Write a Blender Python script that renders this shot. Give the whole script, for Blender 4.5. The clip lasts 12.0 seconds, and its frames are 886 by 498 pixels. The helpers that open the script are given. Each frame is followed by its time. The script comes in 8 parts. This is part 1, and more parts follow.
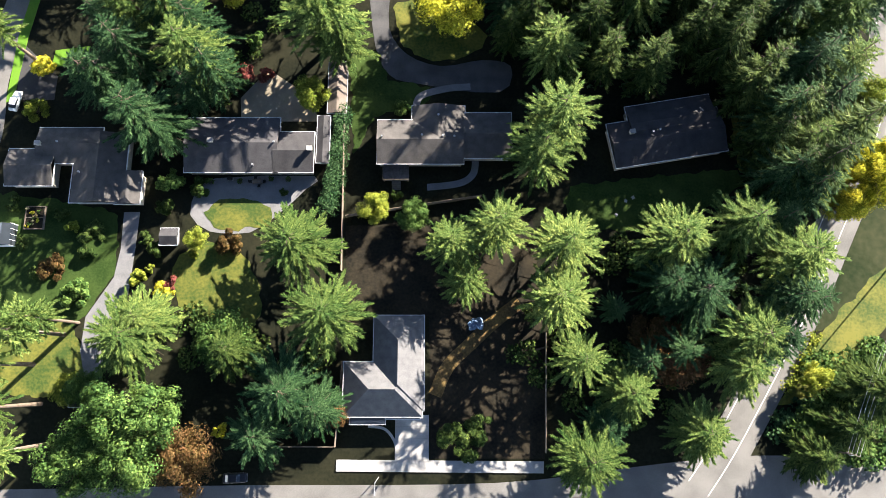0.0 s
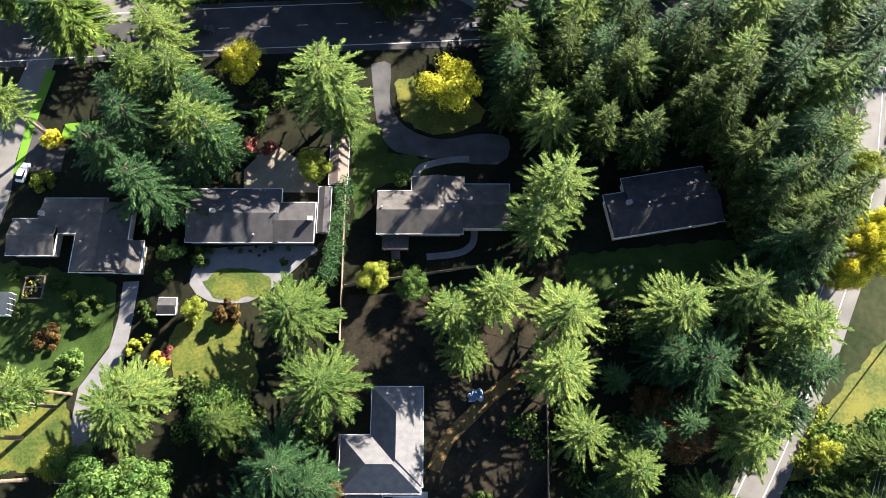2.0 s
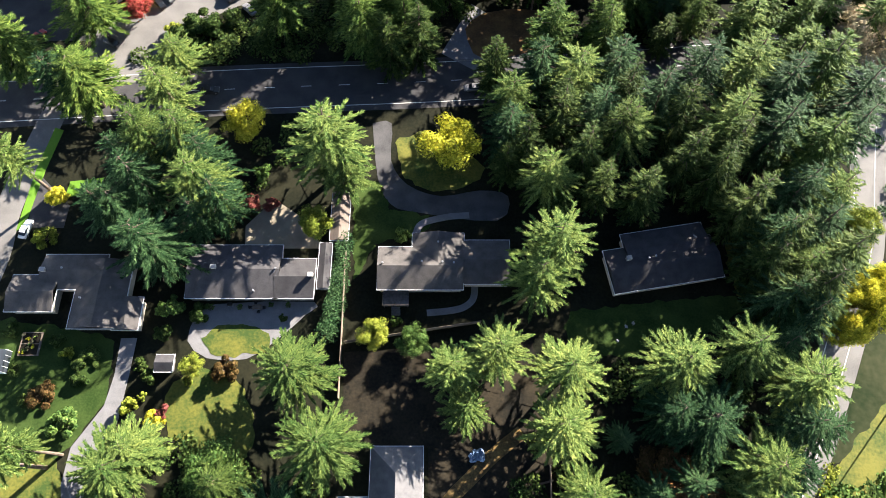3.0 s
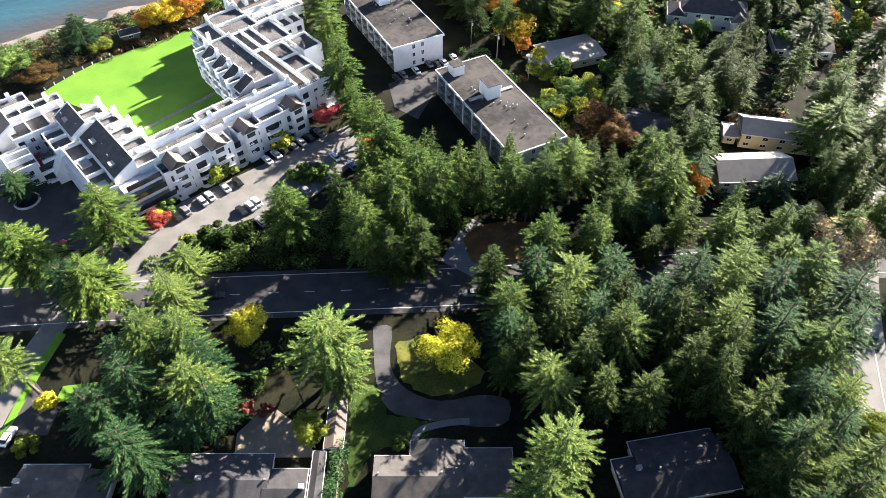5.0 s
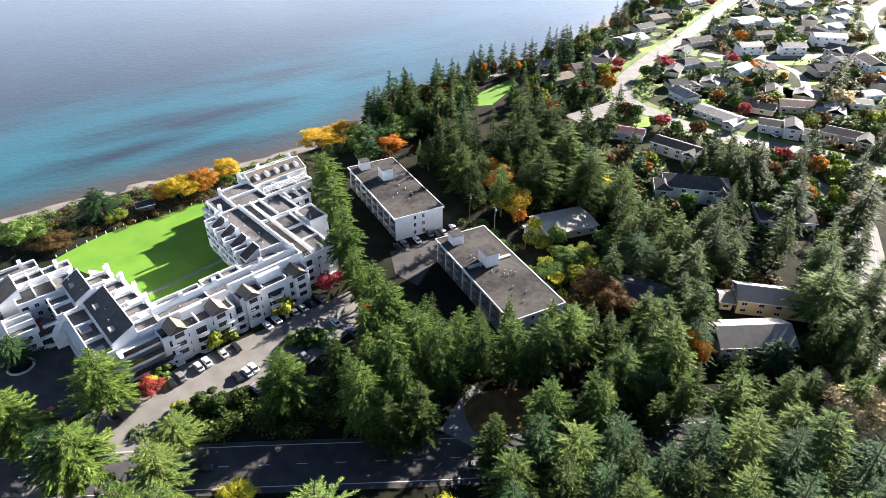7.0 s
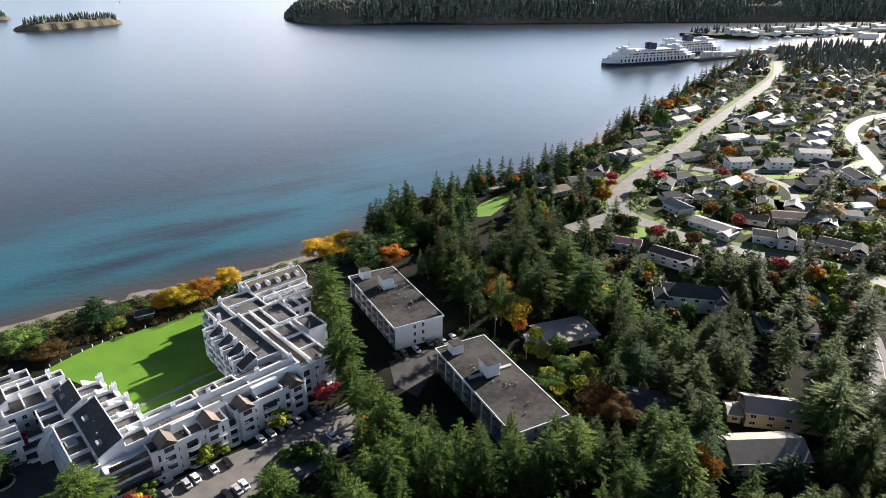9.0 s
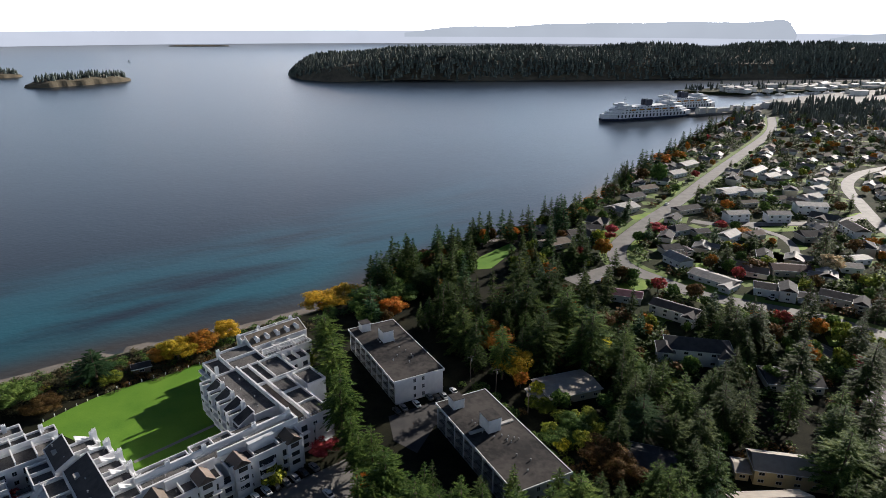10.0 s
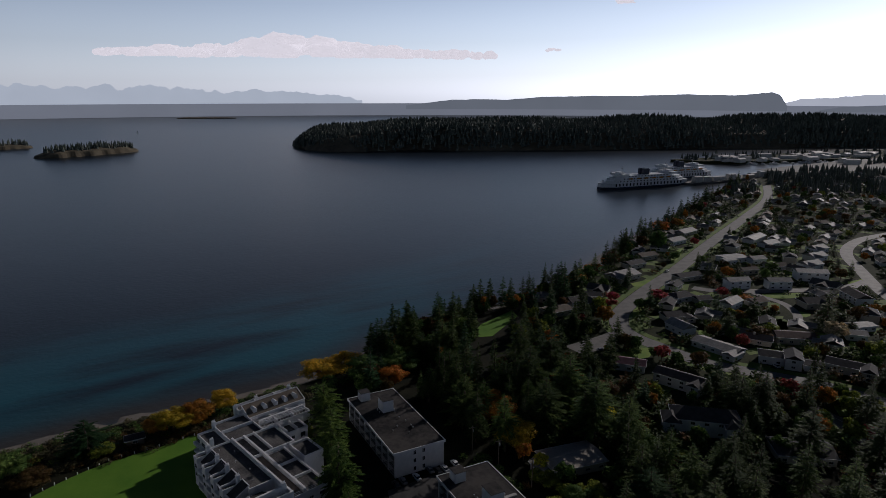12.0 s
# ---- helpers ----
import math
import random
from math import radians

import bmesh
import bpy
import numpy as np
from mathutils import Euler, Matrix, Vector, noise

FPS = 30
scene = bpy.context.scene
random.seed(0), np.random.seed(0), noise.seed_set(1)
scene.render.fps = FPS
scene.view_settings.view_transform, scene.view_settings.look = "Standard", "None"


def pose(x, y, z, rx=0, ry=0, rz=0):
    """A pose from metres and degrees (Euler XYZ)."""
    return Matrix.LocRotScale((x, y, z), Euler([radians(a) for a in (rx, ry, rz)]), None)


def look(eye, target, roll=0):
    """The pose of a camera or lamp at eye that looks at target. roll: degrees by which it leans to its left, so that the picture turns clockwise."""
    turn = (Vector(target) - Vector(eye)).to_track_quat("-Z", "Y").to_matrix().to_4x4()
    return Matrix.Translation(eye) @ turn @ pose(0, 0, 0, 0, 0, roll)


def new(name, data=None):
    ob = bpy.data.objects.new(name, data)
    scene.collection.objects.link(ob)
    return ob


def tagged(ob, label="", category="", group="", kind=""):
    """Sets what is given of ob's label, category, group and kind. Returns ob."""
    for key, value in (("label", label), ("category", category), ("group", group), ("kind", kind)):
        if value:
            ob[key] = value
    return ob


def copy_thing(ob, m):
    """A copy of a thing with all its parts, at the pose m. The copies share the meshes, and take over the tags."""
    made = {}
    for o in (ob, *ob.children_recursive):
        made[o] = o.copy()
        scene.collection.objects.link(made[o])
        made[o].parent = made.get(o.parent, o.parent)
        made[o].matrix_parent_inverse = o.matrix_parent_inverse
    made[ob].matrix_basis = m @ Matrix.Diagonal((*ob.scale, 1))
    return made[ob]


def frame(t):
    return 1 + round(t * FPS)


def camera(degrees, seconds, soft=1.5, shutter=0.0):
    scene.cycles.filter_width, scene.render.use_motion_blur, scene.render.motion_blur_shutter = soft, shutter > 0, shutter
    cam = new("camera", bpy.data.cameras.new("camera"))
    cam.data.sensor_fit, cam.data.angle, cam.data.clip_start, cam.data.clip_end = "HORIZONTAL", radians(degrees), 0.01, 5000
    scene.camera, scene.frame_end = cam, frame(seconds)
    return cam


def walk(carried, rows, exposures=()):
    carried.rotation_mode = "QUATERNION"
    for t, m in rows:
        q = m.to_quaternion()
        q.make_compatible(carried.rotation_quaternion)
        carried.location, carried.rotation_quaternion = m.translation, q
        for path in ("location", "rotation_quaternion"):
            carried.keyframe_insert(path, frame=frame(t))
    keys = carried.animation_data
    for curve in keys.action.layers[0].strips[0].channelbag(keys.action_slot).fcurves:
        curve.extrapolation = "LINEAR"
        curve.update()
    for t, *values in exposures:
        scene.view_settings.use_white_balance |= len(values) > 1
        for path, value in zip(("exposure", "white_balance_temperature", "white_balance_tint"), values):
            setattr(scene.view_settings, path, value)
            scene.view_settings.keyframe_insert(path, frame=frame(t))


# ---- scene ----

# ---------------------------------------------------------------- camera
EYE = 125.0
cam = camera(69.50, 12.0, soft=0.5)
# seconds, pitch, roll, yaw in degrees
ROWS = [(0, -78.31, 0.07, 0.04), (0.5, -76.75, -0.01, 0.05), (1, -75.19, 0.04, 0.02), (1.5, -73.64, 0.03, 0.01),
        (2, -72.08, 0.01, 0.04), (2.5, -70.01, 0.02, 0.01), (2.7, -68.91, 0.03, 0.01), (4.3, -56.18, 0.10, -0.07),
        (4.5, -54.03, 0.03, -0.09), (5, -48.96, 0.03, -0.08), (5.5, -44.13, 0.01, -0.07), (6, -40.06, -0.04, -0.05),
        (6.5, -36.77, -0.04, -0.05), (7, -34.18, -0.05, -0.04), (7.2, -33.15, 0.00, -0.01), (8.8, -25.46, -0.01, -0.01),
        (9, -24.43, -0.11, -0.01), (9.5, -22.03, -0.12, 0.02), (10, -19.73, -0.11, 0.03), (10.5, -17.52, -0.06, 0.05),
        (11, -15.53, -0.06, 0.06), (11.5, -14.21, -0.06, 0.06), (12, -13.70, -0.02, 0.07)]
LIGHT = [(0, 2.62, 6500, 14), (4.5, 2.72, 6500, 16), (5.5, 2.68, 6500, 16), (7.0, 2.35, 6450, 16), (9.0, 1.5, 6500, 15), (10.5, 0.08, 6350, 16), (11.0, -0.52, 6300, 17), (12.0, -1.38, 6100, 19)]
walk(cam, [(t, pose(0, 0, EYE, 90 + p, r, y)) for t, p, r, y in ROWS], LIGHT)

# ---------------------------------------------------------------- sky and sun
SUN_AZ, SUN_EL = 44.0, 21.0            # degrees clockwise from +y, above the horizon
world = bpy.data.worlds.new("sky")
scene.world = world
world.use_nodes = True
wn, wl = world.node_tree.nodes, world.node_tree.links
sky = wn.new("ShaderNodeTexSky")
sky.sky_type, sky.sun_disc = "NISHITA", False
sky.sun_elevation, sky.sun_rotation = radians(SUN_EL), radians(SUN_AZ)
sky.air_density, sky.dust_density, sky.ozone_density = 1.0, 0.3, 3.0
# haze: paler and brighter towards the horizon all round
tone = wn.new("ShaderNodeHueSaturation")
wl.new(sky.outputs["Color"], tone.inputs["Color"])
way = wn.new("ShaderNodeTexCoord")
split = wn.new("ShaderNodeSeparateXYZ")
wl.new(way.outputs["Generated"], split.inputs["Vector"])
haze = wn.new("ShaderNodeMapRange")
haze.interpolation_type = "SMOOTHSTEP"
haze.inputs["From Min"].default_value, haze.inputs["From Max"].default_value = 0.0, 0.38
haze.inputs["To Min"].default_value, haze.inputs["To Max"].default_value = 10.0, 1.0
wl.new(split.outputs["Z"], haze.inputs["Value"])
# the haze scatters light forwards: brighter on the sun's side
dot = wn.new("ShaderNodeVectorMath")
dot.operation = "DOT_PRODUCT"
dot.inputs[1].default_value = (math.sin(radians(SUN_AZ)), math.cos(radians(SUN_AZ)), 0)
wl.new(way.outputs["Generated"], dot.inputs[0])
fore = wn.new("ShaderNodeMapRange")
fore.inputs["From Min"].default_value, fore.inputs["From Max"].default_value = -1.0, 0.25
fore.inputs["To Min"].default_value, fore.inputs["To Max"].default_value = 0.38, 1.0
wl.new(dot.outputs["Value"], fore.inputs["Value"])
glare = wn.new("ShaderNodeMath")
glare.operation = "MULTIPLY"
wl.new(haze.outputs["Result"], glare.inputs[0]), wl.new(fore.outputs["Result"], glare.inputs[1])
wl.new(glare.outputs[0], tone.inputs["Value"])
pale = wn.new("ShaderNodeMapRange")
pale.inputs["From Min"].default_value, pale.inputs["From Max"].default_value = 0.0, 0.35
pale.inputs["To Min"].default_value, pale.inputs["To Max"].default_value = 0.15, 0.95
wl.new(split.outputs["Z"], pale.inputs["Value"])
wl.new(pale.outputs["Result"], tone.inputs["Saturation"])
cool = wn.new("ShaderNodeMix")
cool.data_type, cool.blend_type = "RGBA", "MULTIPLY"
cool.inputs["Factor"].default_value, cool.inputs["B"].default_value = 1.0, (0.93, 1.0, 1.07, 1)
wl.new(tone.outputs["Color"], cool.inputs["A"])
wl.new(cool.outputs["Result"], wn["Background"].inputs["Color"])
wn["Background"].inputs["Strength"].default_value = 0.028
sun_data = bpy.data.lights.new("sun", "SUN")
sun_data.energy, sun_data.angle, sun_data.color = 5.0, radians(0.53), (1.0, 0.93, 0.80)
sun = new("sun", sun_data)
sx, sy = math.sin(radians(SUN_AZ)), math.cos(radians(SUN_AZ))
sun.matrix_world = look((sx * 900, sy * 900, 900 * math.tan(radians(SUN_EL))), (0, 0, 0))


# ---------------------------------------------------------------- materials
def material(name, c1, c2, scale=1.0, rough=0.8, metal=0.0, bump=0.0, fine=0.0, spread=0.5, detail=4.0, trans=0.0, island=0.0, obrand=0.0, spec=0.3):
    """Two colours mixed by noise at two scales; island and obrand vary the value per leaf and per thing."""
    m = bpy.data.materials.new(name)
    m.use_nodes = True
    n, l = m.node_tree.nodes, m.node_tree.links
    b = n["Principled BSDF"]
    b.inputs["Roughness"].default_value, b.inputs["Metallic"].default_value = rough, metal
    b.inputs["Specular IOR Level"].default_value = spec
    co = n.new("ShaderNodeTexCoord")
    tex = n.new("ShaderNodeTexNoise")
    tex.inputs["Scale"].default_value, tex.inputs["Detail"].default_value = scale, detail
    l.new(co.outputs["Object"], tex.inputs["Vector"])
    fac = tex.outputs["Fac"]
    if fine:
        t2 = n.new("ShaderNodeTexNoise")
        t2.inputs["Scale"].default_value, t2.inputs["Detail"].default_value = fine, 2.0
        l.new(co.outputs["Object"], t2.inputs["Vector"])
        mm = n.new("ShaderNodeMath")
        mm.operation = "MULTIPLY_ADD"
        mm.inputs[1].default_value, mm.inputs[2].default_value = 0.5, -0.25
        l.new(t2.outputs["Fac"], mm.inputs[0])
        ad = n.new("ShaderNodeMath")
        l.new(fac, ad.inputs[0]), l.new(mm.outputs[0], ad.inputs[1])
        fac = ad.outputs[0]
    ramp = n.new("ShaderNodeMapRange")
    ramp.inputs["From Min"].default_value, ramp.inputs["From Max"].default_value = 0.5 - spread * 0.5, 0.5 + spread * 0.5
    l.new(fac, ramp.inputs["Value"])
    mix = n.new("ShaderNodeMix")
    mix.data_type = "RGBA"
    mix.inputs["A"].default_value, mix.inputs["B"].default_value = (*c1, 1), (*c2, 1)
    l.new(ramp.outputs["Result"], mix.inputs["Factor"])
    col = mix.outputs["Result"]
    for amount, node, sock in ((island, "ShaderNodeNewGeometry", "Random Per Island"), (obrand, "ShaderNodeObjectInfo", "Random")):
        if amount:
            g = n.new(node)
            hs = n.new("ShaderNodeHueSaturation")
            r1 = n.new("ShaderNodeMapRange")
            r1.inputs["To Min"].default_value, r1.inputs["To Max"].default_value = 1 - amount, 1 + amount
            l.new(g.outputs[sock], r1.inputs["Value"])
            l.new(r1.outputs["Result"], hs.inputs["Value"])
            r2 = n.new("ShaderNodeMapRange")
            r2.inputs["To Min"].default_value, r2.inputs["To Max"].default_value = 0.5 + 0.03 * amount, 0.5 - 0.05 * amount
            l.new(g.outputs[sock], r2.inputs["Value"])
            l.new(r2.outputs["Result"], hs.inputs["Hue"])
            l.new(col, hs.inputs["Color"])
            col = hs.outputs["Color"]
    l.new(col, b.inputs["Base Color"])
    if bump:
        bm_ = n.new("ShaderNodeBump")
        bm_.inputs["Strength"].default_value, bm_.inputs["Distance"].default_value = bump, 0.1
        l.new(fac, bm_.inputs["Height"])
        l.new(bm_.outputs["Normal"], b.inputs["Normal"])
    if trans:
        tr = n.new("ShaderNodeBsdfTranslucent")
        l.new(col, tr.inputs["Color"])
        ms = n.new("ShaderNodeMixShader")
        ms.inputs["Fac"].default_value = trans
        l.new(b.outputs[0], ms.inputs[1]), l.new(tr.outputs[0], ms.inputs[2])
        l.new(ms.outputs[0], n["Material Output"].inputs["Surface"])
    return m


def leaf(name, c1, c2, scale=0.35, trans=0.24, vary=0.62):
    return material(name, c1, c2, scale=scale, rough=0.6, spread=0.4, trans=trans, island=vary, obrand=0.25, spec=0.04)


M_FIR = leaf("fir_needles", (0.060, 0.132, 0.034), (0.172, 0.245, 0.062), trans=0.18)
M_MID = leaf("green_needles", (0.030, 0.080, 0.017), (0.105, 0.172, 0.036), trans=0.14)
M_CEDAR = leaf("cedar_sprays", (0.020, 0.060, 0.024), (0.054, 0.114, 0.043), trans=0.14)
M_DARK = leaf("dark_needles", (0.022, 0.053, 0.014), (0.074, 0.116, 0.028), trans=0.13)
M_GREEN = leaf("green_leaves", (0.050, 0.115, 0.030), (0.110, 0.190, 0.045))
M_LIME = leaf("lime_leaves", (0.140, 0.205, 0.028), (0.250, 0.295, 0.046))
M_YELLOW = leaf("yellow_leaves", (0.390, 0.410, 0.030), (0.540, 0.560, 0.065), trans=0.34)
M_GOLDLEAF = leaf("golden_leaves", (0.420, 0.310, 0.022), (0.560, 0.440, 0.042))
M_ORANGE = leaf("orange_leaves", (0.330, 0.150, 0.020), (0.460, 0.260, 0.036))
M_RED = leaf("red_leaves", (0.280, 0.058, 0.036), (0.420, 0.120, 0.075))
M_BROWN = leaf("brown_leaves", (0.085, 0.056, 0.022), (0.155, 0.105, 0.034))
M_RUST = leaf("rust_leaves", (0.150, 0.055, 0.040), (0.260, 0.100, 0.070))
M_PALE = leaf("pale_leaves", (0.380, 0.330, 0.180), (0.480, 0.420, 0.240))
M_BARK = material("bark", (0.09, 0.065, 0.045), (0.17, 0.13, 0.10), scale=3, bump=0.5, rough=0.9)
# floor colour lowered to near black to hold the shade under trees
M_EARTH = material("shade_dark_floor", (0.008, 0.010, 0.006), (0.023, 0.023, 0.013), scale=0.12, fine=1.7, bump=0.4, rough=0.95, spread=0.35, detail=8, spec=0.08)
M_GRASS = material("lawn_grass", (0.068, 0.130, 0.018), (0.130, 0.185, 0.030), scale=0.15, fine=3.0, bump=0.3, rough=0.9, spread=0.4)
M_BRIGHT = material("mown_grass", (0.075, 0.195, 0.012), (0.125, 0.260, 0.020), scale=0.10, fine=2.0, bump=0.2, rough=0.9, spread=0.5)
# olive-gold grass; sun streaks and shade are mixed into its patches
M_GOLD = material("sun_mottled_grass", (0.034, 0.066, 0.010), (0.150, 0.145, 0.024), scale=0.16, fine=1.8, bump=0.5, rough=0.9, spread=0.35, detail=8)
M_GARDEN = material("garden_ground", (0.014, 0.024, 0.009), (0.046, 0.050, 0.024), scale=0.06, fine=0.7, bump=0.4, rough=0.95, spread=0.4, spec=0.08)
# dark copy of the lawn grass, with tree shade put into its colour
M_YARD = material("shade_tinted_grass", (0.020, 0.042, 0.010), (0.050, 0.082, 0.020), scale=0.2, fine=2.5, bump=0.3, rough=0.95, spread=0.4, spec=0.08)
M_ASPHALT = material("asphalt", (0.038, 0.038, 0.041), (0.066, 0.064, 0.063), scale=0.25, fine=6.0, bump=0.15, rough=0.85, spread=0.4)
M_GRAVEL = material("beige_gravel", (0.20, 0.17, 0.125), (0.30, 0.26, 0.19), scale=0.3, fine=5.0, bump=0.2, rough=0.9)
M_DRIVE = material("drive_asphalt", (0.050, 0.050, 0.053), (0.095, 0.094, 0.094), scale=0.3, fine=5.0, bump=0.15, rough=0.88, spread=0.4, detail=6)
M_STREET = material("worn_asphalt", (0.130, 0.126, 0.119), (0.190, 0.183, 0.173), scale=0.2, fine=5.0, bump=0.15, rough=0.85, spread=0.4)
M_PALESTREET = material("bleached_asphalt", (0.115, 0.111, 0.106), (0.175, 0.169, 0.161), scale=0.2, fine=5.0, bump=0.15, rough=0.75, spread=0.4)
M_CONCRETE = material("concrete", (0.29, 0.285, 0.275), (0.39, 0.385, 0.375), scale=0.4, fine=4.0, bump=0.1, rough=0.85)
M_PAVER = material("grey_paving", (0.145, 0.145, 0.150), (0.215, 0.214, 0.220), scale=0.5, fine=4.0, bump=0.2, rough=0.9)
M_SHINGLE = material("dark_shingles", (0.040, 0.039, 0.042), (0.075, 0.072, 0.074), scale=0.5, fine=5.0, bump=0.4, rough=0.9, spread=0.5, obrand=0.2)
M_BROWNROOF = material("brown_shingles", (0.13, 0.105, 0.085), (0.20, 0.165, 0.135), scale=0.4, fine=5.0, bump=0.4, rough=0.9, obrand=0.25)
M_NEWROOF = material("new_grey_shingles", (0.085, 0.085, 0.090), (0.150, 0.148, 0.150), scale=0.8, fine=6.0, bump=0.4, rough=0.85, spread=0.6)
M_GREYROOF = material("weathered_shingles", (0.060, 0.056, 0.054), (0.110, 0.102, 0.096), scale=0.6, fine=5.0, bump=0.4, rough=0.9, spread=0.5)
M_WHITE = material("white_paint", (0.62, 0.63, 0.65), (0.74, 0.74, 0.75), scale=0.6, rough=0.6, bump=0.05)
M_SIDING = material("beige_siding", (0.45, 0.40, 0.32), (0.55, 0.50, 0.41), scale=0.5, rough=0.8, obrand=0.25)
# dark felt; tree shadows and sun patches are painted by its two tones
M_TARROOF = material("shade_mottled_felt", (0.006, 0.0055, 0.007), (0.050, 0.044, 0.041), scale=0.09, fine=0.7, detail=7, rough=0.9, bump=0.2, spread=0.35)
M_DECK = material("grey_deck", (0.055, 0.053, 0.055), (0.135, 0.130, 0.128), scale=0.25, fine=2.0, rough=0.9, spread=0.4, detail=6)
M_GLASS = material("window_glass", (0.020, 0.025, 0.030), (0.035, 0.042, 0.050), scale=0.3, rough=0.08, spec=0.6)
M_WOOD = material("weathered_wood", (0.13, 0.10, 0.075), (0.22, 0.18, 0.14), scale=1.5, rough=0.9, bump=0.3)
M_LINE = material("road_paint", (0.62, 0.62, 0.60), (0.75, 0.75, 0.72), scale=2.0, rough=0.8)
M_METAL = material("galvanised_metal", (0.35, 0.36, 0.37), (0.48, 0.48, 0.49), scale=2, rough=0.45, metal=0.6)
M_RUBBER = material("tyre_rubber", (0.015, 0.015, 0.015), (0.025, 0.025, 0.025), scale=4, rough=0.9)
M_SAND = material("shingle_beach", (0.120, 0.105, 0.090), (0.225, 0.200, 0.175), scale=0.15, fine=1.5, rough=0.95, bump=0.4)
M_ROCK = material("shore_rock", (0.17, 0.14, 0.105), (0.30, 0.26, 0.20), scale=0.05, fine=0.4, rough=0.95, bump=0.5)
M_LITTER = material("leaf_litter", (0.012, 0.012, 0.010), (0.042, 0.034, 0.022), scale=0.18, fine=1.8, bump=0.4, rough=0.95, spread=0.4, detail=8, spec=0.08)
M_BANK = material("bank_scrub", (0.040, 0.045, 0.018), (0.120, 0.100, 0.045), scale=0.25, fine=2.0, rough=0.95, bump=0.6)


def part(name, bm, mat, parent, label=""):
    """Links a bmesh or (verts, faces) as one mesh object under a thing or part."""
    me = bpy.data.meshes.new(name)
    if isinstance(bm, tuple):
        me.from_pydata(*[bm[0], [], bm[1]])
    else:
        bm.to_mesh(me)
        bm.free()
    me.materials.append(mat)
    ob = new(name, me)
    ob.parent = parent
    if label:
        tagged(ob, label)
    return ob


def lone(name, bm, mat, label, category, kind="", group="", m=None):
    ob = part(name, bm, mat, None)
    if m is not None:
        ob.matrix_world = m
    return tagged(ob, label, category, group, kind)


def empty(name, m, label, category, group="", kind=""):
    ob = new(name)
    ob.matrix_world = m
    ob.empty_display_size = 0.5
    return tagged(ob, label, category, group, kind)


def merge(*shells):
    """Joins (verts, faces) shells into one."""
    vs, fs = [], []
    for v, f in shells:
        o = len(vs)
        vs += list(v)
        fs += [tuple(i + o for i in q) for q in f]
    return vs, fs


def box(x0, y0, z0, x1, y1, z1):
    v = [(x, y, z) for z in (z0, z1) for y in (y0, y1) for x in (x0, x1)]
    return v, [(0, 2, 3, 1), (4, 5, 7, 6), (0, 1, 5, 4), (1, 3, 7, 5), (3, 2, 6, 7), (2, 0, 4, 6)]


def soft_box(x0, y0, z0, x1, y1, z1, bevel=0.03):
    bm = bmesh.new()
    bmesh.ops.create_cube(bm, size=1)
    for v in bm.verts:
        v.co = Vector(((x0 + x1) / 2 + v.co.x * (x1 - x0), (y0 + y1) / 2 + v.co.y * (y1 - y0), (z0 + z1) / 2 + v.co.z * (z1 - z0)))
    bmesh.ops.bevel(bm, geom=list(bm.edges), offset=bevel, segments=1, affect="EDGES")
    return bm


def ccw(pts):
    area = sum(a[0] * b[1] - b[0] * a[1] for a, b in zip(pts, pts[1:] + pts[:1]))
    return pts if area > 0 else pts[::-1]


def prism(pts, z0, z1):
    pts = ccw([tuple(p) for p in pts])
    n = len(pts)
    v = [(x, y, z0) for x, y in pts] + [(x, y, z1) for x, y in pts]
    f = [tuple(range(n - 1, -1, -1)), tuple(range(n, 2 * n))] + [(i, (i + 1) % n, n + (i + 1) % n, n + i) for i in range(n)]
    return v, f


def tube(p, q, r0, r1, sides=7):
    p, q = Vector(p), Vector(q)
    d = (q - p).normalized()
    a = d.orthogonal().normalized()
    b = d.cross(a)
    v = []
    for c, r in ((p, r0), (q, r1)):
        for i in range(sides):
            w = 2 * math.pi * i / sides
            v.append(tuple(c + (a * math.cos(w) + b * math.sin(w)) * r))
    f = [(i, (i + 1) % sides, sides + (i + 1) % sides, sides + i) for i in range(sides)]
    return v, f + [tuple(range(sides - 1, -1, -1)), tuple(range(sides, 2 * sides))]


def smooth_line(pts, step=4):
    """Catmull-Rom through the points of a line."""
    out = []
    q = [pts[0], *pts, pts[-1]]
    for a, b, c, d in zip(q, q[1:], q[2:], q[3:]):
        for k in range(step):
            t = k / step
            out.append(tuple(0.5 * (2 * b[i] + (c[i] - a[i]) * t + (2 * a[i] - 5 * b[i] + 4 * c[i] - d[i]) * t * t + (3 * b[i] - a[i] - 3 * c[i] + d[i]) * t ** 3) for i in (0, 1)))
    return out + [tuple(pts[-1])]


def sides_of(line, width, shift=0.0):
    left, right = [], []
    for i, p in enumerate(line):
        a, b = line[max(i - 1, 0)], line[min(i + 1, len(line) - 1)]
        d = Vector((b[0] - a[0], b[1] - a[1])).normalized()
        nx, ny = -d.y, d.x
        left.append((p[0] + nx * (shift + width / 2), p[1] + ny * (shift + width / 2)))
        right.append((p[0] + nx * (shift - width / 2), p[1] + ny * (shift - width / 2)))
    return left, right


def ribbon(line, width, z0, z1, shift=0.0):
    """A slab along a line."""
    a, b = sides_of(line, width, shift)
    n = len(line)
    v = [(x, y, z) for s, z in ((a, z1), (b, z1), (a, z0), (b, z0)) for x, y in s]
    f = []
    for i in range(n - 1):
        f += [(n + i, n + i + 1, i + 1, i), (i, i + 1, 2 * n + i + 1, 2 * n + i), (3 * n + i, 3 * n + i + 1, n + i + 1, n + i)]
    return v, f


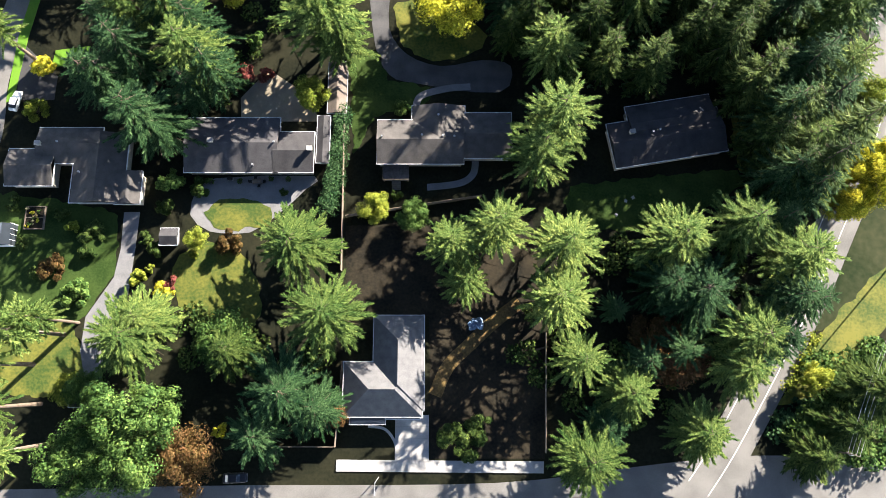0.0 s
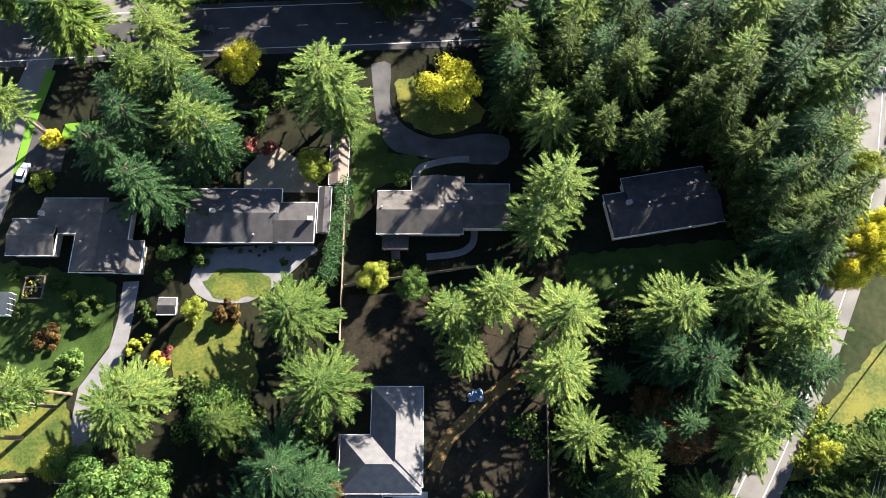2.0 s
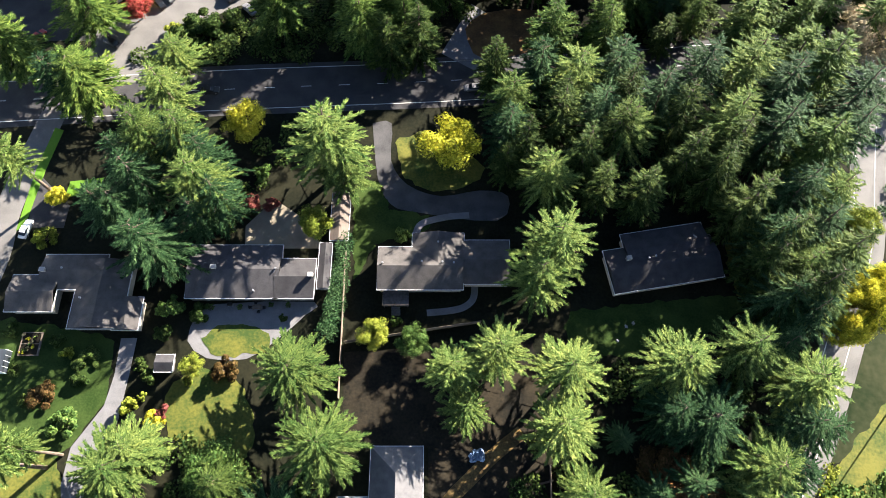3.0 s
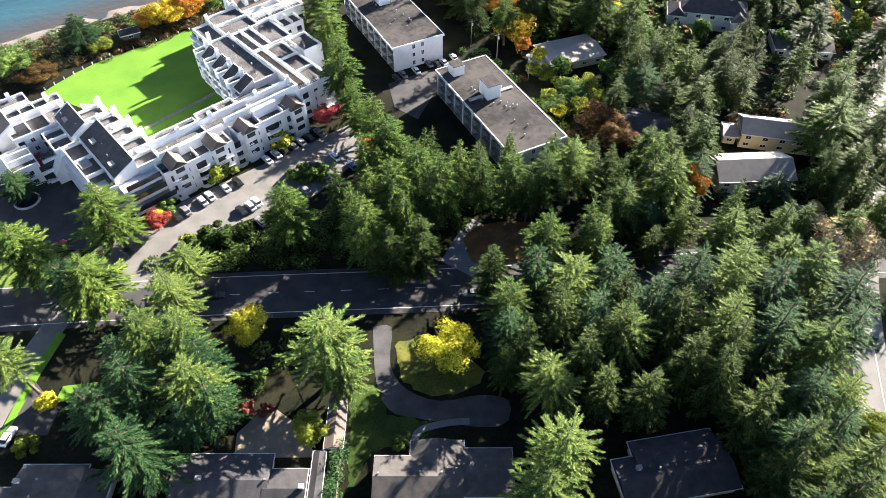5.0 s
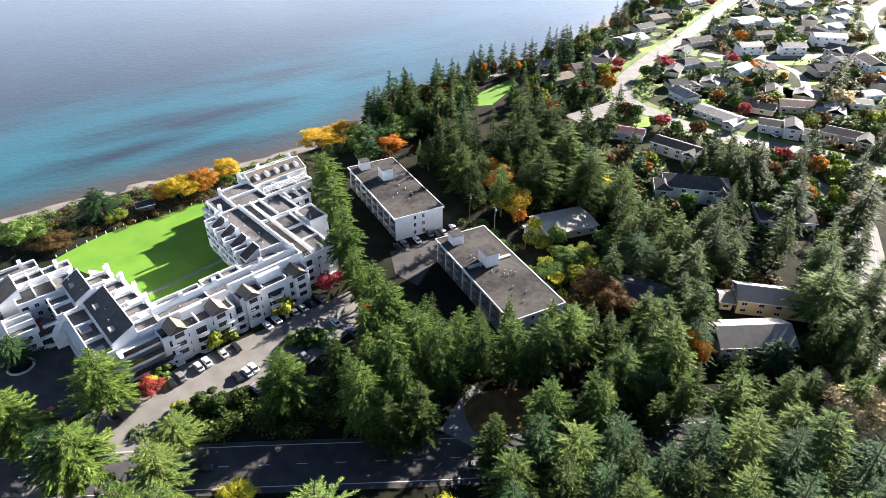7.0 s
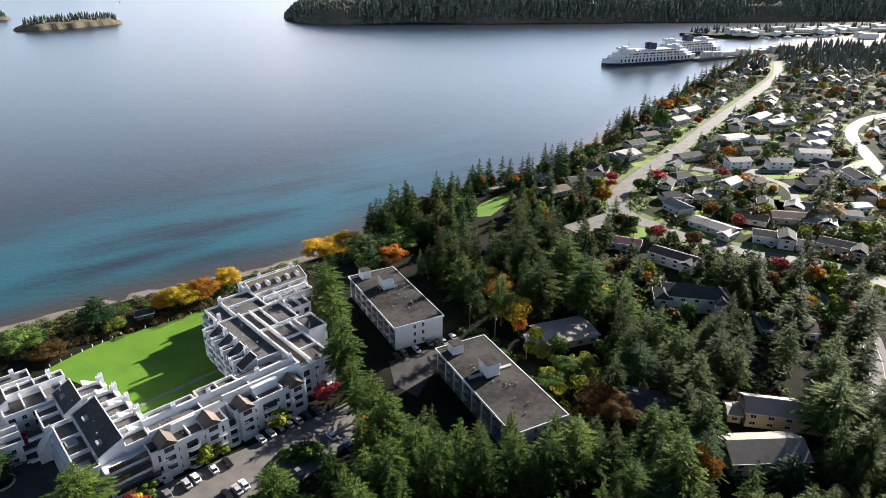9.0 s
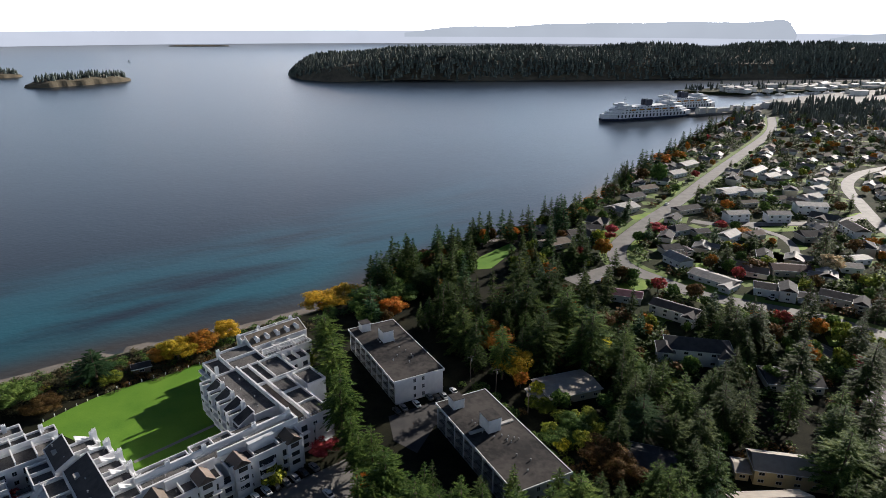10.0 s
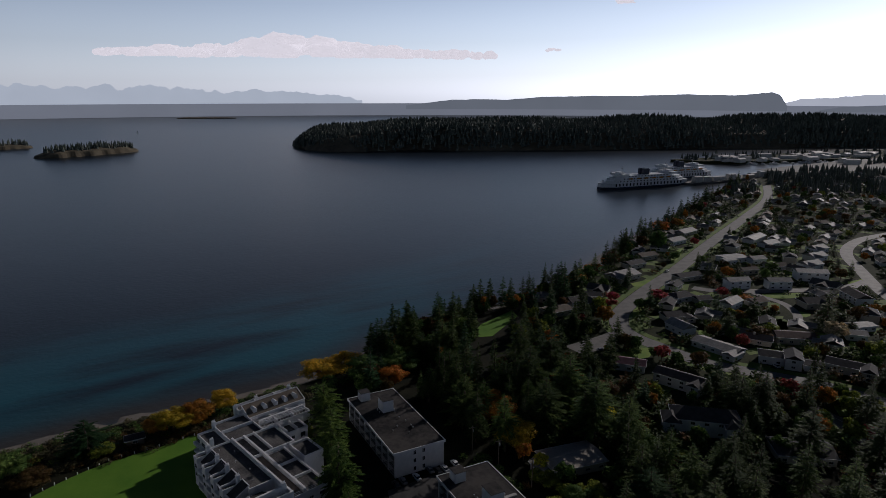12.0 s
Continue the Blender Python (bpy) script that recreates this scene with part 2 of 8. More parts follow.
def dashes(line, length, gap, width, z0, z1, shift=0.0):
    shells, run, on = [], 0.0, []
    for a, b in zip(line, line[1:]):
        d = math.dist(a, b)
        u = 0.0
        while u < d:
            p = (a[0] + (b[0] - a[0]) * u / d, a[1] + (b[1] - a[1]) * u / d)
            if (run + u) % (length + gap) < length:
                on.append(p)
            elif len(on) > 1:
                shells.append(ribbon(on, width, z0, z1, shift))
                on = []
            u += 0.5
        run += d
    return merge(*shells)


# ---------------------------------------------------------------- land and sea
SEA = -13.0
COAST = [(-2600, -1500), (-1400, -700), (-700, -160), (-400, 80), (-252, 180), (-181, 228), (-144, 255), (-98, 279), (-70, 300), (-36, 344), (4, 384), (68, 440),
         (140, 552), (232, 688), (330, 830), (420, 960), (560, 1085), (720, 1200), (900, 1300), (1250, 1420), (2000, 1600), (3400, 1800)]
coast = smooth_line(COAST, 5)


def build_land():
    prof = [(-40, -24), (0, SEA - 0.15), (11, SEA + 0.6), (21, SEA + 1.5), (26, -7), (31, -1.5), (35, 0)]
    rows, n = [], len(coast)
    for off, z in prof:
        _, r = sides_of(coast, 2 * off)
        rows.append([(x + noise.noise(Vector((x, y, 0)) * 0.07) * 2.0 * (0 < off < 31), y, z + 0.8 * noise.noise(Vector((x, y, 9)) * 0.15) * (9 < off < 31)) for x, y in r])
    v = [p for r in rows for p in r]
    f = [(k * n + i, (k + 1) * n + i, (k + 1) * n + i + 1, k * n + i + 1) for k in range(len(prof) - 1) for i in range(n - 1)]
    last = (len(prof) - 1) * n
    o = len(v)
    v += [(3600, -3000, 0), (-2600, -3000, 0)]
    poly = [last + i for i in range(n)] + [o, o + 1]
    f.append(tuple(poly[::-1]))
    return v, f


bm = bmesh.new()
lv, lf = build_land()
bv = [bm.verts.new(p) for p in lv]
for q in lf:
    bm.faces.new([bv[i] for i in q])
bmesh.ops.triangulate(bm, faces=[g for g in bm.faces if len(g.verts) > 4])
bmesh.ops.recalc_face_normals(bm, faces=bm.faces)
ground = lone("ground", bm, M_EARTH, "forest floor with leaf litter, tree shade in its dark colour, the ground sheet", "ground", "structure")
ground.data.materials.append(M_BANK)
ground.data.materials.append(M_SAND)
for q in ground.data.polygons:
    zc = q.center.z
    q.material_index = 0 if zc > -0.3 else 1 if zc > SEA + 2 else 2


def sea_material():
    m = material("sea_water", (0.005, 0.010, 0.018), (0.009, 0.017, 0.027), scale=0.006, rough=0.30, spec=0.5)
    n, l = m.node_tree.nodes, m.node_tree.links
    b = n["Principled BSDF"]
    b.inputs["IOR"].default_value = 1.33
    co = n.new("ShaderNodeTexCoord")
    # shallows: a pale band along the shore, streaked by weed and current
    at = n.new("ShaderNodeAttribute")
    at.attribute_name = "shallow"
    no = n.new("ShaderNodeTexNoise")
    mp = n.new("ShaderNodeMapping")
    mp.vector_type = "TEXTURE"
    mp.inputs["Rotation"].default_value = (0, 0, radians(33))
    mp.inputs["Scale"].default_value = (100, 24, 1)
    l.new(co.outputs["Object"], mp.inputs["Vector"])
    l.new(mp.outputs[0], no.inputs["Vector"])
    no.inputs["Scale"].default_value, no.inputs["Detail"].default_value = 1.0, 5
    ml = n.new("ShaderNodeMapRange")
    ml.inputs["From Min"].default_value, ml.inputs["From Max"].default_value = 0.31, 0.55
    l.new(no.outputs["Fac"], ml.inputs["Value"])
    mu = n.new("ShaderNodeMath")
    mu.operation = "MULTIPLY"
    l.new(at.outputs["Fac"], mu.inputs[0]), l.new(ml.outputs[0], mu.inputs[1])
    mx = n.new("ShaderNodeMix")
    mx.data_type = "RGBA"
    old = b.inputs["Base Color"].links[0].from_socket
    l.new(mu.outputs[0], mx.inputs["Factor"])
    l.new(old, mx.inputs["A"])
    mx.inputs["B"].default_value = (0.011, 0.088, 0.120, 1)
    # sand and weed showing through the last few metres of water
    edge = n.new("ShaderNodeAttribute")
    edge.attribute_name = "sand"
    brown = n.new("ShaderNodeMix")
    brown.data_type = "RGBA"
    brown.inputs["B"].default_value = (0.055, 0.044, 0.034, 1)
    l.new(edge.outputs["Fac"], brown.inputs["Factor"])
    l.new(mx.outputs["Result"], brown.inputs["A"])
    l.new(brown.outputs["Result"], b.inputs["Base Color"])
    w1 = n.new("ShaderNodeTexNoise")
    w1.inputs["Scale"].default_value, w1.inputs["Detail"].default_value = 0.35, 6
    w2 = n.new("ShaderNodeTexNoise")
    w2.inputs["Scale"].default_value, w2.inputs["Detail"].default_value = 0.03, 4
    l.new(co.outputs["Object"], w1.inputs["Vector"]), l.new(co.outputs["Object"], w2.inputs["Vector"])
    ad = n.new("ShaderNodeMath")
    l.new(w1.outputs["Fac"], ad.inputs[0]), l.new(w2.outputs["Fac"], ad.inputs[1])
    bu = n.new("ShaderNodeBump")
    bu.inputs["Strength"].default_value, bu.inputs["Distance"].default_value = 0.14, 1.0
    l.new(ad.outputs[0], bu.inputs["Height"])
    l.new(bu.outputs["Normal"], b.inputs["Normal"])
    return m


M_SEA = sea_material()


def build_sea():
    """A round sheet of water; each corner knows how shallow it is by its distance from the coast."""
    radii = [9 * k for k in range(1, 53)] + [480 * 1.16 ** k for k in range(1, 15)] + [4400]
    turns = 192
    v = [(-60.0, 300.0, SEA)]
    for r in radii:
        v += [(-60 + r * math.cos(2 * math.pi * i / turns), 300 + r * math.sin(2 * math.pi * i / turns), SEA) for i in range(turns)]
    f = [(0, 1 + i, 1 + (i + 1) % turns) for i in range(turns)]
    for k in range(len(radii) - 1):
        o, q = 1 + k * turns, 1 + (k + 1) * turns
        f += [(o + i, q + i, q + (i + 1) % turns, o + (i + 1) % turns) for i in range(turns)]
    line = np.array(smooth_line(COAST, 24))
    pts = np.array(v)[:, :2]
    dist = np.array([np.min(np.hypot(*(line - q).T)) for q in pts])
    return v, f, np.interp(dist, [0, 6, 16, 28], [0.9, 0.6, 0.2, 0.0]), np.interp(dist, [0, 8, 25, 60, 95, 140], [0.15, 0.55, 1.0, 0.9, 0.75, 0.0]) * np.interp(pts[:, 0], [-70, 60], [1.0, 0.08])


sv, sf, sandy, sval = build_sea()
bm = bmesh.new()
bm.verts.layers.float.new("shallow")
bm.verts.layers.float.new("sand")
lay, lay2 = bm.verts.layers.float["shallow"], bm.verts.layers.float["sand"]
bv = [bm.verts.new(p) for p in sv]
for q, s, g in zip(bv, sval, sandy):
    q[lay], q[lay2] = s, g
for q in sf:
    bm.faces.new([bv[i] for i in q])
sea = lone("water", bm, M_SEA, "calm grey-blue sea with turquoise shallows along the shore", "sea", "structure")

# ---------------------------------------------------------------- roads, drives, lawns
def slab(name, pts, mat, label, category, z=0.03, smooth=0):
    pts = [tuple(p) for p in pts]
    if smooth:
        pts = smooth_line(pts + pts[:1], smooth)[:-1]
    if mat in (M_GOLD, M_YARD, M_GRASS):
        ragged = []
        for (ax, ay), (bx, by) in zip(pts, pts[1:] + pts[:1]):
            k = max(1, int(math.hypot(bx - ax, by - ay) / 0.8))
            for i in range(k):
                x, y = ax + (bx - ax) * i / k, ay + (by - ay) * i / k
                ragged.append((x + 0.9 * noise.noise(Vector((x, y, 1)) * 0.45) + 0.35 * noise.noise(Vector((x, y, 2)) * 1.7), y + 0.9 * noise.noise(Vector((x, y, 3)) * 0.45) + 0.35 * noise.noise(Vector((x, y, 4)) * 1.7)))
        pts = ragged
    return lone(name, prism(pts, -0.1, z), mat, label, category, "structure")


MAIN = smooth_line([(-420, 66), (-250, 80), (-140, 88.0), (-57, 93.5), (9, 96.8), (80, 103), (200, 118), (400, 150)], 6)
road_main = lone("road_main", ribbon(MAIN, 14.5, -0.1, 0.04), M_ASPHALT, "dark asphalt main road with white edge lines", "road", "structure")
part("edge_line", ribbon(MAIN, 0.16, 0.0, 0.06, 5.9), M_LINE, road_main)
part("edge_line", ribbon(MAIN, 0.16, 0.0, 0.06, -5.6), M_LINE, road_main)
part("lane_line", dashes(MAIN, 3.0, 6.0, 0.14, 0.0, 0.06, 0.3), M_LINE, road_main)
FRONT = smooth_line([(-260, -26), (-100, -24.5), (-40, -23.5), (10, -23.0), (41.6, -19.5), (59.5, -18.1), (75.2, -19.1), (101.8, -22.8)], 5)
road_front = lone("road_front", ribbon(FRONT, 9.0, -0.1, 0.04), M_STREET, "sunlit grey asphalt residential street", "road", "structure")
SIDE = smooth_line([(47.8, -19.9), (52.0, -14.4), (57.2, -6.7), (67.2, 9.3), (76.8, 26.6), (89.6, 53.3), (106.7, 104.5), (155.3, 198.4), (150, 240)], 5)
road_side = lone("road_side", ribbon(SIDE, 8.0, -0.1, 0.045), M_STREET, "pale asphalt side street with a white edge line", "road", "structure")
part("edge_line", ribbon(SIDE, 0.15, 0.0, 0.065, 2.9), M_LINE, road_side)
part("centre_line", ribbon(SIDE, 0.15, 0.0, 0.065, -1.4), M_LINE, road_side)
FAR = smooth_line([(207.0, 215.0), (192.0, 233.5), (177.0, 250.1), (163.0, 261.4), (144.5, 271.7), (124.0, 284.7), (110.5, 302.5), (101.0, 316.5), (97.5, 331.2), (101.6, 349.8), (112.7, 370.3), (137.0, 405.4), (171.5, 451.5), (232.6, 540.0), (314.3, 654.0), (394.0, 771.0), (452.5, 890.8)], 6)
road_far = lone("road_far", ribbon(FAR, 10.5, -0.1, 0.04), M_PALESTREET, "pale winding asphalt street between the houses", "road", "structure")
CROSS = smooth_line([(165.0, 405.0), (174.0, 399.5), (189.7, 397.6), (212.3, 398.5), (242.6, 399.9), (262.0, 404.0), (279.0, 412.0), (290.0, 420.0)], 5)
BEND = smooth_line([(262.0, 330.0), (275.6, 360.8), (284.5, 397.8), (303.2, 448.0), (317.0, 485.3), (336.0, 516.8), (366.4, 547.9), (396.7, 566.0), (438.0, 587.9), (500.0, 612.0)], 5)
SPUR = smooth_line([(99.5, 323.5), (90.0, 316.0), (80.0, 308.5), (65.0, 298.6)], 5)
LOOP = smooth_line([(200.0, 396.0), (201.5, 386.3), (208.0, 371.9), (205.9, 353.4), (198.8, 338.1)], 5)
road_cross = lone("road_cross", ribbon(CROSS, 8.0, -0.1, 0.05), M_PALESTREET, "pale asphalt cross street", "road", "structure")
road_bend = lone("road_bend", ribbon(BEND, 9.0, -0.1, 0.06), M_PALESTREET, "pale asphalt street bending between the houses", "road", "structure")
road_spur = lone("road_spur", ribbon(SPUR, 13.0, -0.1, 0.055), M_PALESTREET, "short grey asphalt spur off the winding street", "road", "structure")
road_loop = lone("road_loop", ribbon(LOOP, 5.0, -0.1, 0.065), M_PALESTREET, "pale private lane curving off the cross street", "road", "structure")

drive = slab("driveway", [(-9.2, -6.3), (-2.9, -6.3), (-2.8, -15.0), (-9.0, -15.0)], M_PAVER, "pale concrete driveway in front of the garage", "driveway", 0.03)
dx0, dy0 = -9.2, -6.3
dx1, dy1 = -2.8, -15.0
for i in range(2):
    for j in range(4):
        part("panel", box(dx0 + (dx1 - dx0) * i / 2 + 0.03, dy1 + (dy0 - dy1) * j / 4 + 0.03, 0.0, dx0 + (dx1 - dx0) * (i + 1) / 2 - 0.03, dy1 + (dy0 - dy1) * (j + 1) / 4 - 0.03, 0.06), M_CONCRETE, drive)
LEFT = smooth_line([(-96.9, 35.8), (-94.7, 50.6), (-95.1, 61.2), (-93.7, 72.3), (-91.6, 83.4), (-90.5, 90.3)], 5)
road_left = lone("road_left", ribbon(LEFT, 6.0, -0.1, 0.045), M_STREET, "pale asphalt lane with grass verges", "road", "structure")
slab("verge", [(-92.0, 57.2), (-90.4, 57.8), (-89.2, 72.3), (-87.6, 82.6), (-89.7, 83.4), (-91.4, 72.3)], M_BRIGHT, "bright grass verge along the lane", "verge", 0.05)
slab("verge", [(-83.4, 65.3), (-76.7, 66.0), (-75.6, 70.2), (-83.0, 69.2)], M_BRIGHT, "patch of sunlit lawn by the lane", "lawn", 0.05)
slab("driveway", [(-89.8, 57.8), (-81.9, 57.8), (-81.8, 63.2), (-89.4, 70.2), (-90.2, 65.3)], M_ASPHALT, "dark asphalt driveway beside the house", "driveway", 0.04)
slab("pavement", [(-20.1, -14.4), (18.7, -14.7), (18.6, -16.8), (-20.1, -16.5)], M_CONCRETE, "pale concrete kerbside pavement", "pavement", 0.14)
slab("driveway_long", [(-64.7, 33.4), (-61.5, 33.5), (-61.7, 25.9), (-62.2, 16.8), (-65.4, 10.1), (-65.8, 3.6), (-65.7, -1.7), (-68.4, -1.7), (-70.4, 5.7), (-70.1, 12.3), (-65.4, 20.1), (-64.6, 25.9)], M_PAVER, "grey curved asphalt driveway between lawns", "driveway", 0.05)
slab("patio", [(-50.6, 37.6), (-46.8, 40.6), (-26.5, 41.1), (-28.1, 38.3), (-33.6, 32.9), (-39.1, 29.2), (-47.0, 29.4), (-51.3, 32.9)], M_PAVER, "grey paved patio behind the house", "patio", 0.05, 2)
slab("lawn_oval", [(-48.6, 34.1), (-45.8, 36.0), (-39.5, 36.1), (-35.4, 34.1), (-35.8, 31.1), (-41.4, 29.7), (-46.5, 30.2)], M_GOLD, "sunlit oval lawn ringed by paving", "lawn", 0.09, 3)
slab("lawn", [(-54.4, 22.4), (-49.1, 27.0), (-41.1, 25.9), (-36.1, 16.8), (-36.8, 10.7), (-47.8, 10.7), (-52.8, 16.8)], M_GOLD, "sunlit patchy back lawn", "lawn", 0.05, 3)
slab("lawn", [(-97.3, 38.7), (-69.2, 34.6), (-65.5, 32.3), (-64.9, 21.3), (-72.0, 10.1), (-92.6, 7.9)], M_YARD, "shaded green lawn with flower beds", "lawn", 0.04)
slab("lawn", [(-75.6, 12.3), (-70.7, 7.9), (-67.9, -1.7), (-78.0, -2.8), (-91.3, -0.7), (-92.6, 7.9)], M_GOLD, "sunlit lawn under tall trees", "lawn", 0.045, 2)
slab("verge", [(72.0, 8.2), (92.2, 26.2), (90.5, 14.8), (80.5, 6.0), (70.8, -2.5), (63.6, -4.6)], M_GOLD, "sunlit grass verge beside the side street", "verge", 0.04, 2)
# golden slab shaped like a sun streak; the light is in its colour
slab("verge", [(60.6, 60.4), (67.8, 65.7), (69.2, 56.5), (65.4, 44.0), (60.0, 42.8)], M_GOLD, "grass slab coloured as a streak of sun among the firs", "verge", 0.04, 2)
# darker ground colour paints the shade lying on this verge
slab("verge", [(83.2, 34.3), (98.1, 34.4), (94.9, 16.0), (86.1, 16.0), (76.6, 11.5), (71.9, 9.4), (74.7, 18.2)], M_GARDEN, "rough olive grass under the wires, shade in its dark colour", "verge", 0.035, 2)
slab("drive_loop", [(-16.4, 84.5), (-12.0, 84.5), (-11.8, 74.5), (-7.9, 68.3), (-0.5, 65.5), (8.1, 66.9), (14.2, 65.5), (11.6, 59.5), (-5.4, 61.5), (-11.5, 63.5), (-14.7, 70.3)], M_DRIVE, "grey asphalt drive curving from the main road", "driveway", 0.05, 3)
slab("lawn", [(-10.6, 80.2), (-3.1, 82.4), (8.2, 74.5), (7.5, 69.0), (-1.7, 66.9), (-8.6, 70.3)], M_GOLD, "small lawn under a yellow tree", "lawn", 0.045, 3)
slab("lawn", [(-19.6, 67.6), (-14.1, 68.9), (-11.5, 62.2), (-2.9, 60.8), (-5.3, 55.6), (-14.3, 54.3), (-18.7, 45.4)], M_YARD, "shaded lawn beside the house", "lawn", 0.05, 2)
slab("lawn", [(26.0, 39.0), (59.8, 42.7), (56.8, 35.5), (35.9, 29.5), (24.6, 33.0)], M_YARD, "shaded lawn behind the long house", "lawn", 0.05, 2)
slab("forecourt", [(-42.7, 58.2), (-37.2, 64.8), (-29.5, 59.5), (-25.6, 53.0), (-33.9, 53.0), (-42.3, 53.6)], M_GRAVEL, "sunlit beige gravel forecourt", "driveway", 0.05)
slab("field", [(-132.1, 177.1), (-125.7, 188.1), (-116.7, 198.4), (-102.6, 208.6), (-88.8, 220.4), (-74.8, 207.7), (-62.5, 180.7), (-80.5, 157.4), (-92.0, 154.6), (-110.8, 166.3)], M_BRIGHT, "large bright green lawn between the apartments and the sea", "lawn", 0.05, 2)
slab("car_park", [(-87.7, 96.1), (-85.9, 112.4), (-71.3, 127.1), (-29.3, 160.2), (-21.2, 149.0), (-35.4, 129.2), (-57.5, 116.4), (-64.5, 104.8), (-67.2, 96.1)], M_STREET, "sunlit grey car park in front of the apartments", "car park", 0.05)
slab("forecourt", [(-150.2, 151.9), (-124.5, 149.2), (-89.1, 120.6), (-87.3, 108.6), (-124.9, 108.7)], M_ASPHALT, "paved turning circle before the apartments", "driveway", 0.045)
slab("car_park", [(-18.1, 182.3), (3.4, 194.7), (6.2, 182.2), (-2.5, 177.2), (-7.8, 163.1), (-15.4, 169.2)], M_ASPHALT, "grey car park between the flat-roofed blocks", "car park", 0.05)
# bright copy of the lawn grass: backlit sun is put into its colour
M_SUNLAWN = material("sun_brightened_lawn", (0.105, 0.210, 0.015), (0.195, 0.280, 0.030), scale=0.12, fine=1.6, bump=0.3, rough=0.9, spread=0.4)
slab("lawn", [(91.7, 302.5), (104.3, 301.0), (100.2, 290.1), (86.5, 287.9)], M_SUNLAWN, "small sunlit green lawn between the houses", "lawn", 0.035, 2)
slab("lawn", [(126.4, 414.4), (142.6, 423.8), (138.2, 411.8), (128.0, 406.6)], M_SUNLAWN, "small sunlit green lawn between the houses", "lawn", 0.035, 2)
slab("lawn", [(175.2, 462.5), (188.6, 474.0), (159.6, 428.1), (144.7, 411.9)], M_SUNLAWN, "small sunlit green lawn between the houses", "lawn", 0.035, 2)
slab("lawn", [(235.5, 447.5), (254.3, 450.7), (249.0, 438.7), (232.1, 438.6)], M_SUNLAWN, "small sunlit green lawn between the houses", "lawn", 0.035, 2)
slab("lawn", [(204.2, 391.2), (229.1, 393.8), (222.2, 383.2), (202.2, 383.1)], M_SUNLAWN, "small sunlit green lawn between the houses", "lawn", 0.035, 2)
slab("lawn", [(120.8, 293.1), (133.8, 302.7), (135.8, 288.2), (125.5, 286.1)], M_SUNLAWN, "small sunlit green lawn between the houses", "lawn", 0.035, 2)
slab("lawn", [(138.9, 327.0), (144.4, 322.8), (138.5, 312.9), (131.7, 310.4)], M_SUNLAWN, "small sunlit green lawn between the houses", "lawn", 0.035, 2)
slab("lawn", [(172.8, 295.5), (185.6, 295.6), (179.1, 287.0), (170.1, 288.4)], M_SUNLAWN, "small sunlit green lawn between the houses", "lawn", 0.035, 2)
slab("lawn", [(211.0, 310.9), (222.5, 305.5), (218.2, 297.2), (207.0, 301.6)], M_SUNLAWN, "small sunlit green lawn between the houses", "lawn", 0.035, 2)
slab("lawn", [(163.7, 247.3), (174.7, 245.7), (168.2, 235.4), (158.0, 231.9)], M_SUNLAWN, "small sunlit green lawn between the houses", "lawn", 0.035, 2)
slab("lawn", [(159.1, 212.5), (161.2, 212.5), (152.6, 196.7), (143.9, 192.3)], M_SUNLAWN, "small sunlit green lawn between the houses", "lawn", 0.035, 2)
slab("lawn", [(112.6, 359.8), (124.8, 370.4), (117.9, 352.8), (108.5, 345.0)], M_SUNLAWN, "small sunlit green lawn between the houses", "lawn", 0.035, 2)
slab("lawn", [(182.4, 496.6), (202.4, 521.5), (186.0, 487.7), (172.6, 467.3)], M_SUNLAWN, "small sunlit green lawn between the houses", "lawn", 0.035, 2)
slab("lawn", [(156.7, 521.1), (165.9, 525.2), (161.3, 509.5), (153.4, 505.6)], M_SUNLAWN, "small sunlit green lawn between the houses", "lawn", 0.035, 2)
slab("lawn", [(80.8, 405.0), (91.0, 408.9), (82.3, 392.8), (75.8, 386.8)], M_SUNLAWN, "small sunlit green lawn between the houses", "lawn", 0.035, 2)
slab("lawn", [(115.1, 457.3), (124.6, 462.1), (118.8, 446.6), (111.5, 445.0)], M_SUNLAWN, "small sunlit green lawn between the houses", "lawn", 0.035, 2)
slab("lawn", [(195.1, 323.1), (205.9, 323.1), (197.6, 310.8), (189.5, 312.3)], M_SUNLAWN, "small sunlit green lawn between the houses", "lawn", 0.035, 2)
slab("lawn", [(247.7, 497.2), (255.3, 471.3), (250.1, 452.2), (236.5, 463.0)], M_SUNLAWN, "small sunlit green lawn between the houses", "lawn", 0.035, 2)
slab("lawn", [(206.2, 360.4), (214.3, 353.4), (207.9, 347.5), (202.6, 351.4)], M_SUNLAWN, "small sunlit green lawn between the houses", "lawn", 0.035, 2)
slab("lawn", [(285.4, 542.8), (301.7, 536.7), (274.7, 488.5), (265.8, 497.4)], M_SUNLAWN, "small sunlit green lawn between the houses", "lawn", 0.035, 2)
slab("lawn", [(276.2, 419.4), (296.0, 426.4), (287.9, 410.3), (271.2, 407.6)], M_SUNLAWN, "small sunlit green lawn between the houses", "lawn", 0.035, 2)
slab("lawn", [(13.6, 315.5), (20.7, 335.3), (40.5, 359.3), (42.8, 349.2), (25.8, 317.9)], M_BRIGHT, "bright green bank-top lawn", "lawn", 0.05)
slab("driveway", [(-0.5, 104.7), (7.1, 120.4), (17.2, 112.2), (10.5, 97.6)], M_PAVER, "paved entrance off the main road", "driveway", 0.06)
slab("lawn", [(-119.9, 104.9), (-102.9, 104.9), (-81.5, 101.3), (-80.9, 96.1), (-114.9, 96.2)], M_GRASS, "green verge beside the main road", "lawn", 0.05)

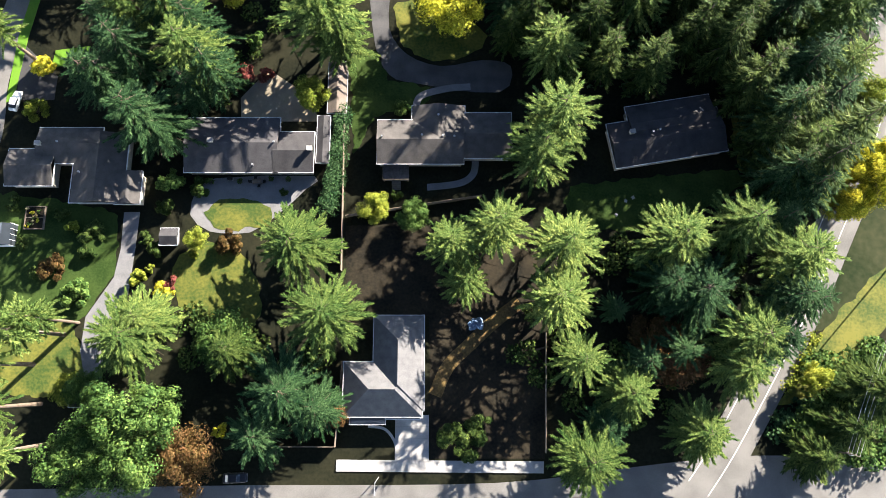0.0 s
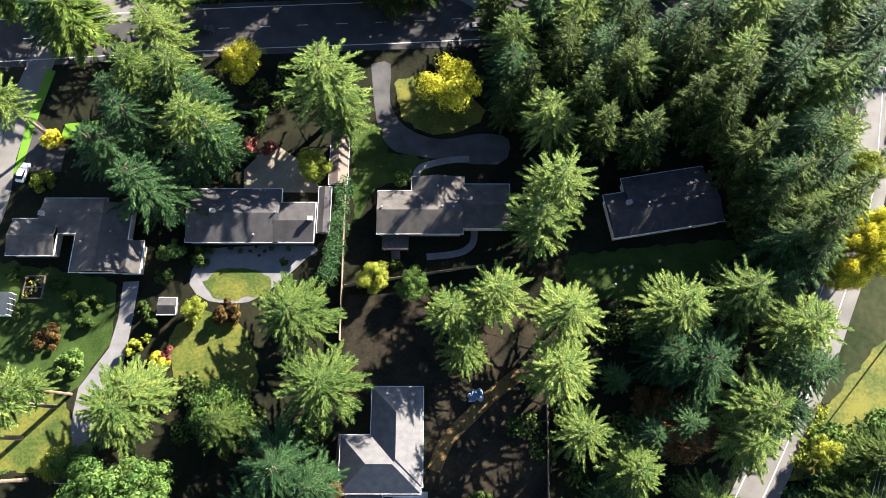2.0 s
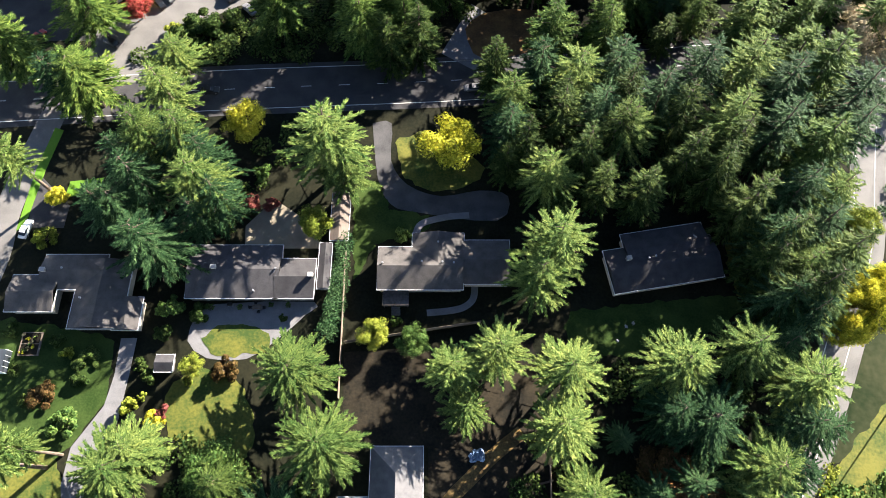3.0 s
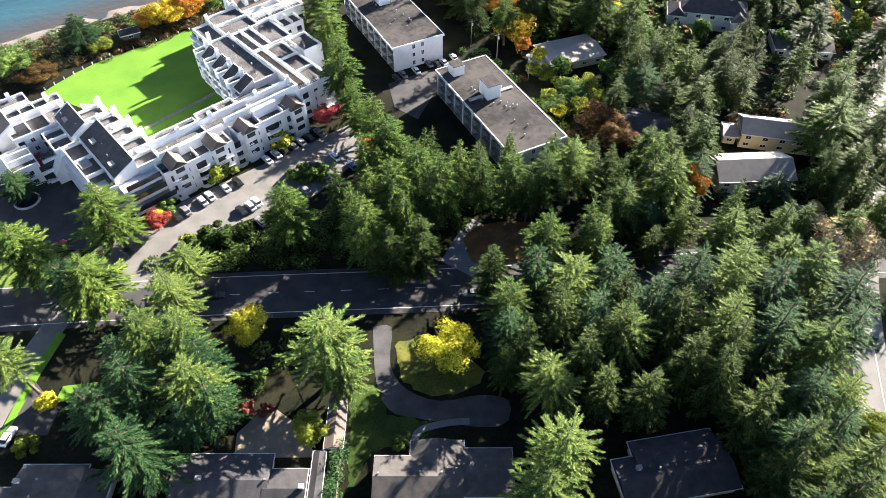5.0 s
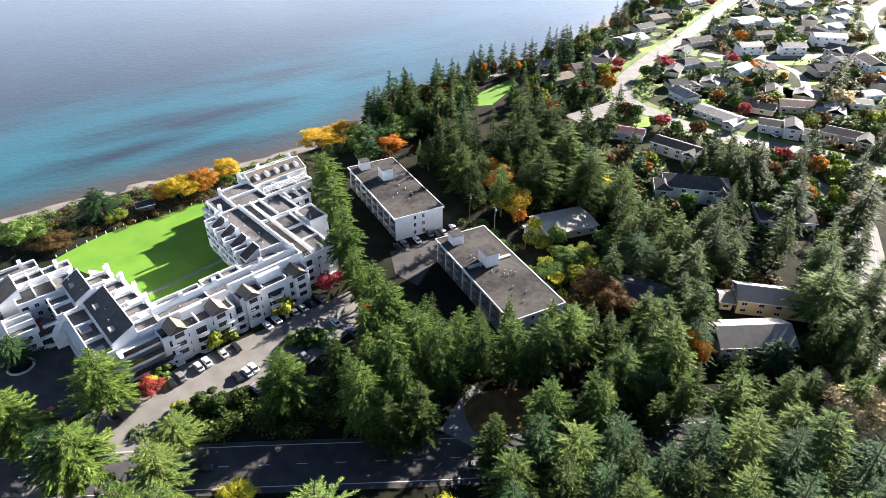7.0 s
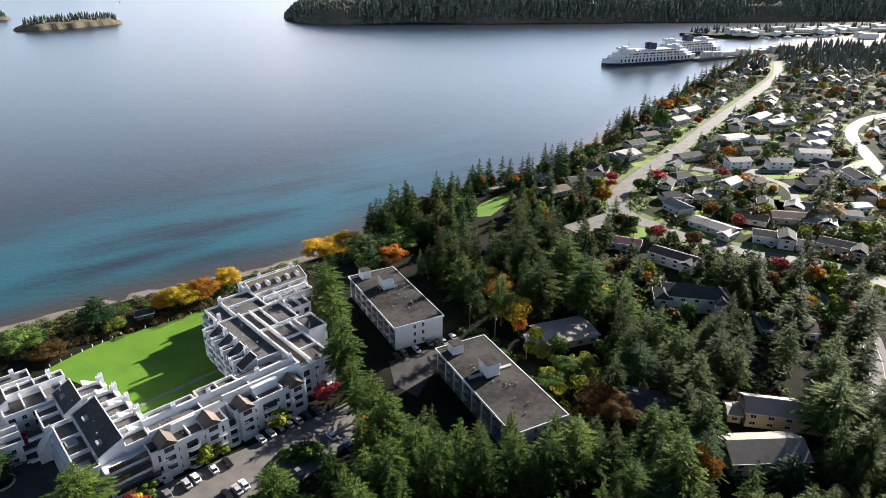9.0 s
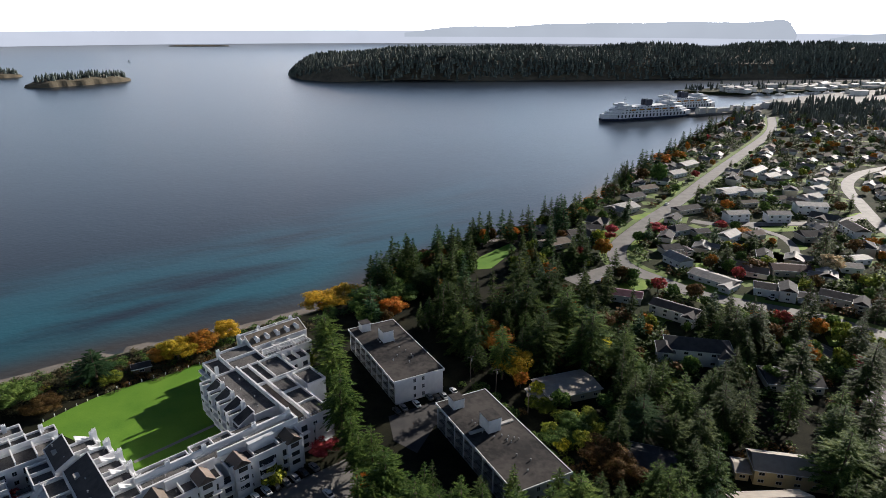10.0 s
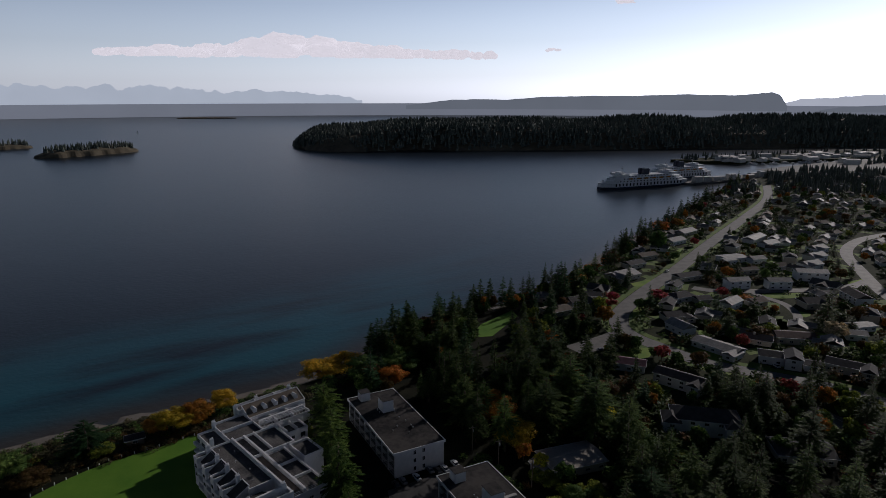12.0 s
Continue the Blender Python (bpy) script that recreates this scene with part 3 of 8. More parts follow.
# ---------------------------------------------------------------- trees
def sprays(vs, fs, p, d, side, ln, wd, lift, rng):
    """One kite-shaped spray of foliage from p along d."""
    o = len(vs)
    tip = p + d * ln
    mid = p + d * ln * 0.45
    w = side * wd
    vs += [tuple(p), tuple(mid + w + Vector((0, 0, lift))), tuple(tip), tuple(mid - w + Vector((0, 0, lift * rng.uniform(-0.5, 1))))]
    fs += [(o, o + 1, o + 2), (o, o + 2, o + 3)]


def needles(vs, fs, p, d, side, ln, wd, lift):
    """One narrow pointed finger of foliage from p along d."""
    o = len(vs)
    w = side * wd
    vs += [tuple(p + w + Vector((0, 0, lift))), tuple(p - w), tuple(p + d * ln)]
    fs.append((o, o + 1, o + 2))


def conifer(seed, h, r, whorls, step, bare=0.10, power=0.8, droop=0.30, size=1.0, more=0):
    """Crown of a conifer: whorls of drooping boughs, each feathered with sprays."""
    rng = random.Random(seed)
    vs, fs = [], []
    turn = rng.uniform(0, 6)
    for k in range(whorls):
        f = k / (whorls - 1)
        z = h * (bare + (0.97 - bare) * f ** 0.92)
        base = r * (1.03 - f) ** power * (0.70 + 0.30 * min(1, f / 0.2)) * rng.uniform(0.85, 1.1)
        turn += 0.5
        nb = more + rng.randint(5, 7) if f < 0.8 else 4 + more // 2
        turn += rng.uniform(0, 1) if more else 0
        for j in range(nb):
            a = turn + 2 * math.pi * (j + rng.uniform(-0.35 - 0.1 * more, 0.35 + 0.1 * more)) / nb
            L = base * rng.choice((0.6, 0.8, 0.95, 1.05, 1.2)) * rng.uniform(0.9, 1.08)
            if rng.random() < 0.10:
                continue
            dh = Vector((math.cos(a), math.sin(a), 0))
            zj = z + rng.uniform(-0.02, 0.02) * h * (1 + 0.4 * more)
            up, dr = rng.uniform(0.0, 0.25) + 0.4 * f, droop * rng.uniform(0.6, 1.5)
            n = max(2, int(L / step))
            for q in range(n + 1):
                s = 0.20 + 0.80 * q / n
                p = dh * (L * s) + Vector((0, 0, zj + L * (up * s - dr * s * s)))
                ls = min(1.25, 0.20 * L + 0.40) * (1.2 - 0.55 * s) * rng.uniform(0.75, 1.25) * size
                for sgn in ((-1, -0.45, 0.45, 1) if size < 2 else (-1, 1)) if q < n else (0, 0.3, -0.4):
                    ang = a + sgn * rng.uniform(0.45, 1.0)
                    d = Vector((math.cos(ang), math.sin(ang), rng.uniform(-0.30, 0.25))).normalized()
                    sd = Vector((-math.sin(ang), math.cos(ang), rng.uniform(-0.6, 0.6))).normalized()
                    needles(vs, fs, p, d, sd, ls * rng.uniform(0.7, 1.25), ls * rng.uniform(0.13, 0.24), rng.uniform(-0.10, 0.10) * ls)
    for j in range(5):
        a = j * 1.26
        d = Vector((math.cos(a) * 0.35, math.sin(a) * 0.35, 1)).normalized()
        sprays(vs, fs, Vector((0, 0, h * 0.95)), d, Vector((-math.sin(a), math.cos(a), 0)), h * 0.05, 0.12, 0, rng)
    return vs, fs


def broadleaf(seed, h, r, lobes, leaves, size, low=0.25):
    """Crown of a broad-leaved tree: lobes of small tilted leaf clumps with gaps."""
    rng = random.Random(seed)
    vs, fs, cs = [], [], []
    cz, rz = h * (1 + low) / 2, h * (1 - low) / 2
    for k in range(lobes):
        u, a = rng.uniform(-0.85, 0.92), rng.uniform(0, 2 * math.pi)
        m = rng.uniform(0.30, 0.86) * math.sqrt(1 - u * u)
        cs.append((Vector((m * r * math.cos(a), m * r * math.sin(a), cz + u * rz * 0.80)), rng.uniform(0.19, 0.37)))
    for k in range(leaves):
        c, q = cs[k % lobes]
        n = Vector((rng.gauss(0, 1), rng.gauss(0, 1), rng.gauss(0.35, 1))).normalized()
        p = c + Vector((n.x * r, n.y * r, n.z * rz)) * q * rng.uniform(0.55, 1.15)
        d = (n.orthogonal().normalized() * rng.uniform(-1, 1) + n.cross(n.orthogonal()).normalized() * rng.uniform(-1, 1) + Vector((0, 0, -0.3))).normalized()
        sd = (d.cross(n) + n * rng.uniform(-0.5, 0.5)).normalized()
        ls = size * rng.uniform(0.6, 1.3)
        needles(vs, fs, p, d, sd, ls, ls * rng.uniform(0.3, 0.5), ls * rng.uniform(-0.2, 0.2))
    return vs, fs, cs


def make_tree(kind, seed, far):
    """Builds a tree of a kind, at its own size, and returns it with that height and radius."""
    shape, mat, label, cat = KINDS[kind]
    rng = random.Random(seed * 7 + 1)
    ob = empty(kind, Matrix(), label, cat)
    if shape in ("fir", "cedar", "spruce", "slim", "bare"):
        h, r = 22.0, 5.5
        if far:
            crown = conifer(seed, h, r, 20, 0.85, 0.06, 0.85, 0.38, 2.5)
        elif shape == "fir":
            crown = conifer(seed, h, r, 30, 0.17, 0.24, 0.66, 0.24, 0.50, 3)
        elif shape == "slim":
            crown = conifer(seed, h, r, 30, 0.34, 0.22, 0.70, 0.36, 0.80, 2)
        elif shape == "bare":
            crown = conifer(seed, h, r, 20, 0.18, 0.48, 0.55, 0.22, 0.52, 3)
        elif shape == "cedar":
            crown = conifer(seed, h, r, 29, 0.22, 0.12, 0.60, 0.40, 0.54, 2)
        else:
            crown = conifer(seed, h, r, 28, 0.38, 0.10, 0.82, 0.36, 0.95, 2)
        shells = [tube((0, 0, -0.3), (0, 0, h * 0.5), 0.42, 0.26, 8), tube((0, 0, h * 0.48), (0, 0, h * 0.97), 0.26, 0.03, 6)]
        for k in range(0 if far else 20 if shape == "bare" else 40):
            z, a = h * (0.95 - 0.021 * k), k * 2.4
            L = r * 0.8 * (1.05 - z / h) ** 0.75
            shells.append(tube((0, 0, z), (L * math.cos(a), L * math.sin(a), z - 0.12 * L), 0.06, 0.015, 4))
        part("trunk", merge(*shells), M_BARK, ob)
    else:
        h, r = (9.0, 4.0) if shape == "broad" else (3.0, 2.2)
        if shape == "broad":
            v, f, cs = broadleaf(seed, h, r, 40, 1000 if far else 11000, 1.1 if far else 0.29)
            shells = [tube((0, 0, -0.2), (0.1, 0, h * 0.42), 0.22, 0.14, 8)]
            shells += [tube((0.1 * min(1, c.z / h), 0, h * 0.3), tuple(c), 0.09, 0.02, 5) for c, _ in cs]
        else:
            v, f, cs = broadleaf(seed, h, r, 16, 3000, 0.34, 0.0)
            shells = [tube((0, 0, -0.1), tuple(c), 0.06, 0.015, 5) for c, _ in cs]
        crown = (v, f)
        part("trunk", merge(*shells), M_BARK, ob)
    part("crown", crown, mat, ob)
    return ob, h, r


KINDS = {
    "fir_tree": ("fir", M_FIR, "tall fir tree with sunlit yellow-green feathery boughs", "tree"),
    "slim_fir_tree": ("slim", M_MID, "tall slender green conifer with short boughs", "tree"),
    "bare_fir_tree": ("bare", M_FIR, "tall fir with a long bare trunk and sunlit crown", "tree"),
    "cedar_tree": ("cedar", M_CEDAR, "broad blue-green cedar with drooping boughs", "tree"),
    "dark_fir_tree": ("spruce", M_DARK, "tall slim dark green conifer", "tree"),
    "green_tree": ("broad", M_GREEN, "leafy green broad-leaved tree", "tree"),
    "lime_tree": ("broad", M_LIME, "yellow-green broad-leaved tree in early autumn", "tree"),
    "yellow_tree": ("broad", M_YELLOW, "bright yellow broad-leaved autumn tree", "tree"),
    "golden_tree": ("broad", M_GOLDLEAF, "golden-yellow broad-leaved autumn tree", "tree"),
    "orange_tree": ("broad", M_ORANGE, "orange broad-leaved autumn tree", "tree"),
    "red_tree": ("broad", M_RED, "rounded red autumn maple", "tree"),
    "brown_tree": ("broad", M_BROWN, "thin brown autumn tree", "tree"),
    "pale_tree": ("broad", M_PALE, "pale sunlit tree with thin leaves", "tree"),
    "green_bush": ("bush", M_GREEN, "rounded green garden bush", "bush"),
    "lime_bush": ("bush", M_LIME, "rounded yellow-green garden bush", "bush"),
    "yellow_bush": ("bush", M_YELLOW, "bright yellow autumn garden bush", "bush"),
    "red_bush": ("bush", M_RUST, "low red-leaved garden bush", "bush"),
    "brown_bush": ("bush", M_BROWN, "low rust-brown garden bush", "bush"),
    "dark_bush": ("bush", M_DARK, "low dark evergreen garden bush", "bush"),
}
PROTO, COUNT = {}, [0]
# open ground before the houses across the road: x, y, radius
CLEARINGS = [(44, 197, 13), (42, 186, 11), (39, 176, 9), (37, 166, 8), (98, 221, 15), (95, 208, 12), (91, 198, 9), (101, 151, 14), (97, 141, 12), (87, 135, 13), (84, 124, 11), (62, 158, 9), (60, 148, 8), (127, 203, 11), (122, 194, 9), (106, 255, 12), (102, 244, 9), (12, 112, 12)]


def in_clearing(x, y):
    return any((x - a) ** 2 + (y - b) ** 2 < r * r for a, b, r in CLEARINGS)




SHORELINE = np.array(smooth_line(COAST, 24))


def ground_z(x, y):
    """Height of the land at a place: level inland, falling to the beach near the coast."""
    d = np.hypot(SHORELINE[:, 0] - x, SHORELINE[:, 1] - y)
    return float(np.interp(d.min(), [0, 11, 21, 26, 31, 35], [SEA, SEA + 0.6, SEA + 1.5, -7, -1.5, 0])) - 0.1


def plant(kind, rows, group="", far=False):
    """Trees of a kind: x, y, height, crown radius."""
    for x, y, h, r in rows:
        COUNT[0] += 1
        key = (kind, COUNT[0] % (4 if "fir" in kind or "cedar" in kind else 2), far)
        rng = random.Random(COUNT[0] * 13 + 5)
        m = pose(x, y, ground_z(x, y), rng.uniform(-2, 2), rng.uniform(-2, 2), rng.uniform(0, 360))
        if key in PROTO:
            ob, h0, r0 = PROTO[key]
            ob = copy_thing(ob, m)
        else:
            PROTO[key] = ob, h0, r0 = make_tree(kind, 11 + key[1] * 5 + len(kind), far)
        ob.matrix_basis = m @ Matrix.Diagonal((r / r0, r / r0 * rng.uniform(0.92, 1.08), h / h0, 1))
        if group:
            tagged(ob, group=group)




# ---------------------------------------------------------------- woods and gardens
plant("fir_tree", [(-59.0, 84.4, 22.0, 7.4), (-61.9, 74.3, 23.0, 7.0), (-49.6, 62.8, 22.0, 8.1), (-53.5, 72.3, 23.0, 6.3), (-23.7, 70.6, 26.0, 10.0), (-20.4, 67.3, 16.0, 7.0), (21.8, 64.1, 20.0, 7.1), (21.6, 48.8, 24.0, 8.6), (18.4, 42.2, 20.0, 7.1),
    (-27.9, 25.3, 15.0, 8.7), (-21.3, 11.9, 18.0, 8.8), (1.6, 25.0, 18.0, 6.0), (9.9, 28.5, 20.0, 6.9), (22.2, 24.7, 21.0, 7.4), (3.8, 18.2, 11.0, 5.5), (21.0, 14.5, 19.0, 7.5), (24.8, 4.0, 17.0, 5.7)])
plant("fir_tree", [(43.2, 25.5, 19.0, 8.7), (55.3, 27.9, 21.0, 6.8), (64.3, 22.2, 20.0, 8.2), (55.0, 8.5, 19.0, 8.1), (53.2, 2.6, 16.0, 6.7), (33.2, -2.4, 13.0, 5.9), (46.2, -9.9, 11.0, 5.7), (25.4, -13.0, 15.0, 7.5), 
    (-58.1, 7.9, 14.0, 8.9), (-55.6, 11.6, 13.0, 6.3), (28.5, 88.8, 22.0, 7.5), (39.2, 75.4, 22.0, 6.8), (15.1, 83.8, 20.0, 6.6)])
plant("bare_fir_tree", [(-73.8, 8.8, 28.0, 6.0), (-79.1, 3.1, 27.0, 6.0), (-76.7, -4.3, 28.0, 5.3), (-74.5, -11.6, 26.0, 5.6), (-71.3, 11.1, 22.0, 4.4)])
plant("cedar_tree", [(-62.2, 64.1, 22.0, 7.0), (-57.3, 49.5, 21.0, 9.0), (-68.6, 58.9, 18.0, 6.8), (-85.4, 90.4, 18.0, 7.4), (46.8, 15.6, 18.0, 8.6), (40.9, 17.8, 17.0, 6.8), (-28.6, -1.6, 15.0, 9.3), (-33.7, -9.5, 12.0, 6.7), (-22.7, -4.5, 13.0, 6.1), (63.2, 15.7, 18.0, 6.2),
    (21.6, 92.6, 20.0, 7.4), (32.5, 78.8, 22.0, 7.1), (45.9, 83.0, 22.0, 7.1), (13.8, 76.8, 18.0, 6.5), (38.4, 91.7, 22.0, 6.8), (32.7, 13.7, 8.0, 3.2), (29.2, -8.5, 10.0, 5.1)])
plant("cedar_tree", [(55.6, 88.9, 25.0, 8.0), (72.4, 84.2, 26.0, 7.9), (87.0, 81.4, 26.0, 7.8), (68.6, 73.3, 26.0, 7.7), (83.0, 72.3, 25.0, 7.0)])
plant("fir_tree", [(64.8, 88.5, 26.0, 8.0), (59.6, 76.3, 25.0, 7.1)])
plant("slim_fir_tree", [(81.9, 88.9, 25.0, 8.0), (75.2, 69.3, 26.0, 7.6)])
plant("dark_fir_tree", [(50.4, 79.4, 24.0, 6.1), (68.5, 38.9, 26.0, 7.7), (74.5, 45.5, 26.0, 7.3), (64.5, 38.6, 22.0, 6.3), (78.3, -1.4, 15.0, 7.1), (72.8, -8.2, 14.0, 6.0), (66.8, -13.1, 12.0, 5.6), (-39.8, 5.5, 12.0, 6.2), (11.9, 95.0, 18.0, 5.6)])
plant("green_tree", [(-60.8, -6.1, 12.0, 6.5), (-53.0, -6.1, 12.0, 6.3), (-56.2, -13.9, 11.0, 6.4), (-62.7, -12.5, 10.0, 5.1), (-41.7, 7.7, 8.0, 5.7), (-6.1, 32.2, 5.0, 3.4), (-66.6, -1.7, 6.0, 4.2), (-67.3, -14.5, 9.0, 6.1)])
plant("yellow_tree", [(1.9, 75.1, 11.0, 7.1), (-44.4, 82.7, 8.0, 5.0), (80.2, 40.5, 12.0, 4.2), (83.2, 36.3, 13.0, 4.3), (79.0, 33.9, 10.0, 3.7), (85.5, 42.8, 12.0, 4.0)])
plant("lime_tree", [(-26.9, 57.1, 8.0, 4.0), (-13.9, 33.6, 5.0, 3.4), (-48.8, 27.2, 4.5, 2.7), (-70.4, -1.7, 4.0, 3.6)])
plant("brown_tree", [(-47.5, -13.7, 7.0, 6.6), (-20.3, -6.2, 5.0, 2.7), (43.8, 3.7, 8.0, 6.3), (40.2, 7.9, 6.0, 5.3)])
plant("cedar_tree", [(-49.5, 69.0, 20.0, 6.9), (-45.8, 59.9, 18.0, 6.4), (-50.4, 56.9, 16.0, 5.5), (-55.3, 72.1, 20.0, 6.7), (-66.8, 69.6, 18.0, 6.2), (67.8, 35.1, 20.0, 6.3), (64.0, 30.4, 15.0, 4.9)])
plant("dark_fir_tree", [(13.7, 70.2, 15.0, 4.5), (19.5, 66.4, 19.0, 4.9), (17.2, 72.1, 22.0, 4.9), (28.8, 68.7, 25.0, 5.4), (35.7, 74.8, 25.0, 5.5), (24.9, 79.7, 25.0, 5.5), (32.3, 62.2, 21.0, 4.9), (38.4, 83.5, 25.0, 5.6), (24.2, 61.2, 14.0, 3.8), (59.4, 56.7, 26.0, 6.4), (64.9, 50.2, 25.0, 6.3), (61.5, 45.2, 22.0, 5.5), (55.6, 64.0, 25.0, 6.0), (40.8, 61.3, 22.0, 5.4), (49.6, 67.9, 24.0, 5.5), (59.4, 70.0, 25.0, 6.0)])
plant("fir_tree", [(-60.9, 98.0, 14.0, 6.7)])
plant("bare_fir_tree", [(-85.5, 66.0, 25.0, 5.5)])
plant("cedar_tree", [(-65.9, 59.0, 18.0, 6.7), (36.9, 3.6, 11.0, 5.2), (44.2, 5.6, 12.0, 5.8)])
plant("fir_tree", [(68.7, 44.8, 20, 6.0), (70.0, 37.4, 18, 6.0), (77.6, 59.9, 22, 6), (79.2, 46.3, 14, 5), (45.8, -8.4, 13, 6.2), (34.0, -1.2, 12, 5.5)])
plant("cedar_tree", [(74.2, 52.6, 21, 6), (64.2, 38.1, 20, 6.5), (70.3, 59.3, 24, 6.5), (63.4, 50.6, 24, 6), (66.8, 14.6, 17, 5.5), (60.7, 7.6, 16, 5.5), (55.8, 3.7, 14, 5)])
plant("yellow_tree", [(77.6, 33.5, 9, 4), (73.6, 39.8, 9, 2.6), (82.1, 41.5, 11, 4.5)])
plant("lime_tree", [(87.4, 56.8, 8, 4.5), (85.8, 53.7, 7, 3.5), (69.5, 0.8, 6, 3.1)])
# across the main road
plant("lime_tree", [(34.0, 171.0, 5.5, 3.2), (38.5, 179.0, 5.0, 3.0), (43.0, 166.0, 6.0, 3.4), (30.5, 187.0, 5.0, 3.0), (49.5, 171.5, 5.0, 2.8), (72.0, 222.0, 5.0, 3.2), (84.0, 200.0, 4.0, 3.0)], far=True)
plant("yellow_tree", [(36.5, 164.0, 4.5, 2.8), (33.0, 194.0, 6.0, 3.2), (64.0, 226.0, 7.0, 3.6)], far=True)
plant("orange_tree", [(52.0, 163.0, 5.0, 3.0), (28.0, 200.0, 7.0, 3.4), (58.0, 232.0, 8.0, 4.0), (10.0, 252.0, 9.0, 4.5)], far=True)
plant("slim_fir_tree", [(-38.7, 110.5, 22.4, 7.1), (-82.8, 109.7, 22.4, 8.6), (-11.7, 113.9, 26.9, 7.7), (-6.2, 120.1, 26.9, 7.3), (-0.5, 117.0, 26.9, 6.9), (9.8, 122.1, 23.5, 5.5), (3.9, 123.6, 24.6, 5.5), (17.9, 122.7, 22.4, 6.8), (26.2, 123.4, 21.3, 7.5), (34.3, 127.9, 21.3, 8.0), (-14.3, 132.8, 24.6, 8.5),
    (-19.1, 145.4, 23.0, 6.2), (57.2, 119.2, 24.6, 8.0), (44.9, 113.6, 20.2, 6.6), (-43.8, 216.2, 22.4, 7.9), (-38.1, 194.4, 23.5, 7.8), (-32.0, 172.0, 24.6, 7.5), (-27.4, 161.0, 15.0, 5.6), (-24.0, 153.0, 15.0, 5.2)])
plant("slim_fir_tree", [(68.6, 104.0, 20.2, 6.6), (78.1, 94.8, 21.3, 7.4), (70.8, 135.0, 24.6, 6.5), (55.6, 213.6, 24.6, 10.6), (51.5, 239.9, 22.4, 10.0), (66.6, 209.6, 20.2, 7.3), (108.3, 142.5, 24.6, 9.2), (-17.8, 103.7, 24.6, 7.4), (-99.4, 99.0, 20.2, 9.0), (-79.7, 89.6, 19.0, 9.2), (24.8, 101.2, 22.4, 7.0), (37.1, 102.3, 20.2, 5.9)])
plant("dark_fir_tree", [(36.3, 247.4, 25.0, 10.2), (47.8, 264.5, 25.0, 9.7), (38.6, 218.8, 24.0, 9.3), (35.9, 278.2, 24.0, 9.1), (8.1, 226.8, 21.0, 9.6), (2.9, 253.6, 20.0, 9.5), (-0.7, 293.3, 18.0, 9.0), (-9.7, 282.7, 16.0, 8.8), (-12.4, 99.9, 18.0, 6.1), (-5.8, 102.4, 20.0, 6.2),
    (76.6, 159.9, 20.0, 7.3), (88.5, 172.4, 20.0, 7.3), (120.2, 140.4, 24.0, 7.3), (107.9, 127.3, 22.0, 7.5), (116.4, 230.0, 20.0, 7.5), (124.3, 227.6, 20.0, 7.5), (70.4, 163.8, 15.0, 6.4), (127.0, 199.4, 22.0, 8.0), (147.5, 193.5, 24.0, 8.6)])
plant("cedar_tree", [(63.1, 170.8, 16.0, 8.0), (89.0, 124.4, 12.0, 6.1), (67.9, 127.5, 18.0, 6.1), (52.5, 112.9, 14.0, 5.7), (-127.1, 204.6, 13.0, 9.0), (-116.6, 128.2, 10.0, 6.2)])
plant("green_tree", [(-147.6, 188.2, 8.0, 9.0), (-35.6, 267.2, 9.0, 10.0), (-21.0, 273.1, 9.0, 9.1), (69.5, 202.8, 8.0, 7.4), (37.4, 250.2, 9.0, 7.1), (42.5, 174.0, 6.0, 6.4), (36.2, 168.4, 5.0, 6.2)])
plant("lime_tree", [(-120.9, 203.0, 4.0, 5.0), (-52.2, 214.2, 5.0, 4.7), (47.0, 178.1, 5.0, 5.3), (34.6, 185.8, 4.0, 4.7), (82.8, 212.7, 4.0, 4.3)])
plant("golden_tree", [(-56.4, 273.2, 9.0, 11.1), (-47.5, 282.4, 9.0, 9.3), (25.5, 208.2, 11.0, 7.9), (-102.5, 219.1, 9.0, 7.8), (-89.4, 235.3, 9.0, 5.9)])
plant("orange_tree", [(19.3, 227.0, 12.0, 8.4), (-96.2, 226.8, 8.0, 7.6), (-107.4, 216.7, 7.0, 6.0), (-22.7, 259.8, 8.0, 6.8), (66.3, 125.4, 14.0, 4.6), (-21.5, 138.6, 12.0, 2.9)])
plant("red_tree", [(-35.6, 160.8, 6.5, 4.5), (-75.4, 115.7, 6.5, 4.0), (-116.7, 137.6, 6.0, 4.5)])
plant("pale_tree", [(99.9, 103.8, 13.0, 9.1), (96.7, 116.0, 8.0, 4.4)])
plant("brown_tree", [(48.3, 156.5, 9.0, 7.7), (51.8, 148.2, 9.0, 6.7), (-134.6, 184.5, 5.0, 6.5), (67.3, 244.9, 9.0, 6.1)])
plant("green_bush", [(-40.4, 136.6, 3.5, 4.2), (-74.8, 123.0, 3.5, 3.2), (-71.6, 17.0, 4.0, 3.1), (-55.0, 39.3, 4.0, 3.0), (-8.7, 55.8, 2.5, 1.9), (-40.0, 70.7, 3.0, 2.4), (-36.2, 136.3, 4.0, 3.9)])
plant("lime_bush", [(-48.6, 150.4, 6.0, 4.6), (-63.0, 136.2, 6.0, 4.8), (-66.0, 110.7, 3.5, 2.9), (-60.1, 19.9, 3.0, 1.9), (-84.5, 55.2, 3.5, 3.0), (-58.1, 21.7, 2.0, 1.0), (-49.6, 24.5, 2.0, 1.1), (-74.4, 30.2, 2.0, 1.6)])
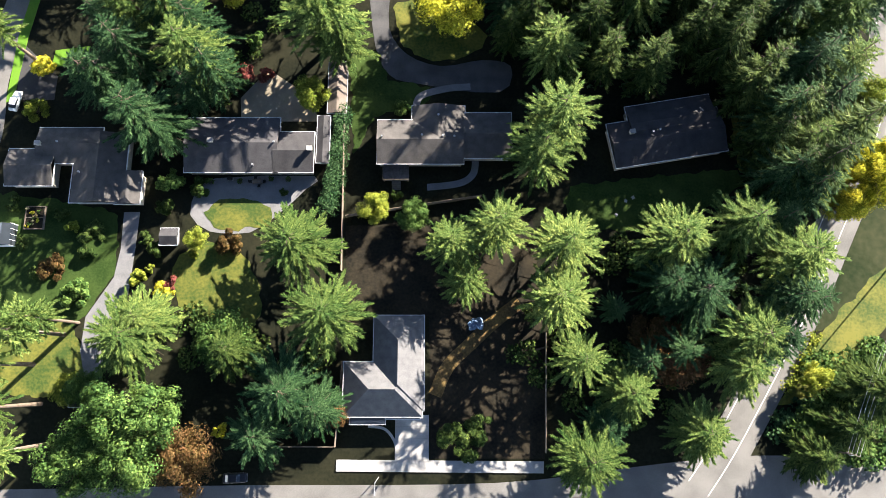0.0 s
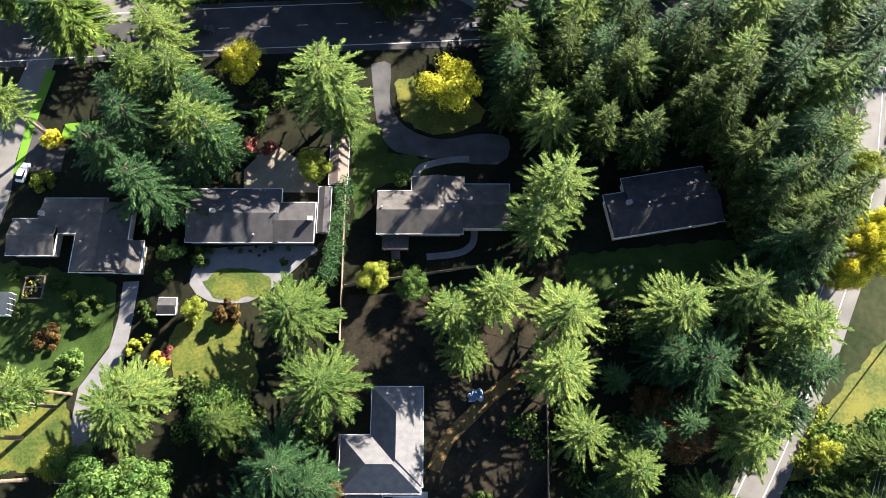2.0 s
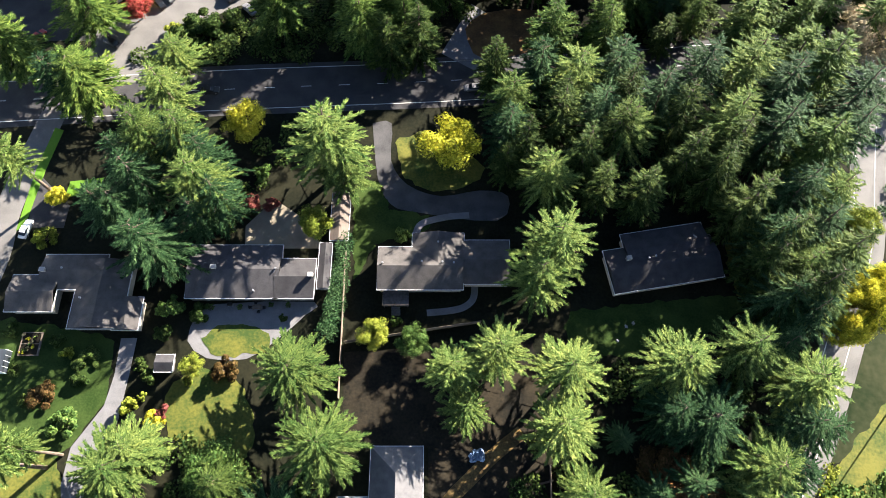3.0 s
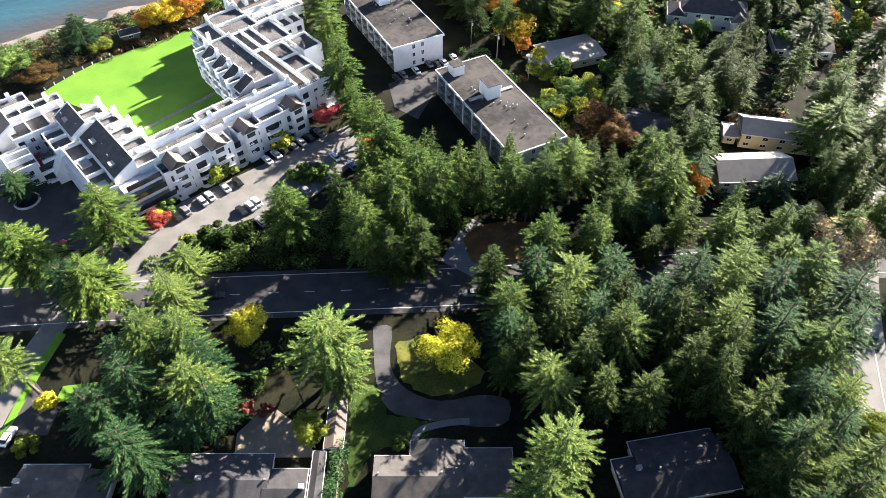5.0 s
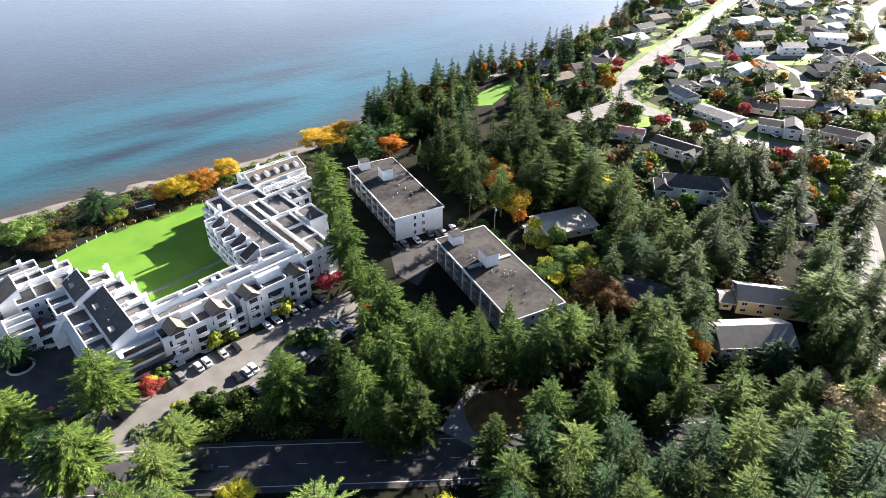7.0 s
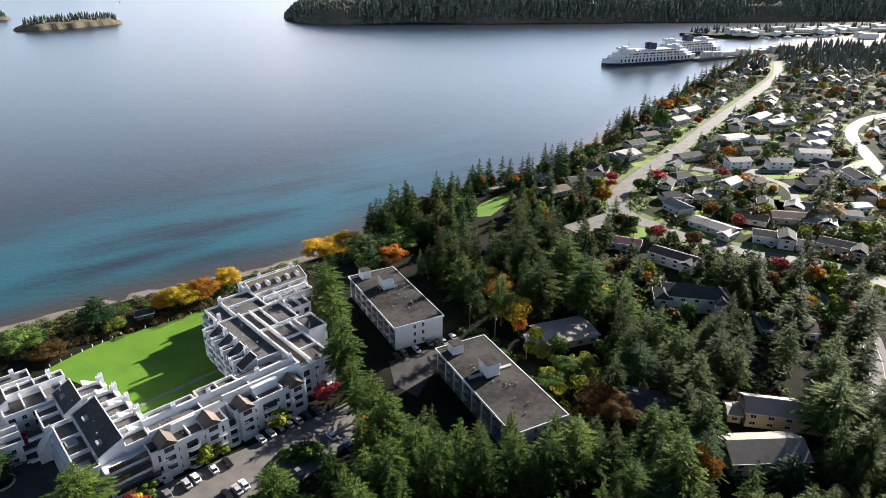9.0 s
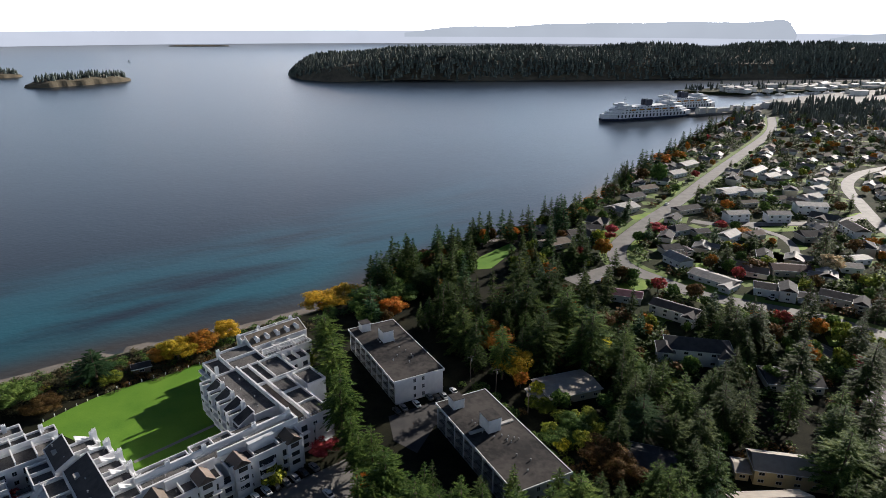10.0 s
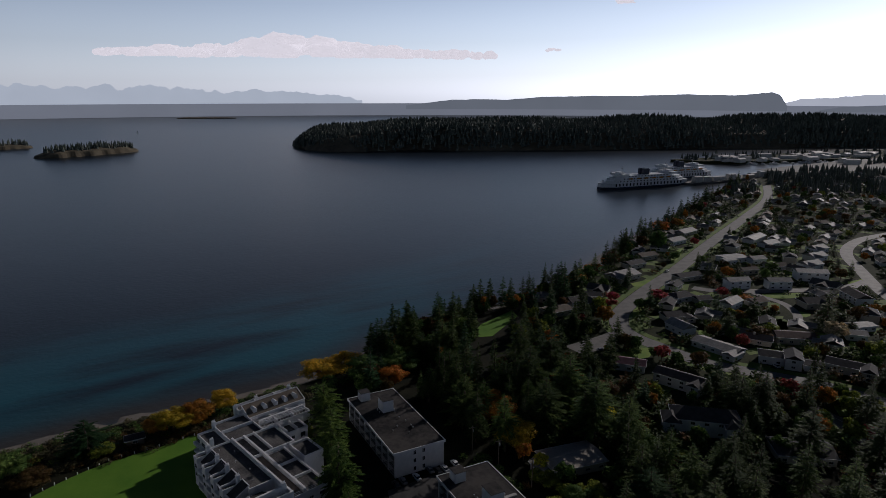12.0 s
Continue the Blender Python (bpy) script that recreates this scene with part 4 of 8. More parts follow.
plant("yellow_bush", [(-54.9, 16.9, 3.0, 2.4), (-76.4, 119.8, 3.2, 2.6), (-42.0, -9.1, 3.0, 1.5), (-84.3, 65.1, 3.0, 2.7)])
plant("red_bush", [(-41.3, 63.0, 3.0, 2.1), (-37.2, 63.0, 3.0, 1.9), (-53.5, 18.8, 2.5, 1.5)])
plant("brown_bush", [(-42.9, 26.7, 3.0, 2.9), (-55.8, 14.4, 2.5, 1.5), (-77.3, 22.2, 2.0, 2.9)])
plant("dark_bush", [(-63.6, 108.5, 4.0, 4.3), (-59.5, 112.1, 4.5, 5.2), (-53.3, 113.3, 4.0, 5.0), (-70.9, 25.0, 2.0, 2.0), (-84.2, 26.8, 1.5, 1.6), (-76.9, 32.8, 2.0, 1.8), (-80.7, 21.1, 1.5, 1.8), (-57.4, 25.6, 2.5, 1.8), (-56.0, 34.3, 2.5, 2.3), (-59.5, 27.9, 2.0, 1.6), (-32.5, 37.5, 1.2, 1.1), (-9.6, 36.9, 1.2, 1.4), (-49.5, 38.4, 2.5, 2.7), (-70.4, 29.1, 1.5, 2.9), (1.7, -10.3, 2.2, 3.6), (6.5, -8.8, 2.0, 3.2), (4.4, -12.9, 1.8, 2.7), (-86.8, 34.9, 2.0, 1.8)])


# ---------------------------------------------------------------- houses
def gable(x0, y0, x1, y1, z, rise, along, over=0.45, thick=0.18, hip=0.0):
    """A roof shell over a rectangle: ridge along 'x' or 'y', hipped ends where hip > 0."""
    x0, y0, x1, y1 = x0 - over, y0 - over, x1 + over, y1 + over
    if along == "x":
        my, k = (y0 + y1) / 2, hip * (y1 - y0) / 2
        r = [(x0 + k, my), (x1 - k, my)]
    else:
        mx, k = (x0 + x1) / 2, hip * (x1 - x0) / 2
        r = [(mx, y0 + k), (mx, y1 - k)]
    v = []
    for dz in (0, -thick):
        v += [(x0, y0, z + dz), (x1, y0, z + dz), (x1, y1, z + dz), (x0, y1, z + dz), (*r[0], z + rise + dz), (*r[1], z + rise + dz)]
    if along == "x":
        f = [(0, 1, 5, 4), (2, 3, 4, 5), (3, 0, 4), (1, 2, 5)]
    else:
        f = [(1, 2, 5, 4), (3, 0, 4, 5), (0, 1, 4), (2, 3, 5)]
    f += [tuple(i + 6 for i in q[::-1]) for q in f]
    f += [(0, 6, 7, 1), (1, 7, 8, 2), (2, 8, 9, 3), (3, 9, 6, 0)]
    return v, f


def fascia(x0, y0, x1, y1, z, over=0.45):
    x0, y0, x1, y1 = x0 - over, y0 - over, x1 + over, y1 + over
    t, h = 0.10, 0.22
    return merge(box(x0 - t, y0 - t, z - h, x1 + t, y0, z + 0.03), box(x0 - t, y1, z - h, x1 + t, y1 + t, z + 0.03),
                 box(x0 - t, y0, z - h, x0, y1, z + 0.03), box(x1, y0, z - h, x1 + t, y1, z + 0.03))


def wall_with_gable(x0, y0, x1, y1, z, rise, along, hip):
    v, f = box(x0, y0, -0.1, x1, y1, z)
    if hip == 0:
        if along == "x":
            m = (y0 + y1) / 2
            v2 = [(x0, y0, z), (x0, y1, z), (x0, m, z + rise * 0.9), (x1, y0, z), (x1, y1, z), (x1, m, z + rise * 0.9)]
        else:
            m = (x0 + x1) / 2
            v2 = [(x0, y0, z), (x1, y0, z), (m, y0, z + rise * 0.9), (x0, y1, z), (x1, y1, z), (m, y1, z + rise * 0.9)]
        return merge((v, f), (v2, [(0, 2, 1), (3, 4, 5), (0, 1, 4, 3), (1, 2, 5, 4), (2, 0, 3, 5)]))
    return v, f


def window(name, parent, m, w, h):
    """Window with frame and pane, facing local -y."""
    fr = part(name, merge(box(-w / 2 - 0.08, -0.06, 0, w / 2 + 0.08, 0.02, 0.08), box(-w / 2 - 0.08, -0.06, h - 0.08, w / 2 + 0.08, 0.02, h), box(-w / 2 - 0.08, -0.06, 0, -w / 2, 0.02, h),
                          box(w / 2, -0.06, 0, w / 2 + 0.08, 0.02, h), box(-0.03, -0.05, 0, 0.03, 0.02, h)), M_WHITE, parent)
    fr.matrix_basis = m
    part("pane", box(-w / 2, -0.03, 0.06, w / 2, 0.01, h - 0.06), M_GLASS, fr)
    return fr


def house(name, label, wings, roof_mat, wall_mat, m=None, chimneys=(), vents=(), windows=True):
    """wings: x0, y0, x1, y1, wall height, rise, ridge axis, hip."""
    cx, cy = (wings[0][0] + wings[0][2]) / 2, (wings[0][1] + wings[0][3]) / 2
    ob = empty(name, pose(cx, cy, 0) if m is None else m, label, "house")
    if m is not None:
        cx = cy = 0
    for x0, y0, x1, y1, z, rise, along, hip in wings:
        x0, x1 = min(x0, x1) - cx, max(x0, x1) - cx
        y0, y1 = min(y0, y1) - cy, max(y0, y1) - cy
        part("wall", wall_with_gable(x0 + 0.5, y0 + 0.5, x1 - 0.5, y1 - 0.5, z - 0.15, rise, along, hip), wall_mat, ob)
        rf = part("roof", gable(x0, y0, x1, y1, z, rise, along, 0.0, 0.18, hip), roof_mat, ob)
        part("fascia", fascia(x0, y0, x1, y1, z, 0.0), M_WHITE, rf, "white fascia board")
        if windows == "few":
            window("window", ob, pose((x0 + x1) / 2, y0 + 0.5, 0.95), 1.8, 1.2)
            window("window", ob, pose((x0 + x1) / 2, y1 - 0.5, 0.95, 0, 0, 180), 1.8, 1.2)
        elif windows:
            for k in range(max(1, int((x1 - x0) / 4.5))):
                xx = x0 + (x1 - x0) * (k + 0.5) / max(1, int((x1 - x0) / 4.5))
                window("window", ob, pose(xx, y0 + 0.5, 0.95), 1.5, 1.1)
                if z > 4.3:
                    window("window", ob, pose(xx, y0 + 0.5, z - 1.9), 1.5, 1.2)
    for x, y, z in chimneys:
        ch = part("chimney", box(x - cx - 0.45, y - cy - 0.35, z - 2.0, x - cx + 0.45, y - cy + 0.35, z + 0.6), M_SIDING, ob)
        part("cap", box(x - cx - 0.55, y - cy - 0.45, z + 0.6, x - cx + 0.55, y - cy + 0.45, z + 0.72), M_CONCRETE, ch)
    for x, y, z in vents:
        part("roof_vent", merge(tube((x - cx, y - cy, z - 0.5), (x - cx, y - cy, z + 0.35), 0.14, 0.14, 8), tube((x - cx, y - cy, z + 0.3), (x - cx, y - cy, z + 0.45), 0.24, 0.2, 8)), M_METAL, ob)
    return ob


def rect(a, b):
    return (min(a[0], b[0]), min(a[1], b[1]), max(a[0], b[0]), max(a[1], b[1]))


house("house", "new house with dark hipped shingle roofs and a double garage", [
    (*rect((-13.3, 12.3), (-3.7, -5.4)), 3.0, 2.7, "y", 1.0),
    (*rect((-18.8, 3.6), (-4.0, -6.5)), 3.0, 2.7, "x", 1.0),
    (*rect((-17.5, -6.5), (-10.9, -7.9)), 2.3, 0.25, "x", 0.0),
    (*rect((-10.8, -5.5), (-4.4, -6.9)), 2.6, 0.35, "x", 0.0)], M_NEWROOF, M_WHITE)
house("house", "bungalow with weathered grey shingle roof and a back porch", [
    (*rect((-13.5, 52.1), (4.0, 42.7)), 3.0, 1.5, "x", 0.0),
    (*rect((-6.5, 55.2), (4.3, 47.5)), 3.0, 1.3, "y", 0.0),
    (*rect((3.9, 53.6), (13.7, 43.9)), 3.0, 1.3, "x", 0.0)], M_GREYROOF, M_SIDING, None, [], [(*a, 4.3) for a in ((-12.4, 48.0), (-4.4, 48.3), (-0.2, 48.2), (2.1, 48.0), (-1.1, 52.6))])
house("house", "long bungalow with dark shingle roof beside a patio", [
    (*rect((-52.1, 52.5), (-33.3, 40.9)), 3.0, 1.4, "x", 0.0),
    (*rect((-34.3, 49.5), (-26.2, 40.9)), 3.0, 1.1, "x", 0.0)], M_SHINGLE, M_SIDING, None, [(-26.8, 45.4, 4.2), (-46.6, 47.0, 4.4)], [(-34.0, 46.8, 4.3), (-38.2, 42.3, 3.6)])
house("house", "angular bungalow with brown shingle roofs and a carport", [
    (*rect((-87.7, 45.9), (-78.2, 38.1)), 3.0, 1.1, "x", 0.0),
    (*rect((-82.0, 50.4), (-69.1, 42.8)), 3.0, 1.2, "x", 0.0),
    (*rect((-74.4, 49.2), (-63.7, 34.6)), 3.0, 1.2, "y", 0.0),
    (*rect((-65.6, 41.2), (-60.4, 34.4)), 2.8, 0.8, "y", 0.0)], M_GREYROOF, M_SIDING, None, [(-81.1, 46.5, 4.2)], [(-72.7, 40.8, 3.6), (-77.5, 47.0, 4.0)])
ex, ey = 45.0, 48.5
house("house", "long house with dark shingle roof under tall firs", [
    (-11.5, -5.0, 11.5, 4.5, 3.2, 1.5, "x", 0.0), (-7.0, -1.0, 10.5, 7.5, 3.2, 1.3, "x", 0.0)], M_SHINGLE, M_SIDING, pose(ex, ey, 0, 0, 0, 9.5), [(-7.2, 1.5, 4.6)], [(-3.0, 1.0, 4.4), (-1.5, 1.2, 4.4)])


# ---------------------------------------------------------------- flat-roofed apartment blocks
def flat_block(corner, along, length, depth, height, label, boxes, vents):
    """Flat-roofed block: corner, heading of its long side in degrees, size. Balconies on the far long side."""
    ob = empty("apartment_block", pose(corner[0], corner[1], 0, 0, 0, along), label, "apartment block")
    part("wall", box(0, 0, -0.1, length, depth - 1.6, height), M_WHITE, ob)
    part("wall", merge(box(0, depth - 1.6, -0.1, 0.4, depth, height), box(length - 0.4, depth - 1.6, -0.1, length, depth, height)), M_WHITE, ob)
    rf = part("roof", box(-0.3, -0.3, height, length + 0.3, depth + 0.5, height + 0.3), M_TARROOF, ob, "flat felt roof with tree shade and sun painted as patches")
    part("parapet", merge(box(-0.45, -0.45, height - 0.35, length + 0.45, -0.2, height + 0.42), box(-0.45, depth + 0.4, height - 0.35, length + 0.45, depth + 0.65, height + 0.42),
                          box(-0.45, -0.2, height - 0.35, -0.2, depth + 0.4, height + 0.42), box(length + 0.2, -0.2, height - 0.35, length + 0.45, depth + 0.4, height + 0.42)), M_WHITE, rf, "white metal roof edge")
    bays = 8
    for k in range(bays + 1):
        x = 0.2 + (length - 0.4) * k / bays
        part("pilaster", box(x - 0.35, depth - 1.6, -0.1, x + 0.35, depth + 0.02, height), M_WHITE, ob)
    for k in range(bays):
        x0, x1 = (length - 0.4) * k / bays + 0.6, (length - 0.4) * (k + 1) / bays - 0.2
        for s in range(3):
            z = s * height / 3
            bal = part("balcony", box(x0, depth - 1.58, z - 0.1, x1, depth - 0.02, z + 0.12), M_CONCRETE, ob)
            part("railing", merge(box(x0, depth - 0.10, z + 0.95, x1, depth - 0.05, z + 1.02), *[box(x0 + i * 0.4, depth - 0.09, z + 0.1, x0 + i * 0.4 + 0.03, depth - 0.06, z + 0.97) for i in range(int((x1 - x0) / 0.4) + 1)]), M_RUBBER, bal, "dark metal railing")
            part("window", box(x0 + 0.3, depth - 1.62, z + 0.25, x1 - 0.3, depth - 1.57, z + 2.35), M_GLASS, ob)
    for s in range(3):
        z = s * height / 3 + 0.8
        for y in (depth * 0.42, depth * 0.60):
            window("window", ob, pose(0.0, y, z, 0, 0, -90), 0.9, 1.6)
        for k in range(9):
            window("window", ob, pose(length * (k + 0.5) / 9, 0.0, z), 1.6, 1.3)
    for x, y, w, d, h in boxes:
        pen = part("penthouse", soft_box(x, y, height + 0.25, x + w, y + d, height + h, 0.04), M_WHITE, ob, "white rooftop stair housing")
        part("cap", box(x - 0.12, y - 0.12, height + h, x + w + 0.12, y + d + 0.12, height + h + 0.15), M_TARROOF, pen)
    for x, y in vents:
        part("roof_vent", merge(tube((x, y, height + 0.2), (x, y, height + 0.85), 0.16, 0.16, 8), tube((x, y, height + 0.8), (x, y, height + 1.0), 0.27, 0.22, 8)), M_METAL, ob)
    return ob


rv = random.Random(4)
flat_block((0.1, 197.8), 118, 44, 18.5, 9.0, "flat-roofed three-storey white apartment block among conifers", [(39.0, 11.5, 3.6, 3.8, 3.6), (27.0, 7.0, 5.0, 4.2, 4.8)],
           [(8 + 24 * rv.random(), 5 + 9 * rv.random()) for _ in range(11)])
b2 = flat_block((34.9, 143.2), 117, 46, 17.5, 9.0, "flat-roofed three-storey white apartment block above a car park", [(40.0, 11.0, 3.8, 3.8, 3.6), (24.5, 7.0, 5.4, 4.4, 4.8)],
                [(4 + 30 * rv.random(), 4 + 10 * rv.random()) for _ in range(16)])
part("roof_ridge", box(26.5, 1.2, 9.3, 27.6, 16.4, 9.75), M_CONCRETE, b2, "pale raised roof kerb")


# ---------------------------------------------------------------- seaside apartments
CONDO = pose(-80.0, 135.0, 0, 0, 0, 42.5)


def terrace(ob, x0, y0, x1, y1, z, rail=0.9, walls=M_WHITE):
    """A storeyed block with a white parapet round a grey roof deck."""
    w = part("wall", box(x0, y0, -0.1, x1, y1, z), walls, ob)
    part("deck", box(x0 + 0.3, y0 + 0.3, z - 0.05, x1 - 0.3, y1 - 0.3, z + 0.06), M_DECK, w, "grey roof deck")
    part("parapet", merge(box(x0 - 0.05, y0 - 0.05, z - 0.2, x1 + 0.05, y0 + 0.28, z + rail), box(x0 - 0.05, y1 - 0.28, z - 0.2, x1 + 0.05, y1 + 0.05, z + rail),
                          box(x0 - 0.05, y0 + 0.28, z - 0.2, x0 + 0.28, y1 - 0.28, z + rail), box(x1 - 0.28, y0 + 0.28, z - 0.2, x1 + 0.05, y1 - 0.28, z + rail)), M_WHITE, w)
    return w


def lean_to(ob, x0, y0, x1, y1, z0, z1, side, mat=None):
    """A sloping roof: low at z0 on the named side, high at z1 on the other, with white end walls."""
    mat = mat or M_SHINGLE
    z = {"-x": (z0, z1, z1, z0), "+x": (z1, z0, z0, z1), "-y": (z0, z0, z1, z1), "+y": (z1, z1, z0, z0)}[side]
    c = [(x0, y0), (x1, y0), (x1, y1), (x0, y1)]
    v = [(x, y, -0.05) for x, y in c] + [(x, y, zz - 0.2) for (x, y), zz in zip(c, z)]
    part("wall", (v, [(3, 2, 1, 0), (4, 5, 6, 7), (0, 1, 5, 4), (1, 2, 6, 5), (2, 3, 7, 6), (3, 0, 4, 7)]), M_WHITE, ob)
    v = [(x, y, zz - 0.19) for (x, y), zz in zip(c, z)] + [(x, y, zz) for (x, y), zz in zip(c, z)]
    rf = part("roof", (v, [(3, 2, 1, 0), (4, 5, 6, 7), (0, 1, 5, 4), (1, 2, 6, 5), (2, 3, 7, 6), (3, 0, 4, 7)]), mat, ob)
    t = 0.3
    part("coping", merge(*[tube((*c[i], z[i] + 0.05), (*c[(i + 1) % 4], z[(i + 1) % 4] + 0.05), 0.2, 0.2, 4) for i in range(4)]), M_WHITE, rf, "white coping")
    return rf


def gabled_bay(ob, x, y, z, w, d, rise, turn, mat=None):
    """A gabled bay at the deck level z, its gable facing local -y, turned by degrees."""
    m = pose(x, y, 0, 0, 0, turn)
    b = part("bay", wall_with_gable(-w / 2, 0, w / 2, d, z, rise, "y", 0), M_WHITE, ob, "white gabled bay")
    b.matrix_basis = m
    part("roof", gable(-w / 2, 0, w / 2, d, z, rise, "y", 0.12, 0.16), mat or M_SHINGLE, b)
    part("pane", box(-w * 0.28, -0.05, z - 1.9, w * 0.28, 0.02, z - 0.5), M_GLASS, b)
    part("pane", box(-w * 0.28, -0.05, z - 4.8, w * 0.28, 0.02, z - 3.4), M_GLASS, b)
    part("pane", box(-w * 0.28, -0.05, z - 7.6, w * 0.28, 0.02, z - 6.2), M_GLASS, b)
    return b


def stack(ob, x, y, z, n=3):
    """A row of white chimney pots on a pier."""
    c = part("chimney", merge(box(x - 0.6, y - 0.45, z - 3, x + 0.6, y + 0.45, z + 0.9)), M_WHITE, ob)
    for k in range(n):
        part("pot", tube((x - 0.4 + 0.8 * k / max(1, n - 1), y, z + 0.9), (x - 0.4 + 0.8 * k / max(1, n - 1), y, z + 1.4), 0.16, 0.13, 6), M_WHITE, c)


def front(ob, x0, x1, y, storeys, pitch, out):
    """Balconies and windows along a facade that faces -y (out < 0) or +y."""
    n = max(1, int((x1 - x0) / pitch))
    for k in range(n):
        xc = x0 + (x1 - x0) * (k + 0.5) / n
        for s in range(storeys):
            z = 0.25 + 2.9 * s
            if k % 2 == 0:
                ya, yb = sorted((y, y + out))
                bal = part("balcony", box(xc - pitch * 0.36, ya, z - 0.2, xc + pitch * 0.36, yb, z), M_WHITE, ob)
                ye = y + out * 0.95
                part("railing", merge(box(xc - pitch * 0.36, ye - 0.04, z + 0.9, xc + pitch * 0.36, ye + 0.04, z + 1.0), *[box(xc - pitch * 0.36 + i * 0.5, ye - 0.025, z, xc - pitch * 0.36 + i * 0.5 + 0.05, ye + 0.025, z + 0.92) for i in range(int(pitch * 0.72 / 0.5) + 1)]), M_WHITE, bal)
                part("pane", box(xc - pitch * 0.28, y - 0.03, z + 0.1, xc + pitch * 0.28, y + 0.03, z + 2.1), M_GLASS, bal)
            else:
                window("window", ob, pose(xc, y, z + 0.7, 0, 0, 0 if out < 0 else 180), pitch * 0.36, 1.4)


def front_x(ob, y0, y1, x, storeys, pitch, out):
    """The same along a facade that faces -x (out < 0) or +x."""
    n = max(1, int((y1 - y0) / pitch))
    for k in range(n):
        yc = y0 + (y1 - y0) * (k + 0.5) / n
        for s in range(storeys):
            z = 0.25 + 2.9 * s
            xa, xb = sorted((x, x + out))
            bal = part("balcony", box(xa, yc - pitch * 0.45, z - 0.2, xb, yc + pitch * 0.45, z + 0.75), M_WHITE, ob)
            part("pane", box(x - 0.03, yc - pitch * 0.40, z + 0.8, x + 0.03, yc + pitch * 0.40, z + 2.3), M_GLASS, bal)


def divide(ob, x0, y0, x1, y1, z, n, high=1.9):
    """White partition walls across a roof deck, each with a thin coping, and a rail between them."""
    for k in range(1, n):
        if x1 - x0 > y1 - y0:
            x = x0 + (x1 - x0) * k / n
            w = part("partition", box(x - 0.12, y0 + 0.28, z + 0.06, x + 0.12, y1 - 0.28, z + high), M_WHITE, ob)
            part("coping", box(x - 0.18, y0 + 0.2, z + high, x + 0.18, y1 - 0.2, z + high + 0.08), M_WHITE, w)
        else:
            y = y0 + (y1 - y0) * k / n
            w = part("partition", box(x0 + 0.28, y - 0.12, z + 0.06, x1 - 0.28, y + 0.12, z + high), M_WHITE, ob)
            part("coping", box(x0 + 0.2, y - 0.18, z + high, x1 - 0.2, y + 0.18, z + high + 0.08), M_WHITE, w)


def handrail(ob, p, q, z):
    """A white tube rail on short posts."""
    p, q = Vector((*p, z)), Vector((*q, z))
    n = max(2, int((q - p).length / 1.2))
    up = Vector((0, 0, 0.9))
    shells = [tube(p + up, q + up, 0.05, 0.05, 5), tube(p + up * 0.5, q + up * 0.5, 0.03, 0.03, 4)]
    shells += [tube(p.lerp(q, k / n), p.lerp(q, k / n) + up, 0.045, 0.045, 5) for k in range(n + 1)]
    part("handrail", merge(*shells), M_WHITE, ob)


def vent(ob, x, y, z):
    part("roof_vent", merge(tube((x, y, z), (x, y, z + 0.6), 0.13, 0.13, 7), tube((x, y, z + 0.55), (x, y, z + 0.75), 0.24, 0.18, 7)), M_METAL, ob)


def bow_balcony(ob, x, y, z, r):
    """A half-round white balcony with a panelled front and a dark door behind it."""
    pts = [(x + r * math.cos(a), y - r * 0.75 * math.sin(a)) for a in [math.pi * k / 8 for k in range(9)]]
    b = part("balcony", prism(pts, z - 0.22, z), M_WHITE, ob)
    part("railing", merge(*[tube((*p, z + 0.95), (*q, z + 0.95), 0.06, 0.06, 5) for p, q in zip(pts, pts[1:])], *[tube((*p, z), (*p, z + 0.95), 0.05, 0.05, 5) for p in pts],
                          *[prism([p, q, (q[0], q[1] + 0.05), (p[0], p[1] + 0.05)], z, z + 0.35) for p, q in zip(pts, pts[1:])]), M_WHITE, b)
    part("pane", box(x - r * 0.7, y - 0.05, z + 0.05, x + r * 0.7, y + 0.02, z + 2.1), M_GLASS, b)


# the range along the car park
r1 = empty("apartment_building", CONDO, "white terraced apartment range along the car park with beige gables", "apartment building", "seaside apartments")
terrace(r1, -1.5, -10.0, 19.5, -4.2, 9.0)
terrace(r1, 21.5, -9.2, 44.5, -3.6, 9.6)
terrace(r1, 0.5, -4.2, 45.0, 0.0, 10.8, 0.6)
part("spine_wall", box(0.5, 0.0, 0.0, 46.0, 0.7, 13.0), M_WHITE, r1, "tall white parapet wall")
part("spine_wall", box(0.5, -4.6, 0.0, 20.0, -4.0, 12.2), M_WHITE, r1)
part("spine_wall", box(21.0, -4.0, 0.0, 46.0, -3.4, 13.0), M_WHITE, r1)
terrace(r1, 2.0, 0.7, 16.0, 6.5, 9.5, 1.0)
terrace(r1, 17.0, 0.7, 29.0, 7.5, 9.5, 1.0)
lean_to(r1, 29.5, 0.7, 42.0, 8.5, 8.6, 11.8, "+y")
terrace(r1, 1.0, 6.5, 33.0, 11.0, 3.2, 0.7)
for x, turn in ((3.0, 0), (15.0, 0), (25.0, 0), (41.0, 0)):
    gabled_bay(r1, x, -10.4, 10.2, 4.6, 5.6, 1.9, turn, M_BROWNROOF)
part("inner_wall", box(6.0, -5.2, 8.8, 12.5, -4.4, 12.0), M_WHITE, r1)
part("inner_wall", box(29.0, -6.0, 9.2, 37.0, -4.6, 12.6), M_WHITE, r1)
for x in (9, 19, 34, 45):
    stack(r1, x, 0.3, 13.2)
divide(r1, -1.5, -10.0, 19.5, -4.2, 9.0, 2, 1.4)
